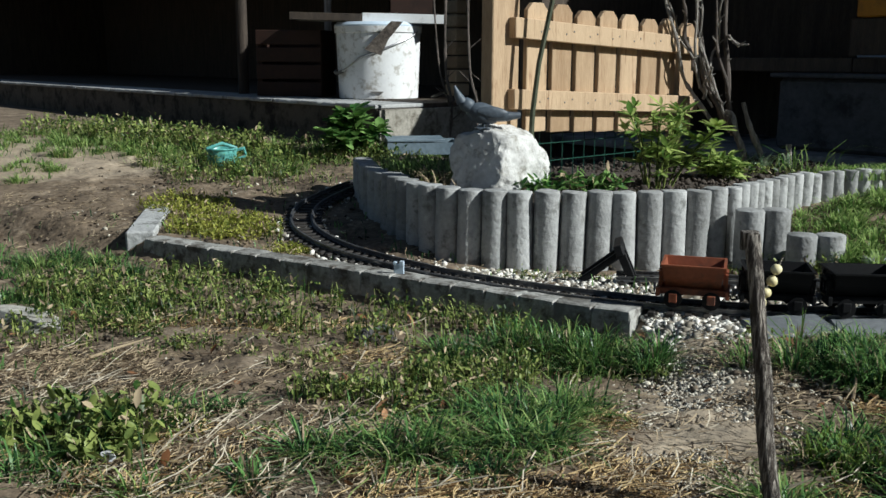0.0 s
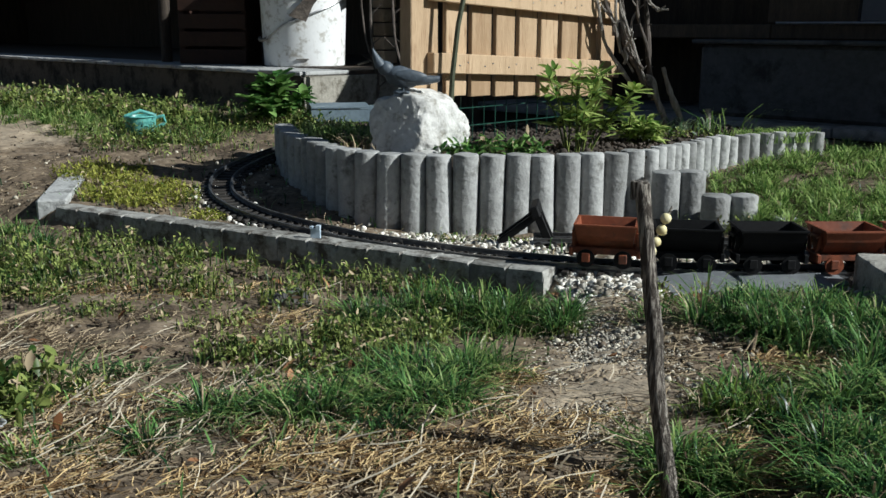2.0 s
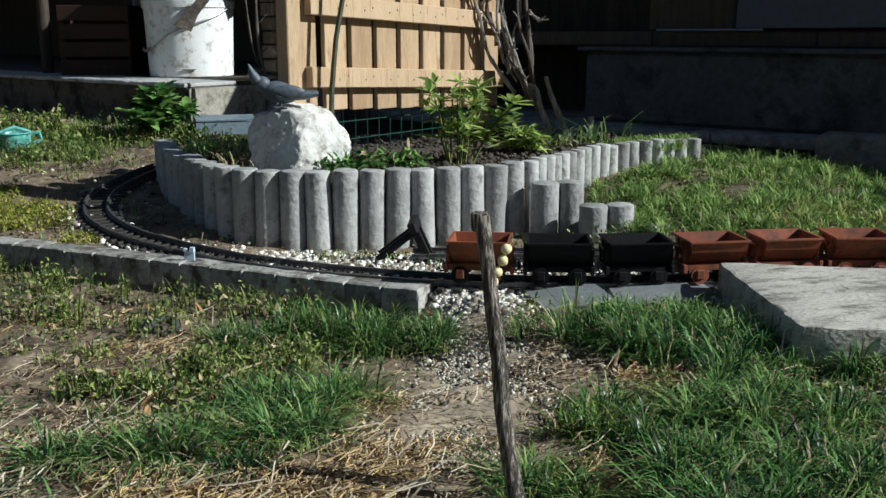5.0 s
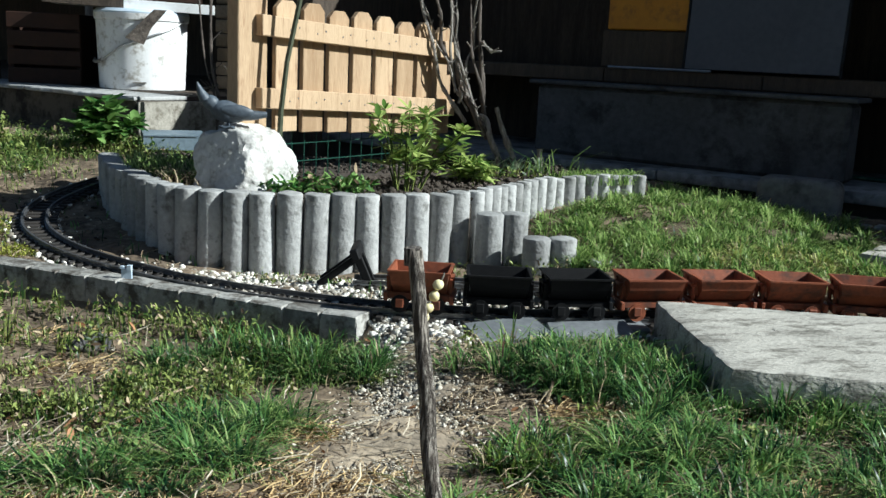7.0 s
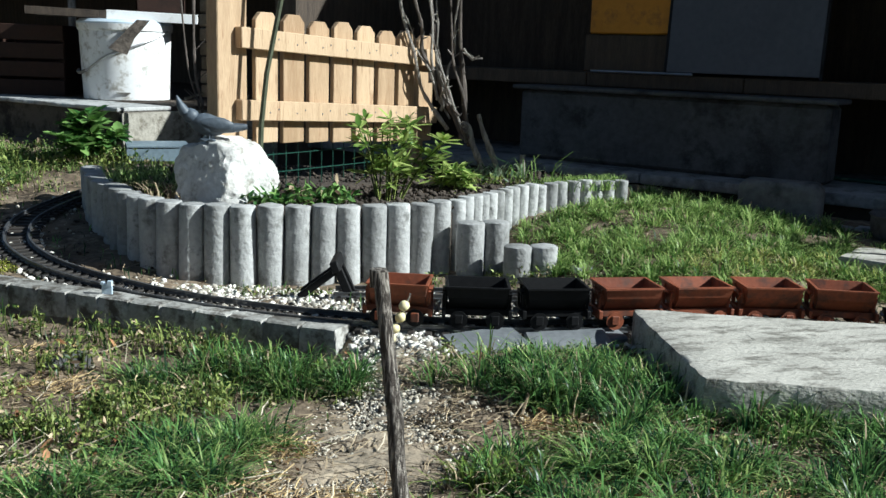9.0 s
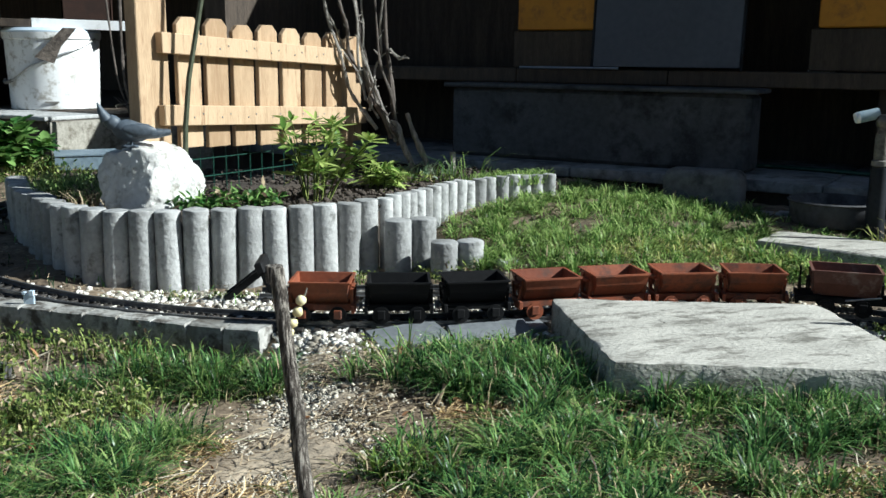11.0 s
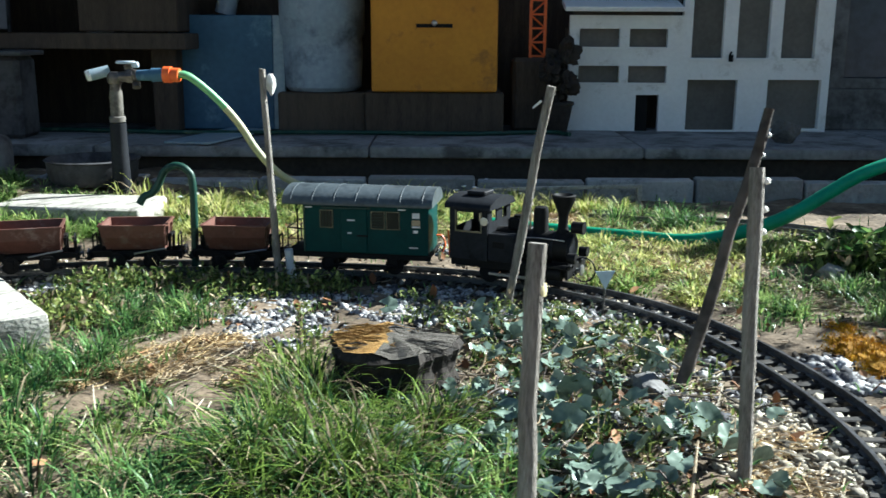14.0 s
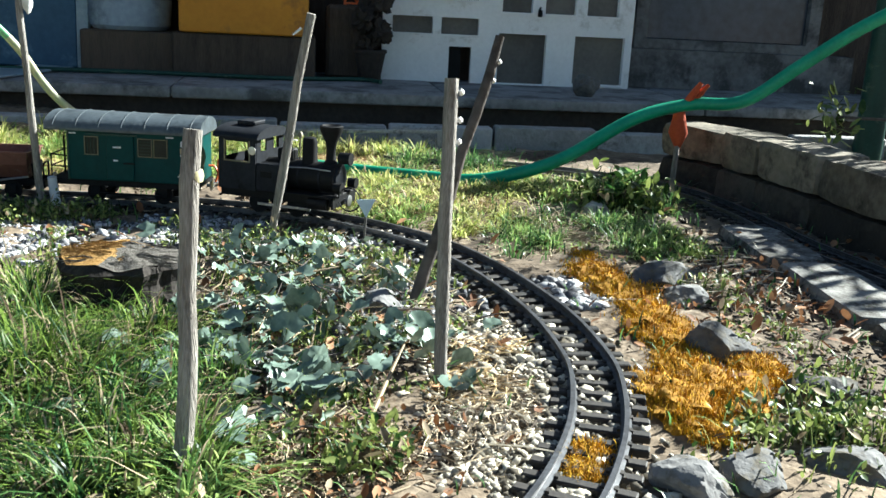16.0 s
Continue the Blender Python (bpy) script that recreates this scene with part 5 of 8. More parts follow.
for k, (x, y, r, sx, sy, sz) in enumerate(((-0.66, 1.475, 0.095, 1.0, 0.45, 0.2), (-0.108, 1.40, 0.035, 1.0, 0.6, 0.5), (2.10, 0.285, 0.035, 1.0, 0.6, 0.5), (1.550, -0.115, 0.044, 1.0, 0.7, 0.55), (1.775, 0.03, 0.055, 1.2, 0.6, 0.4), (1.29, -0.235, 0.04, 1, 0.7, 0.35), (1.36, -0.29, 0.038, 1, 0.8, 0.35), (1.50, -0.24, 0.04, 1, 0.6, 0.4), (1.70, -0.02, 0.035, 1.2, 0.8, 0.5), (1.43, 0.24, 0.04, 1.2, 0.7, 0.4), (1.24, -0.20, 0.035, 1, 0.7, 0.5))):
    solid("garden_stone", moved(boulder(r * 1.05, (sx, sy, sz * 1.1), k + 3), Matrix.Translation((x, y, land1(x, y) + r * sz * 0.25)) @ pose(0, 0, 0, 0, 0, k * 47 - 30 if k else -32)), SLAB if k in (0, 2) else FIELDSTONE, "pale broken concrete lump in the grass" if k == 0 else "white stone beside the track" if k == 2 else "grey field stone beside the moss", "stone", smooth=22)


def build_stump():
    st = thing("tree_stump", "low dark tree stump with an orange rotting streak", "stump", Matrix.Translation((1.236, 0.455, 0.0)) @ pose(0, 0, 0, 0, 0, -56) @ Matrix.Diagonal((1, 1, 0.86, 1)))
    bm = bmesh.new()

    def wobble(a, z):
        return 1 + 0.14 * noise.noise((math.cos(a) * 2.2, math.sin(a) * 2.2, z * 6)) + 0.12 * noise.noise((math.cos(a) * 7, math.sin(a) * 7, z * 30)) + 0.05 * noise.noise((math.cos(a) * 15, math.sin(a) * 15, z * 60))

    rings = []
    for z, r in ((-0.03, 0.080), (0.0, 0.074), (0.016, 0.070), (0.032, 0.066), (0.046, 0.064), (0.056, 0.068), (0.063, 0.071), (0.070, 0.066)):
        rings.append([bm.verts.new((r * wobble(a, z) * math.cos(a), r * 0.92 * wobble(a, z) * math.sin(a), z + (0.008 * noise.noise((math.cos(a) * 2, math.sin(a) * 2, 0)) if z > 0.069 else 0))) for a in (2 * math.pi * k / 44 for k in range(44))])
    for a, b in zip(rings, rings[1:]):
        for k in range(44):
            bm.faces.new((a[k], a[(k + 1) % 44], b[(k + 1) % 44], b[k]))
    edge = [v.co.copy() for v in rings[-1]]
    part("trunk", bm, STUMP_BARK, st, smooth=0)
    bm = bmesh.new()
    rings = [[bm.verts.new((c.x * f, c.y * f, 0.070 + (c.z - 0.070) * f + 0.001 + 0.007 * (1 - f) + 0.006 * noise.noise((c.x * f * 30, c.y * f * 70, 1)))) for c in edge] for f in (1.0, 0.9, 0.8, 0.7, 0.6, 0.5, 0.4, 0.3, 0.2, 0.1)]
    for a, b in zip(rings, rings[1:]):
        for k in range(44):
            bm.faces.new((a[k], a[(k + 1) % 44], b[(k + 1) % 44], b[k]))
    bm.faces.new(rings[-1])
    for sign, face_mat, label in ((1, GREY_FIBRE, "grey rotten cut face"), (-1, ORANGE_FACE, "orange rotting cut face")):
        side = bm.copy()
        bmesh.ops.delete(side, geom=[f for f in side.faces if sign * (f.calc_center_median().x + 0.012 * noise.noise(f.calc_center_median() * 60) + 0.006) <= 0], context="FACES")
        part("cut_face", side, face_mat, st, label, smooth=0)
    bm.free()
    rs2 = random.Random(17)
    along_u, across = Vector((1, 0, 0)), Vector((0, 1, 0))
    orange, grey = [], []
    for k in range(190):
        u, w = rs2.uniform(-0.056, 0.052), rs2.uniform(-0.046, 0.05)
        if (u / 0.062) ** 2 + (w / 0.056) ** 2 > 1:
            continue
        L = rs2.uniform(0.02, 0.055)
        z = 0.071 + 0.007 * (1 - abs(w) / 0.05) * rs2.random() + 0.002 * (u < 0)
        o = along_u * u + across * w
        d = (along_u + across * rs2.gauss(0, 0.10)).normalized()
        strip = tube([o - d * L * 0.5 + Vector((0, 0, z - 0.003)), o + Vector((0, 0, z + rs2.uniform(-0.001, 0.002))), o + d * L * 0.5 + Vector((0, 0, z - 0.004))], [0.0004, rs2.uniform(0.0006, 0.0012), 0.0003], 5)
        (orange if u < 0.004 + rs2.gauss(0, 0.010) and w > -0.03 else grey).append(strip)
    part("crumbling_strip", join(*orange), ORANGE_FACE, st, "orange crumbling fibres of wood", smooth=30)
    part("weathered_strip", join(*grey), GREY_FIBRE, st, "grey weathered fibres of wood", smooth=30)


build_stump()
# Thin pale box laid over part of the ledge top.
shed("pale_slab", moved(box(-0.065, 0.065, -0.19, 0.19, 0.0, 0.006, 0.002), pose(-1.02, -0.24, 0.109, 0, 0, -14)), BLUE_GREY, "thin pale blue grey patch on the ledge", "sheet")
shed("thin_cable", tube(smooth_path([(-1.13, 0.0, 0.70), (-1.177, 0.0, 0.575), (-1.211, 0.0, 0.527), (-1.255, 0.0, 0.458), (-1.318, 0.0, 0.404), (-1.38, 0.0, 0.388), (-1.452, 0.0, 0.388)], 6), 0.003, 6), WHITE, "thin pale cable hanging from the shed wall", "cable", smooth=50)
shed("teal_hose", tube(smooth_path([(-1.9, -0.16, 0.116), (-1.5, -0.13, 0.115), (-1.1, -0.19, 0.115), (-0.7, -0.17, 0.115), (-0.35, -0.19, 0.115), (-0.12, -0.13, 0.115), (-0.06, -0.20, 0.116)], 6), 0.006, 8), GREEN_IRON, "thin dark teal hose lying on the ledge", "hose", smooth=50)
solid("white_edge_strip", join(moved(box(-0.18, 0.17, -0.006, 0.006, 0.038, 0.046, 0.001), Matrix.Translation((2.35, 0.985, 0.0)) @ pose(0, 0, 0, 0, 0, -38)), moved(box(0.164, 0.176, -0.006, 0.006, -0.01, 0.046, 0.001), Matrix.Translation((2.35, 0.985, 0.0)) @ pose(0, 0, 0, 0, 0, -38)), moved(box(-0.18, -0.168, -0.006, 0.006, -0.01, 0.038, 0.001), Matrix.Translation((2.35, 0.985, 0.0)) @ pose(0, 0, 0, 0, 0, -38))), SLAB, "thin pale plastic edging strip in the grass", "edging", smooth=0)


# ---- the train ----
RAILTOP = [p + Vector((0, 0, 0.0165)) for p in lifted(TRACK, 0.0)]
S_OF = lengths(RAILTOP)


def nearest_length(x, y):
    i = min(range(len(RAILTOP)), key=lambda k: (RAILTOP[k].x - x) ** 2 + (RAILTOP[k].y - y) ** 2)
    return S_OF[i]


def on_track(s, base):
    """The pose of a vehicle whose middle stands at length s, its wheels base apart."""
    a, b = at_length(RAILTOP, s - base / 2)[0], at_length(RAILTOP, s + base / 2)[0]
    d = (b - a).normalized()
    side = Vector((0, 0, 1)).cross(d).normalized()
    up = d.cross(side)
    m = Matrix((d, side, up)).transposed().to_4x4()
    return Matrix.Translation((a + b) / 2) @ m


def wheel_bm(r, w=0.006):
    bm = lathe([(0.003, -0.001), (r * 0.55, -0.001), (r * 0.62, 0.0015), (r * 0.8, 0.0015), (r * 0.86, -0.001), (r, -0.001), (r, w * 0.6), (r + 0.0022, w * 0.65), (r + 0.0022, w), (0.003, w)], 20)
    return moved(bm, pose(0, 0, 0, 90))


def wheelset(parent, x, r, mat, rim=None):
    for k in (-1, 1):
        bm = wheel_bm(r)
        w = part("wheel", moved(bm, Matrix.Translation((x, k * 0.0265, r)) @ (pose(0, 0, 0) if k < 0 else pose(0, 0, 0, 0, 0, 180))), mat, parent)
        if rim:
            part("tyre", moved(lathe([(r * 0.9, 0.0), (r * 1.01, 0.0), (r * 1.01, 0.004), (r * 0.9, 0.004)], 20, False), Matrix.Translation((x, k * 0.0268, r)) @ pose(0, 0, 0, 90 * (1 if k < 0 else -1))), rim, w)
    part("axle", cylinder((x, -0.024, r), (x, 0.024, r), 0.002, sides=8), STEEL, parent)


def tub_bm(L, W, H, t=0.0022, bottom=0.42, ends=0.90):
    """An open tipping tub: walls run in to a narrow floor, with a turned rim."""
    bm = bmesh.new()

    def ring(l, w, z):
        return [bm.verts.new((sx * l / 2, sy * w / 2, z)) for sx, sy in ((-1, -1), (1, -1), (1, 1), (-1, 1))]

    outer = [ring(L * ends, W * bottom, 0.0), ring(L * (ends + 1) / 2 * 0.99, W * 0.86, H * 0.55), ring(L, W, H), ring(L + 0.004, W + 0.004, H), ring(L + 0.004, W + 0.004, H + 0.0025), ring(L - 2 * t, W - 2 * t, H + 0.0025)]
    inner = [ring(L * (ends + 1) / 2 * 0.99 - 2 * t, W * 0.86 - 2 * t, H * 0.55), ring(L * ends - 2 * t, W * bottom - 2 * t, t)]
    rings = outer + inner
    for a, b in zip(rings, rings[1:]):
        for k in range(4):
            bm.faces.new((a[k], a[(k + 1) % 4], b[(k + 1) % 4], b[k]))
    bm.faces.new(rings[0][::-1])
    bm.faces.new(rings[-1])
    return bm


def build_hopper(s, tub_mat, frame_mat, wheel_mat, label, frame_len, tub_len=0.102, group="tipper wagons", height=0.042):
    w = thing("tipper_wagon", label, "model wagon", on_track(s, 0.055), group)
    tub = part("tub", moved(tub_bm(tub_len, 0.074, height), Matrix.Translation((0, 0, 0.0275))), tub_mat, w, smooth=0)
    for k in (-1, 1):
        for y in (-0.022, 0.022):
            part("rib", moved(box(-0.0014, 0.0014, -0.0018, 0.0018, 0.0, height - 0.010), pose(k * (tub_len * 0.468 + 0.0012), y * 0.8, 0.0345, 0, k * 6, 0)), tub_mat, tub)
        part("end_bracket", join(moved(box(-0.002, 0.002, -0.002, 0.002, 0, 0.026), pose(k * (tub_len * 0.5 + 0.003), -0.014, 0.026, 14)), moved(box(-0.002, 0.002, -0.002, 0.002, 0, 0.026), pose(k * (tub_len * 0.5 + 0.003), 0.014, 0.026, -14)), box(k * (tub_len * 0.5 + 0.003) - 0.0025, k * (tub_len * 0.5 + 0.003) + 0.0025, -0.012, 0.012, 0.048, 0.053)), frame_mat, w, smooth=0)
        part("buffer", join(cylinder((k * frame_len / 2, 0, 0.020), (k * (frame_len / 2 + 0.007), 0, 0.020), 0.0022, sides=8), moved(lathe([(0.007, 0.0), (0.0075, 0.0015), (0.005, 0.003)], 12), pose(k * (frame_len / 2 + 0.006), 0, 0.020, 0, 90 * k, 0))), STEEL, w, "worn steel buffer")
        part("hook", tube([(k * frame_len / 2, 0, 0.011), (k * (frame_len / 2 + 0.012), 0, 0.009), (k * (frame_len / 2 + 0.014), 0, 0.015)], 0.0014, 6), BLACK, w)
    for y in (-0.019, 0.019):
        part("frame_beam", box(-frame_len / 2, frame_len / 2, y - 0.002, y + 0.002, 0.016, 0.026, 0.0008), frame_mat, w, smooth=0)
        for x in (-0.0275, 0.0275):
            part("axle_box", box(x - 0.006, x + 0.006, y * 1.75 - 0.002, y * 1.75 + 0.002, 0.006, 0.020, 0.001), frame_mat, w, smooth=0)
    for k in (-1, 1):
        part("end_beam", box(k * frame_len / 2 - 0.003, k * frame_len / 2 + 0.003, -0.03, 0.03, 0.014, 0.027, 0.001), frame_mat, w, smooth=0)
        wheelset(w, k * 0.0275, 0.0115, wheel_mat)
    if frame_len > 0.13:
        part("deck", box(-frame_len / 2 + 0.004, -tub_len * 0.36, -0.028, 0.028, 0.0265, 0.0285), frame_mat, w, "dark brake platform", smooth=0)
        part("brake_column", cylinder((-frame_len / 2 + 0.006, 0.02, 0.0285), (-frame_len / 2 + 0.006, 0.02, 0.066), 0.0016, sides=8), BLACK, w)
        part("brake_lever", tube([(0.0, -0.031, 0.024), (0.03, -0.036, 0.030), (0.052, -0.036, 0.033)], 0.0016, 6), STEEL, w, "steel brake lever")
    for k in (-1, 1):
        x = k * (frame_len / 2 - 0.004)
        part("end_loop", tube([(x, -0.013, 0.027), (x, -0.013, 0.048), (x, -0.010, 0.051), (x, 0.010, 0.051), (x, 0.013, 0.048), (x, 0.013, 0.027)], 0.0017, 6), frame_mat, w)
    return w


def build_coach(s):
    c = thing("luggage_coach", "bottle green model luggage coach with a grey roof", "model coach", on_track(s, 0.12) @ Matrix.Diagonal((0.88, 0.95, 0.94, 1)))
    L0, L1, W, Z0, Z1 = -0.105, 0.125, 0.092, 0.036, 0.120
    body = part("body", box(L0, L1, -W / 2, W / 2, Z0, Z1, 0.001), GREEN_PAINT, c, smooth=0)
    bm = bmesh.new()
    rings = []
    for x in (L0 - 0.036, L1 + 0.008):
        rings.append([bm.verts.new((x, y, z)) for y, z in [(-0.054, 0.118), (-0.0545, 0.121)] + [(0.0545 * math.sin(a), 0.121 + 0.024 * math.cos(a)) for a in np.linspace(-1.5, 1.5, 13)] + [(0.0545, 0.121), (0.054, 0.118)]])
    n = len(rings[0])
    for k in range(n - 1):
        bm.faces.new((rings[0][k], rings[0][k + 1], rings[1][k + 1], rings[1][k]))
    bm.faces.new((rings[0][n - 1], rings[0][0], rings[1][0], rings[1][n - 1]))
    bm.faces.new(rings[0][::-1])
    bm.faces.new(rings[1])
    roof = part("roof", bm, ROOF_GREY, c, "grey arched roof with seams")
    for x in np.linspace(L0 - 0.02, L1 - 0.01, 7):
        seam = [(x, 0.0548 * math.sin(a), 0.1214 + 0.0240 * math.cos(a)) for a in np.linspace(-1.4, 1.4, 11)]
        part("seam", tube(seam, 0.0007, 5), ROOF_GREY, roof)
    for k in (-1, 1):
        y = k * W / 2
        out = lambda a, b: (min(y + k * a, y + k * b), max(y + k * a, y + k * b))
        part("sliding_door", box(-0.034, 0.014, *out(0.0004, 0.0032), 0.038, 0.112, 0.0008), GREEN_PAINT, c, smooth=0)
        part("door_handle", box(-0.004, 0.016, *out(0.0034, 0.006), 0.066, 0.0685), BLACK, c)
        part("door_track", box(-0.07, 0.02, *out(0.0004, 0.0042), 0.112, 0.1145), GREEN_DARK, c)
        for x0, x1, bars in ((-0.072, -0.050, 3), (0.022, 0.045, 5), (0.050, 0.072, 0)):
            win = part("window", box(x0, x1, *out(0.0004, 0.0012), 0.080, 0.108), GLASS, c, "dark coach window")
            part("window_frame", join(box(x0 - 0.0012, x0, *out(0.0004, 0.0022), 0.0788, 0.1092), box(x1, x1 + 0.0012, *out(0.0004, 0.0022), 0.0788, 0.1092), box(x0, x1, *out(0.0004, 0.0022), 0.0788, 0.080), box(x0, x1, *out(0.0004, 0.0022), 0.108, 0.1092)), BRASS, win, "thin brass frame")
            for b in range(bars):
                z = 0.083 + 0.0052 * b
                part("bar", box(x0, x1, *out(0.0013, 0.002), z, z + 0.0006) if bars == 5 else box(x0 + 0.004 + 0.006 * b, x0 + 0.0046 + 0.006 * b, *out(0.0013, 0.002), 0.080, 0.108), GREEN_DARK, win)
        for x0, x1, z0, z1 in ((0.096, 0.109, 0.099, 0.108), (0.095, 0.110, 0.083, 0.086), (0.098, 0.106, 0.074, 0.079), (-0.100, -0.088, 0.112, 0.114), (0.070, 0.084, 0.112, 0.114), (-0.022, -0.008, 0.092, 0.0945), (-0.022, -0.014, 0.070, 0.0725), (0.090, 0.106, 0.048, 0.050)):
            part("lettering", box(x0, x1, *out(0.0034 if -0.034 < x0 < 0.0 else 0.0004, 0.0038 if -0.034 < x0 < 0.0 else 0.0009), z0, z1), WHITE, body, "small white lettering bar")
        part("emblem", box(0.095, 0.110, *out(0.0004, 0.001), 0.087, 0.096), STRAW, body, "small yellow emblem")
        part("corner_post", box(L0 + 0.001, L0 + 0.004, *out(0.0004, 0.0015), Z0, Z1), GREEN_DARK, c)
        part("sole_bar", box(L0 - 0.034, L1 + 0.003, *((-0.042, -0.036) if k < 0 else (0.036, 0.042)), 0.026, 0.0355), BLACK, c, smooth=0)
        part("step_board", box(-0.05, 0.06, *out(-0.004, 0.004), 0.014, 0.016), BLACK, c)
        for x in (-0.06, 0.06):
            part("axle_box", box(x - 0.009, x + 0.009, *((-0.038, -0.033) if k < 0 else (0.033, 0.038)), 0.008, 0.026, 0.0015), BLACK, c, smooth=0)
        part("rail_post", cylinder((L0 - 0.032, k * 0.038, 0.034), (L0 - 0.032, k * 0.038, 0.075), 0.0013, sides=6), BLACK, c)
    part("floor", box(L0 - 0.035, L1 + 0.003, -0.036, 0.036, 0.0305, 0.0355), BLACK, c, smooth=0)
    part("platform_rail", tube([(L0 - 0.001, -0.038, 0.073), (L0 - 0.032, -0.038, 0.075), (L0 - 0.032, 0.038, 0.075), (L0 - 0.001, 0.038, 0.073)], 0.0013, 6), BLACK, c)
    part("platform_rail", tube([(L0 - 0.001, -0.038, 0.055), (L0 - 0.032, -0.038, 0.056), (L0 - 0.032, 0.038, 0.056), (L0 - 0.001, 0.038, 0.055)], 0.0011, 6), BLACK, c)
    part("brake_column", cylinder((L0 - 0.030, 0.012, 0.034), (L0 - 0.030, 0.012, 0.098), 0.0018, sides=8), BLACK, c)
    for x in (-0.06, 0.06):
        wheelset(c, x, 0.0145, BLACK)
    for k, x in ((-1, L0 - 0.036), (1, L1 + 0.004)):
        part("buffer", join(cylinder((x, 0, 0.028), (x + k * 0.008, 0, 0.028), 0.003, sides=8), moved(lathe([(0.009, 0.0), (0.0095, 0.002), (0.006, 0.0035)], 14), pose(x + k * 0.007, 0, 0.028, 0, 90 * k, 0))), STEEL, c, "worn steel buffer")
    part("brake_hose", tube(smooth_path([(L1 + 0.004, 0.012, 0.060), (L1 + 0.014, 0.016, 0.058), (L1 + 0.020, 0.014, 0.045), (L1 + 0.016, 0.012, 0.032)], 4), 0.002, 6), ORANGE, c, "red orange hose")


def build_loco(s):
    c = thing("steam_locomotive", "small black and grey model tank locomotive", "model locomotive", on_track(s, 0.07) @ Matrix.Diagonal((0.94, 0.96, 0.95, 1)))
    part("frame", box(-0.105, 0.100, -0.036, 0.036, 0.022, 0.036, 0.001), BLACK, c, smooth=0)
    # cab with open windows
    for k in (-1, 1):
        y0, y1 = (-0.047, -0.044) if k < 0 else (0.044, 0.047)
        cab = join(box(-0.102, -0.034, y0, y1, 0.036, 0.083), box(-0.102, -0.090, y0, y1, 0.083, 0.122), box(-0.046, -0.034, y0, y1, 0.083, 0.122), box(-0.090, -0.046, y0, y1, 0.114, 0.122))
        part("cab_side", cab, GREY_PAINT, c, smooth=0)
        part("window_trim", join(box(-0.092, -0.090, y0 - 0.001, y1 + 0.001, 0.081, 0.116), box(-0.046, -0.044, y0 - 0.001, y1 + 0.001, 0.081, 0.116), box(-0.090, -0.046, y0 - 0.001, y1 + 0.001, 0.081, 0.083)), BRASS, c, "thin brass window trim", smooth=0)
        part("side_tank", box(-0.033, 0.012, *((-0.047, -0.022) if k < 0 else (0.022, 0.047)), 0.037, 0.082, 0.0015), GREY_PAINT, c, smooth=0)
        part("side_plate", box(-0.024, -0.004, *((-0.0485, -0.0474) if k < 0 else (0.0474, 0.0485)), 0.060, 0.070), BLACK, c, "plain dark plate")
        part("running_board", box(0.0125, 0.100, *((-0.046, -0.026) if k < 0 else (0.026, 0.046)), 0.0365, 0.0395), BLACK, c, smooth=0)
        part("cylinder", cylinder((0.058, k * 0.036, 0.026), (0.092, k * 0.036, 0.026), 0.0105, sides=16), BLACK, c)
        part("connecting_rod", box(-0.035, 0.062, *((-0.039, -0.0365) if k < 0 else (0.0365, 0.039)), 0.012, 0.0165, 0.0006), STEEL, c, "steel connecting rod", smooth=0)
        part("handrail", tube([(0.014, k * 0.030, 0.078), (0.05, k * 0.029, 0.080), (0.09, k * 0.026, 0.078)], 0.0011, 6), STEEL, c)
        part("buffer_lamp", join(cylinder((0.098, k * 0.028, 0.052), (0.110, k * 0.028, 0.052), 0.008, sides=14), cylinder((0.110, k * 0.028, 0.052), (0.112, k * 0.028, 0.052), 0.009, sides=14)), BLACK, c)
    part("cab_front", join(box(-0.036, -0.0335, -0.0435, 0.0435, 0.036, 0.098), box(-0.036, -0.0335, -0.0435, -0.030, 0.098, 0.124), box(-0.036, -0.0335, 0.030, 0.0435, 0.098, 0.124), box(-0.036, -0.0335, -0.012, 0.012, 0.098, 0.128)), GREY_PAINT, c, smooth=0)
    part("cab_back", box(-0.102, -0.0995, -0.0435, 0.0435, 0.036, 0.085), GREY_PAINT, c, smooth=0)
    bm = bmesh.new()
    rings = []
    for x in (-0.110, -0.028):
        rings.append([bm.verts.new((x, y, z)) for y, z in [(-0.0515, 0.119), (-0.052, 0.122)] + [(0.052 * math.sin(a), 0.121 + 0.016 * math.cos(a)) for a in np.linspace(-1.45, 1.45, 11)] + [(0.052, 0.122), (0.0515, 0.119)]])
    n = len(rings[0])
    for k in range(n - 1):
        bm.faces.new((rings[0][k], rings[0][k + 1], rings[1][k + 1], rings[1][k]))
    bm.faces.new((rings[0][n - 1], rings[0][0], rings[1][0], rings[1][n - 1]))
    bm.faces.new(rings[0][::-1])
    bm.faces.new(rings[1])
    part("cab_roof", bm, GREY_PAINT, c, "dark curved cab roof")
    part("roof_vent", box(-0.085, -0.052, -0.018, 0.018, 0.137, 0.1435, 0.0015), GREY_PAINT, c, smooth=0)
    boiler = part("boiler", join(cylinder((-0.034, 0, 0.062), (0.070, 0, 0.062), 0.0245, sides=24), cylinder((0.070, 0, 0.062), (0.094, 0, 0.062), 0.026, sides=24)), BLACK, c)
    part("smokebox_door", moved(lathe([(0.023, 0.0), (0.021, 0.003), (0.010, 0.0055), (0.0, 0.006)], 20), pose(0.0942, 0, 0.062, 0, 90, 0)), GREY_PAINT, boiler, "grey smokebox door")
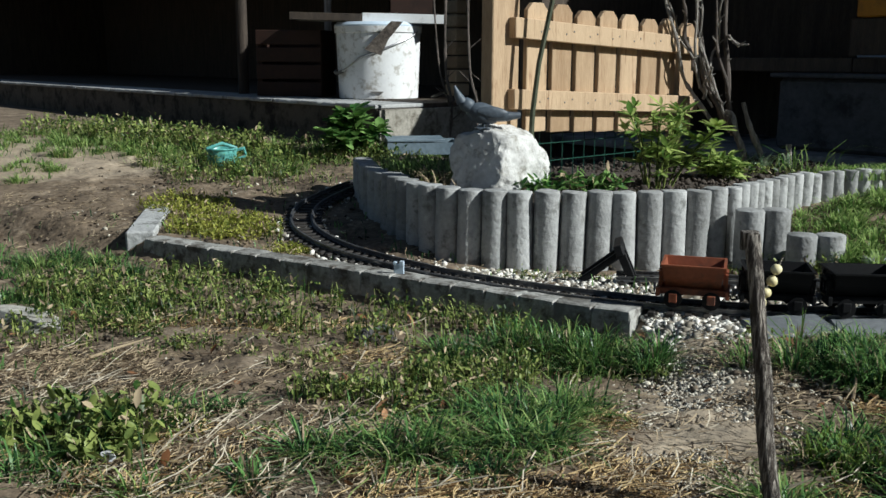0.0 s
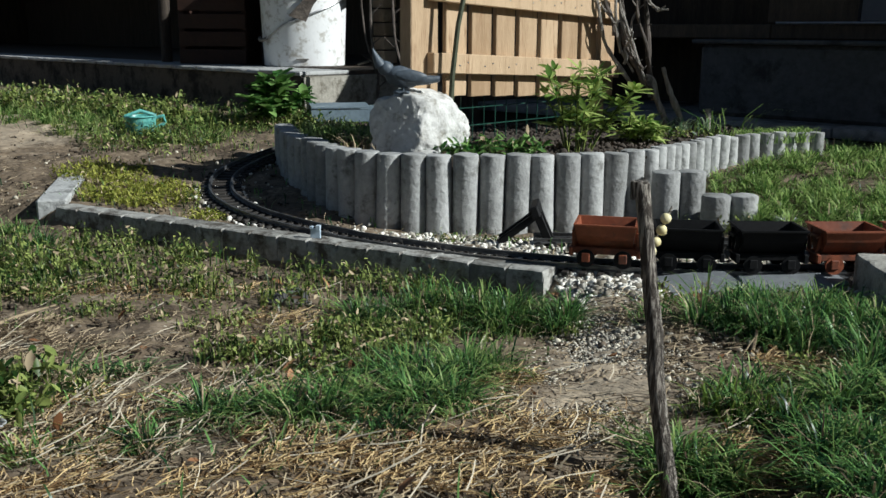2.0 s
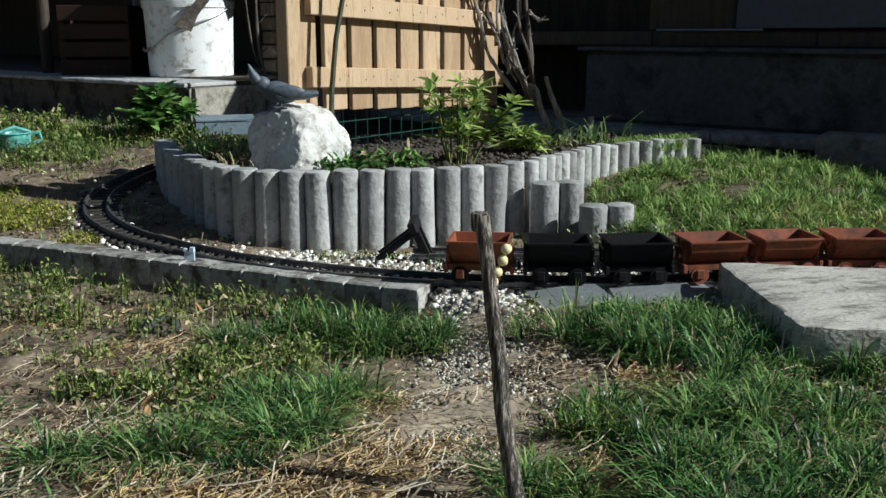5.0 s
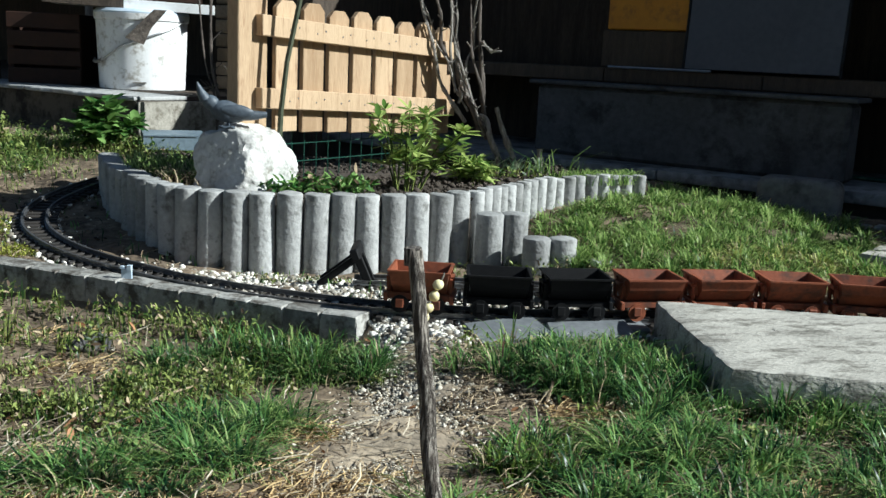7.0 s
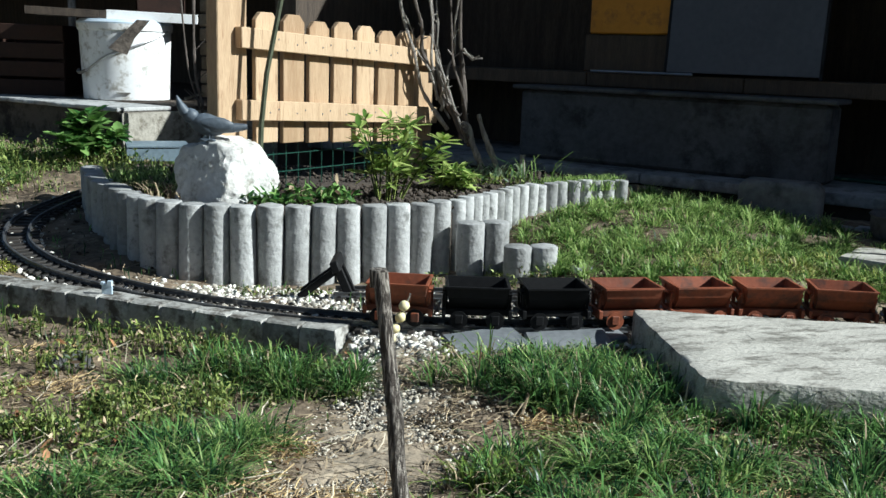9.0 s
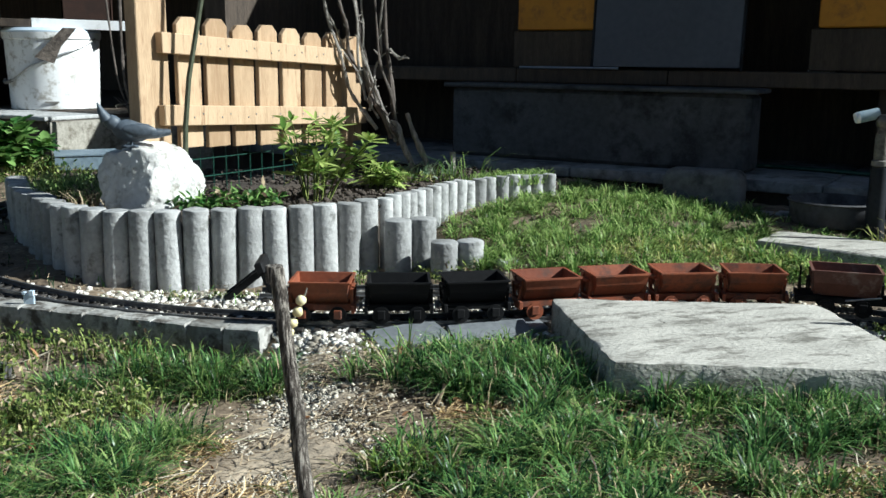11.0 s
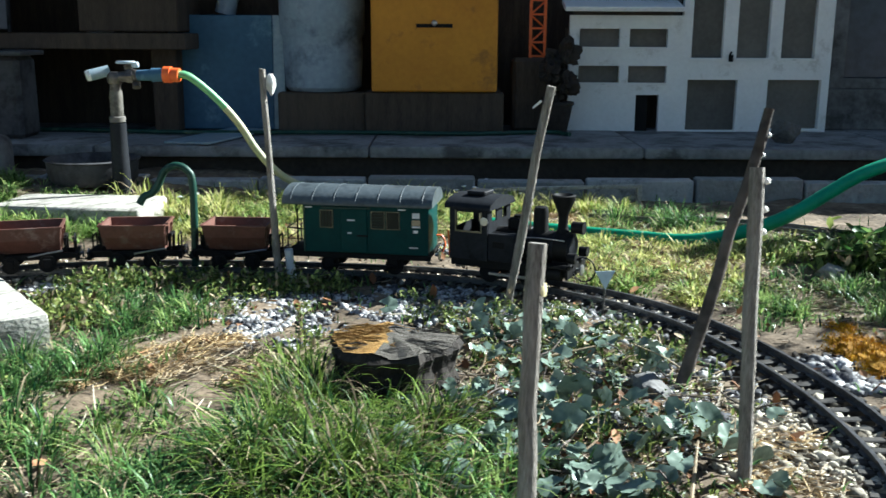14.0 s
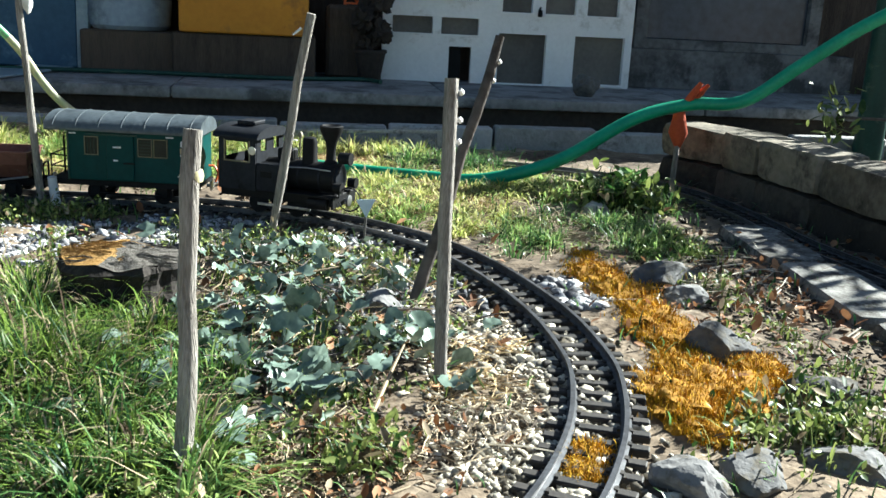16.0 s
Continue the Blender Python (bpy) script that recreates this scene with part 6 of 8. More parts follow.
    for x in (-0.005, 0.028, 0.066):
        part("boiler_band", cylinder((x, 0, 0.062), (x + 0.003, 0, 0.062), 0.0252, sides=24), GREY_PAINT, boiler)
    part("saddle", box(0.066, 0.094, -0.016, 0.016, 0.036, 0.050, 0.001), BLACK, c, smooth=0)
    part("chimney", moved(lathe([(0.013, 0.0), (0.0085, 0.006), (0.0075, 0.022), (0.009, 0.034), (0.0185, 0.054), (0.0195, 0.061), (0.016, 0.0625), (0.009, 0.058), (0.0, 0.050)], 22, False), Matrix.Translation((0.078, 0, 0.085))), BLACK, c, "black flared chimney")
    part("steam_dome", moved(lathe([(0.0145, 0.0), (0.0125, 0.006), (0.0122, 0.034), (0.0105, 0.041), (0.0, 0.0435)], 20), Matrix.Translation((0.040, 0, 0.083))), BLACK, c, "black steam dome")
    part("sand_box", join(box(-0.014, 0.014, -0.012, 0.012, 0.084, 0.104, 0.003), cylinder((0.0, 0, 0.104), (0.0, 0, 0.108), 0.007, sides=12)), BLACK, c, smooth=0)
    part("bell_post", join(cylinder((0.020, 0.004, 0.084), (0.020, 0.004, 0.126), 0.0015, sides=8), moved(lathe([(0.005, 0.0), (0.004, 0.005), (0.001, 0.008)], 12), Matrix.Translation((0.020, 0.004, 0.124)))), BRASS, c, "small brass whistle")
    part("front_lamp", join(cylinder((0.094, 0, 0.096), (0.112, 0, 0.096), 0.0095, sides=16), cylinder((0.112, 0, 0.096), (0.114, 0, 0.096), 0.0105, sides=16)), BLACK, c, "black front lamp")
    part("buffer_beam", box(0.100, 0.1035, -0.044, 0.044, 0.020, 0.040, 0.001), BLACK, c, smooth=0)
    part("buffer", join(cylinder((0.1035, 0, 0.028), (0.112, 0, 0.028), 0.003, sides=8), moved(lathe([(0.009, 0.0), (0.0095, 0.002), (0.006, 0.0035)], 14), pose(0.111, 0, 0.028, 0, 90, 0))), STEEL, c, "worn steel buffer")
    part("front_hose", tube([(0.124 + 0.019 * math.cos(a), -0.026, 0.036 + 0.019 * math.sin(a)) for a in np.linspace(math.pi, -0.9 * math.pi, 22)], 0.0013, 6), BLACK, c, "thin black hose loop")
    for k in (-1, 1):
        part("porthole", moved(lathe([(0.0052, 0.0), (0.0068, 0.0006), (0.0068, 0.0016), (0.0052, 0.0018)], 16), pose(-0.040, k * 0.0466, 0.101, 90 if k < 0 else -90)), STEEL, c, "round porthole ring")
    part("ladder_rail", tube([(-0.104, -0.042, 0.035), (-0.107, -0.042, 0.080)], 0.0015, 6), ORANGE, c)
    for x in (-0.036, 0.034):
        wheelset(c, x, 0.0155, BLACK, STEEL)


S0 = nearest_length(1.70, 0.475)
build_loco(S0 - 0.148)
build_coach(S0 - 0.400)
s = S0 - 0.400 - 0.212
for i in range(3):
    build_hopper(s, BROWN_RED, BLACK, BLACK, "brown red model tipper wagon on a black frame with brake platform", 0.145, 0.104)
    s -= 0.168
s += 0.024
for i in range(4):
    build_hopper(s, RUST, RUST, RUST, "rust red model tipper wagon with rust red wheels", 0.100, 0.090, height=0.034)
    s -= 0.117
for i in range(2):
    build_hopper(s, BLACK, BLACK, BLACK, "black model tipper wagon on a black frame", 0.100, 0.094, height=0.034)
    s -= 0.118
build_hopper(s, RUST, RUST, BLACK, "last rust red model tipper wagon of the train", 0.100, 0.090, height=0.034)


# ---- plants and loose ground cover ----
gen = np.random.default_rng(11)


def off_things(x, y, clear=0.055):
    """True where loose growth may stand: off the track, kerb, slab, rock bed and ledge."""
    ok = to_track(x, y) > clear
    for p in SIDING[::3]:
        ok &= np.hypot(x - p.x, y - p.y) > clear
    k = (x - K0.x) * KD.x + (y - K0.y) * KD.y
    q = (x - K0.x) * KN.x + (y - K0.y) * KN.y
    ok &= ~((k > -0.01) & (k < (K1 - K0).length + 0.01) & (q > -0.012) & (q < 0.06))
    ok &= ~in_polygon(x, y, [(0.668, 0.985), (1.040, 0.852), (1.098, 1.175), (0.712, 1.305)])
    hx = (x - HOUSE_O.x) * HOUSE_U.x + (y - HOUSE_O.y) * HOUSE_U.y
    hy = (x - HOUSE_O.x) * HOUSE_V.x + (y - HOUSE_O.y) * HOUSE_V.y
    ok &= hy < -0.61
    tx = (x + 0.2) * HOUSE_U.x + (y - 3.1) * HOUSE_U.y
    ty = (x + 0.2) * HOUSE_V.x + (y - 3.1) * HOUSE_V.y
    ok &= ~((tx < 0.01) & (ty > -0.01))
    px, py = (x - 1.474) * HOUSE_U.x + (y - 1.590) * HOUSE_U.y, (x - 1.474) * HOUSE_V.x + (y - 1.590) * HOUSE_V.y
    ok &= ~((np.abs(px) < 0.155) & (np.abs(py) < 0.085))
    ok &= ~(np.hypot(x - 1.245, y - 0.463) < 0.074)
    ok &= ~in_polygon(x, y, BED_XY)
    return ok


def in_polygon(x, y, poly):
    inside = np.zeros(np.shape(x), bool)
    for (ax, ay), (bx, by) in zip(poly, list(poly[1:]) + [poly[0]]):
        cross = ((ay > y) != (by > y)) & (x < (bx - ax) * (y - ay) / (by - ay + 1e-12) + ax)
        inside ^= cross
    return inside


BED_XY = [(p.x, p.y) for p in bed_outline()]


def wave(x, y, f, seed):
    """Cheap smooth unevenness between about -1 and 1."""
    return (np.sin(x * f + seed) * np.cos(y * f * 1.3 - seed * 2) + np.sin((x + y) * f * 0.7 + seed * 3) * np.cos((x - y) * f * 1.9 + seed)) / 2


def scatter(cx, cy, rx, ry, turn, n, uneven=0.5, clear=0.055, inside=False):
    """Places in an uneven patch, thinner towards its rim."""
    a, r = gen.uniform(0, 2 * np.pi, n), np.sqrt(gen.uniform(0, 1, n))
    u, v = r * np.cos(a) * rx, r * np.sin(a) * ry
    c, s = math.cos(radians(turn)), math.sin(radians(turn))
    x, y = cx + u * c - v * s, cy + u * s + v * c
    keep = gen.uniform(0, 1, n) < 1.05 - r ** 2 + uneven * 0.9 * wave(x, y, 21.0, cx * 5) + uneven * wave(x, y, 43.0, cx * 9) + uneven * 0.5 * wave(x, y, 95.0, cy * 7)
    if not inside:
        keep &= off_things(x, y, clear)
    return x[keep], y[keep]


def blades(x, y, z, height, width, lean, yaw=None):
    """Curved tapering blades, each of a quad pair and a tip."""
    n = len(x)
    h = height * gen.uniform(0.45, 1.25, n)
    w = width * gen.uniform(0.6, 1.3, n)
    yaw = gen.uniform(0, 2 * np.pi, n) if yaw is None else yaw
    bend = lean * gen.uniform(0.15, 1.3, n) * h
    dx, dy = np.cos(yaw), np.sin(yaw)
    sx, sy = -dy * w / 2, dx * w / 2
    rows = []
    for f, k, ww in ((0.0, 0.0, 1.0), (0.5, 0.22, 0.9), (0.85, 0.68, 0.55)):
        rows.append(np.stack([x + dx * bend * k - sx * ww, y + dy * bend * k - sy * ww, z + h * f * (1 - 0.18 * lean * k)], 1))
        rows.append(np.stack([x + dx * bend * k + sx * ww, y + dy * bend * k + sy * ww, z + h * f * (1 - 0.18 * lean * k)], 1))
    rows.append(np.stack([x + dx * bend * 1.1, y + dy * bend * 1.1, z + h * (1 - 0.25 * lean)], 1))
    v = np.stack(rows, 1).reshape(-1, 3)
    o = (np.arange(n) * 7)[:, None]
    f = np.concatenate([o + np.array([[0, 1, 3]]), o + np.array([[0, 3, 2]]), o + np.array([[2, 3, 5]]), o + np.array([[2, 5, 4]]), o + np.array([[4, 5, 6]])])
    return v, f


def leaflets(x, y, z, size, tilt=0.6, stretch=1.6):
    """Small folded leaves: six corners about a midrib."""
    n = len(x)
    s = size * gen.uniform(0.55, 1.3, n)
    yaw, pitch, roll = gen.uniform(0, 2 * np.pi, n), gen.normal(0.15, tilt, n), gen.normal(0, tilt * 0.6, n)
    base = np.array([(0, 0, 0), (0.35, 0.30, 0.06), (0.75, 0.24, 0.05), (1.0, 0, -0.04), (0.75, -0.24, 0.05), (0.35, -0.30, 0.06), (0.5, 0, -0.03)], float)
    base[:, 0] *= stretch
    p = base[None] * s[:, None, None]
    cr, sr = np.cos(roll)[:, None], np.sin(roll)[:, None]
    yy, zz = p[..., 1] * cr - p[..., 2] * sr, p[..., 1] * sr + p[..., 2] * cr
    cp, sp = np.cos(pitch)[:, None], np.sin(pitch)[:, None]
    xx, zz = p[..., 0] * cp - zz * sp, p[..., 0] * sp + zz * cp
    cy, sy = np.cos(yaw)[:, None], np.sin(yaw)[:, None]
    v = np.stack([x[:, None] + xx * cy - yy * sy, y[:, None] + xx * sy + yy * cy, z[:, None] + zz], -1).reshape(-1, 3)
    o = (np.arange(n) * 7)[:, None]
    f = np.concatenate([o + np.array([[a, b, 6]]) for a, b in ((0, 1), (1, 2), (2, 3), (3, 4), (4, 5), (5, 0))])
    return v, f


def many(items):
    vs, fs, o = [], [], 0
    for v, f in items:
        vs.append(v)
        fs.append(f + o)
        o += len(v)
    return np.concatenate(vs), np.concatenate(fs)


def stones(x, y, z, size, flat=0.7):
    """Small angular stones of fourteen corners or fewer."""
    base_v = np.array([(1, 0, 0), (-1, 0, 0), (0, 1, 0), (0, -1, 0), (0, 0, 1), (0, 0, -1), (.6, .6, .6), (-.6, .6, .55), (.6, -.6, .6), (-.6, -.6, .5), (.6, .6, -.6), (-.6, .6, -.6), (.6, -.6, -.6), (-.6, -.6, -.6)], float)
    base_f = []
    for a in ((0, 2), (2, 1), (1, 3), (3, 0)):
        for t, k in ((4, 6), (5, 10)):
            c = {(0, 2): 0, (2, 1): 1, (1, 3): 3, (3, 0): 2}[a] + k
            tri = [(a[0], a[1], c), (a[1], t, c), (t, a[0], c)]
            base_f += tri if t == 4 else [q[::-1] for q in tri]
    base_f = np.array(base_f)
    n = len(x)
    s = size * gen.uniform(0.5, 1.35, n)
    p = base_v[None] * (1 + gen.uniform(-0.3, 0.3, (n, 14, 1)))
    p = p * s[:, None, None] * np.stack([gen.uniform(0.75, 1.3, n), gen.uniform(0.6, 1.0, n), np.full(n, flat)], -1)[:, None]
    yaw, tip = gen.uniform(0, 2 * np.pi, n)[:, None], gen.normal(0, 0.4, n)[:, None]
    xx, zz = p[..., 0] * np.cos(tip) - p[..., 2] * np.sin(tip), p[..., 0] * np.sin(tip) + p[..., 2] * np.cos(tip)
    v = np.stack([x[:, None] + xx * np.cos(yaw) - p[..., 1] * np.sin(yaw), y[:, None] + xx * np.sin(yaw) + p[..., 1] * np.cos(yaw), z[:, None] + zz], -1).reshape(-1, 3)
    f = ((np.arange(n) * 14)[:, None, None] + base_f[None]).reshape(-1, 3)
    return v, f


# tufts of grass: middle x, y, radii, turn, blades, height, lean
TUFTS = [(0.50, 0.745, 0.10, 0.06, 10, 2200, 0.040, 1.0), (0.53, 0.87, 0.09, 0.05, 0, 1500, 0.040, 1.0), (0.297, 0.735, 0.04, 0.035, 0, 700, 0.048, 1.0), (0.44, 0.66, 0.08, 0.05, 0, 1000, 0.040, 1.0), (-0.02, 0.890, 0.13, 0.036, 6, 2300, 0.040, 1.1), (0.09, 1.03, 0.085, 0.05, 20, 2000, 0.044, 1.0), (-0.28, 1.055, 0.05, 0.022, 5, 800, 0.034, 1.2), (-0.43, 1.05, 0.05, 0.03, 0, 250, 0.03, 1.1), (0.575, 0.85, 0.09, 0.04, 0, 900, 0.035, 0.8), (0.79, 0.945, 0.09, 0.03, -20, 900, 0.045, 0.8), (0.22, 1.265, 0.08, 0.04, -20, 1200, 0.045, 0.8), (0.95, 0.12, 0.09, 0.05, -30, 800, 0.045, 0.9), (0.80, 0.42, 0.14, 0.12, 0, 1600, 0.04, 0.9),
         (0.60, 0.84, 0.09, 0.05, 10, 600, 0.040, 0.8), (0.70, 0.74, 0.10, 0.06, 0, 800, 0.043, 0.8), (-0.22, 0.80, 0.10, 0.03, 0, 350, 0.028, 0.9), (0.05, 0.84, 0.12, 0.03, 0, 260, 0.025, 0.9), (-0.35, 0.84, 0.10, 0.05, 0, 500, 0.032, 0.9), (0.14, 1.285, 0.16, 0.055, -12, 2600, 0.050, 0.7), 
         (0.535, 1.13, 0.155, 0.085, -10, 3600, 0.048, 0.7), (0.60, 1.04, 0.13, 0.10, 0, 2600, 0.048, 0.8), (0.78, 0.93, 0.17, 0.045, -20, 2200, 0.045, 0.7), (0.93, 0.80, 0.20, 0.07, -20, 2700, 0.045, 0.8), (0.62, 0.80, 0.15, 0.08, 10, 600, 0.032, 0.8),
         (0.40, 0.86, 0.06, 0.05, 0, 700, 0.040, 0.8), (0.66, 0.66, 0.16, 0.10, 0, 900, 0.035, 0.8), (0.90, 0.62, 0.16, 0.09, 0, 1200, 0.040, 0.8), (1.08, 0.42, 0.09, 0.08, 30, 900, 0.055, 0.9), (1.00, 0.28, 0.13, 0.12, 0, 1100, 0.050, 1.0), (1.12, 0.20, 0.06, 0.06, 0, 500, 0.05, 0.7),
         (0.98, 0.45, 0.12, 0.10, 0, 1100, 0.05, 0.9), (1.20, 0.88, 0.10, 0.09, 0, 1200, 0.035, 0.8), (-0.62, 1.62, 0.16, 0.10, -30, 1500, 0.032, 0.8), (-0.75, 1.85, 0.16, 0.12, 0, 1500, 0.04, 0.8), (-0.45, 0.95, 0.14, 0.10, 0, 700, 0.03, 0.8), (2.20, 0.27, 0.06, 0.08, 0, 900, 0.06, 0.7), (1.98, 0.17, 0.12, 0.06, 40, 1100, 0.035, 0.8), (2.28, 0.72, 0.14, 0.10, -50, 1400, 0.05, 0.8), (1.93, 0.32, 0.14, 0.06, 0, 500, 0.03, 0.9), (1.25, 1.03, 0.08, 0.06, 0, 500, 0.03, 0.9), (1.84, 0.27, 0.10, 0.06, 30, 500, 0.03, 0.9)]
LAWNS = [(1.40, 1.49, 0.17, 0.05, -50, 1500, 0.046, 0.9), (1.05, 1.75, 0.42, 0.22, -15, 9500, 0.036, 0.9), (1.28, 2.10, 0.34, 0.22, -20, 8000, 0.038, 0.9), (1.45, 1.55, 0.26, 0.18, -40, 4500, 0.030, 0.9), (0.88, 2.02, 0.14, 0.08, 25, 1700, 0.03, 0.9), (1.75, 1.42, 0.24, 0.10, -50, 3600, 0.036, 0.9), (2.02, 1.20, 0.30, 0.10, -52, 4600, 0.040, 0.9), (1.95, 1.02, 0.22, 0.12, -50, 2000, 0.024, 0.9), (1.72, 1.12, 0.2, 0.14, -50, 1700, 0.022, 0.9),
         (-1.15, 3.15, 0.9, 0.30, -40, 3600, 0.045, 0.9), (-0.75, 2.95, 0.5, 0.14, -10, 1400, 0.04, 0.9), (-0.55, 2.75, 0.25, 0.20, 0, 1800, 0.04, 0.9), (-1.4, 2.6, 0.4, 0.2, 0, 1400, 0.03, 0.9), (-0.25, 2.95, 0.3, 0.10, 0, 1500, 0.045, 0.9), (2.0, 0.70, 0.22, 0.18, -50, 2200, 0.026, 0.9), (1.88, 0.55, 0.12, 0.16, 0, 1200, 0.024, 0.9), (2.2, 0.5, 0.12, 0.14, -50, 1300, 0.03, 0.9), (1.97, 0.12, 0.14, 0.06, 35, 900, 0.025, 0.9), (0.1, 3.05, 0.3, 0.16, 0, 1800, 0.04, 0.9), (0.65, 3.1, 0.4, 0.25, -30, 1800, 0.035, 0.9)]


dead, yellow = [], []


def tussocks(x, y, least, most, spread):
    """Blade places round tussock middles, with an outward yaw, a height and a lean for each blade."""
    each = gen.integers(least, most, len(x))
    tall = np.repeat(gen.uniform(0.5, 1.25, len(x)), each)
    wide = np.repeat(spread * gen.uniform(0.6, 1.4, len(x)), each)
    own = np.repeat(gen.uniform(0, 1, len(x)), each)
    ox, oy = gen.normal(0, 1, len(tall)), gen.normal(0, 1, len(tall))
    out = np.hypot(ox, oy)
    yaw = np.arctan2(oy, ox) + gen.normal(0, 0.55, len(tall))
    return np.repeat(x, each) + ox * wide, np.repeat(y, each) + oy * wide, yaw, tall * np.clip(1.15 - 0.22 * out, 0.45, 1.2), np.clip(0.35 + 0.55 * out, 0.2, 1.7), own


def grass_patch(rows, name, mat, label, width, dry_share=0.09, yellow_share=0.0):
    out = []
    for cx, cy, rx, ry, turn, n, h, lean in rows:
        bx, by = scatter(cx, cy, rx, ry, turn, max(6, int(n / 32)), 1.0)
        fx, fy = scatter(cx, cy, rx * 1.1, ry * 1.1, turn, int(n / 26), 0.9)
        sets = [tussocks(bx, by, 30, 95, 0.0115), tussocks(fx, fy, 5, 18, 0.010)]
        x, y, yaw, tall, bow, own = (np.concatenate(c) for c in zip(*sets))
        k = off_things(x, y, 0.045)
        x, y, yaw, tall, bow, own = x[k], y[k], yaw[k], tall[k], bow[k], own[k]
        luck = gen.uniform(0, 1, len(x))
        dry = luck < dry_share * (0.4 + 1.2 * own)
        gold = ~dry & (own < yellow_share)
        for pick, heap, taller in ((dry, dead, 0.9), (gold, yellow, 0.95), (~dry & ~gold, out, 0.95)):
            heap.append(blades(x[pick], y[pick], land(x[pick], y[pick]) - 0.003, h * tall[pick] * taller, width, lean * bow[pick] * 1.4, yaw[pick]))
    raw_mesh(name, *many(out), mat, label, "grass")


TALL = [(1.175, 0.40, 0.045, 0.035, 30, 700, 0.052, 1.0), (0.98, 0.16, 0.08, 0.06, -20, 1200, 0.045, 0.8), (1.05, 0.36, 0.10, 0.10, 30, 2600, 0.062, 0.9), (0.98, 0.26, 0.12, 0.10, 0, 1300, 0.054, 1.0), (1.12, 0.45, 0.06, 0.06, 0, 900, 0.062, 0.7), (1.17, 0.36, 0.05, 0.04, -30, 500, 0.05, 0.8), (1.15, 0.54, 0.04, 0.04, 0, 350, 0.05, 0.8), (0.16, 1.30, 0.14, 0.04, -12, 900, 0.05, 0.7), (0.40, 0.86, 0.06, 0.05, 0, 500, 0.042, 0.8)]
grass_patch(TALL, "tall_grass", TALL_GRASS, "tall yellow green grass with withered heads", 0.0021, 0.22)
grass_patch(TUFTS, "grass_tufts", GRASS, "dark green tufts of rough garden grass", 0.0021, 0.10, 0.26)
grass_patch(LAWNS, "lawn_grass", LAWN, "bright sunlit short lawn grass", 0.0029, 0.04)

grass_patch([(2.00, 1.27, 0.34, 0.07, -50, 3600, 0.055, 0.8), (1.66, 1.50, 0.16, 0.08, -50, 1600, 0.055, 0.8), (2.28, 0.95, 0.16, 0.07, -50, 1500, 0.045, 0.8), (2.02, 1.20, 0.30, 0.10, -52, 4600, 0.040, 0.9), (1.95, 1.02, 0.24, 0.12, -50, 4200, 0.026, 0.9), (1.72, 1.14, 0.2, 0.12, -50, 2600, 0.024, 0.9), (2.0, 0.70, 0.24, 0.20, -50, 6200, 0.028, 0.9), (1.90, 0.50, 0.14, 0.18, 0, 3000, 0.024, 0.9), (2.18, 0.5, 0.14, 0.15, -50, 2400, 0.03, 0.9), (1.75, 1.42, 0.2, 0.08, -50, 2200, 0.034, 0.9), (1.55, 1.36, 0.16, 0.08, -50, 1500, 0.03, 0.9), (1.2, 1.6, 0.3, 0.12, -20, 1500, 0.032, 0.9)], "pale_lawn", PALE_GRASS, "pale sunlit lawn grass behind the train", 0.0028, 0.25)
raw_mesh("yellow_green_tufts", *many(yellow), LAWN, "yellow green tussocks among the grass", "grass")
raw_mesh("withered_blades", *many(dead), STRAW, "withered blades among the grass", "grass")

# thin grass and straw everywhere on the soil
x, y = gen.uniform(-1.3, 2.6, 26000), gen.uniform(-0.45, 3.3, 26000)
k = off_things(x, y) & (gen.uniform(0, 1, len(x)) < 0.35 + 0.6 * wave(x, y, 17.0, 2.0)) & ~((np.abs(x - 0.37) < 0.11) & (y < 1.35)) & ~((x < -0.55) & (y > 2.2) & (y < 2.75)) & (((x + 0.28) / 0.20) ** 2 + ((y - 1.22) / 0.085) ** 2 > 1) & (((x - 0.24) / 0.14) ** 2 + ((y - 0.88) / 0.16) ** 2 > 1)
raw_mesh("sparse_grass", *blades(x[k], y[k], land(x[k], y[k]) - 0.002, 0.026, 0.0022, 0.9), GRASS, "thin scattered blades of grass on the soil", "grass")


def litter(x, y, length, width):
    """Straws lying about, some propped."""
    n = len(x)
    L, yaw, up = length * gen.uniform(0.3, 1.4, n), gen.uniform(0, 2 * np.pi, n), np.abs(gen.normal(0, 0.16, n))
    w = width * gen.uniform(0.6, 1.3, n)
    z = land(x, y) + 0.002 + gen.uniform(0, 0.006, n)
    dx, dy = np.cos(yaw), np.sin(yaw)
    sx, sy = -dy * w / 2, dx * w / 2
    bow = gen.normal(0, 0.09, n) * L
    rows = []
    for f in (0.0, 0.5, 1.0):
        b = bow * 4 * f * (1 - f)
        px, py, pz = x + dx * L * f - dy * b, y + dy * L * f + dx * b, z + L * f * up
        rows += [np.stack([px - sx, py - sy, pz], 1), np.stack([px + sx, py + sy, pz + 0.0006], 1)]
    v = np.stack(rows, 1).reshape(-1, 3)
    o = (np.arange(n) * 6)[:, None]
    return v, np.concatenate([o + np.array([[0, 1, 3, 2]]), o + np.array([[2, 3, 5, 4]])])


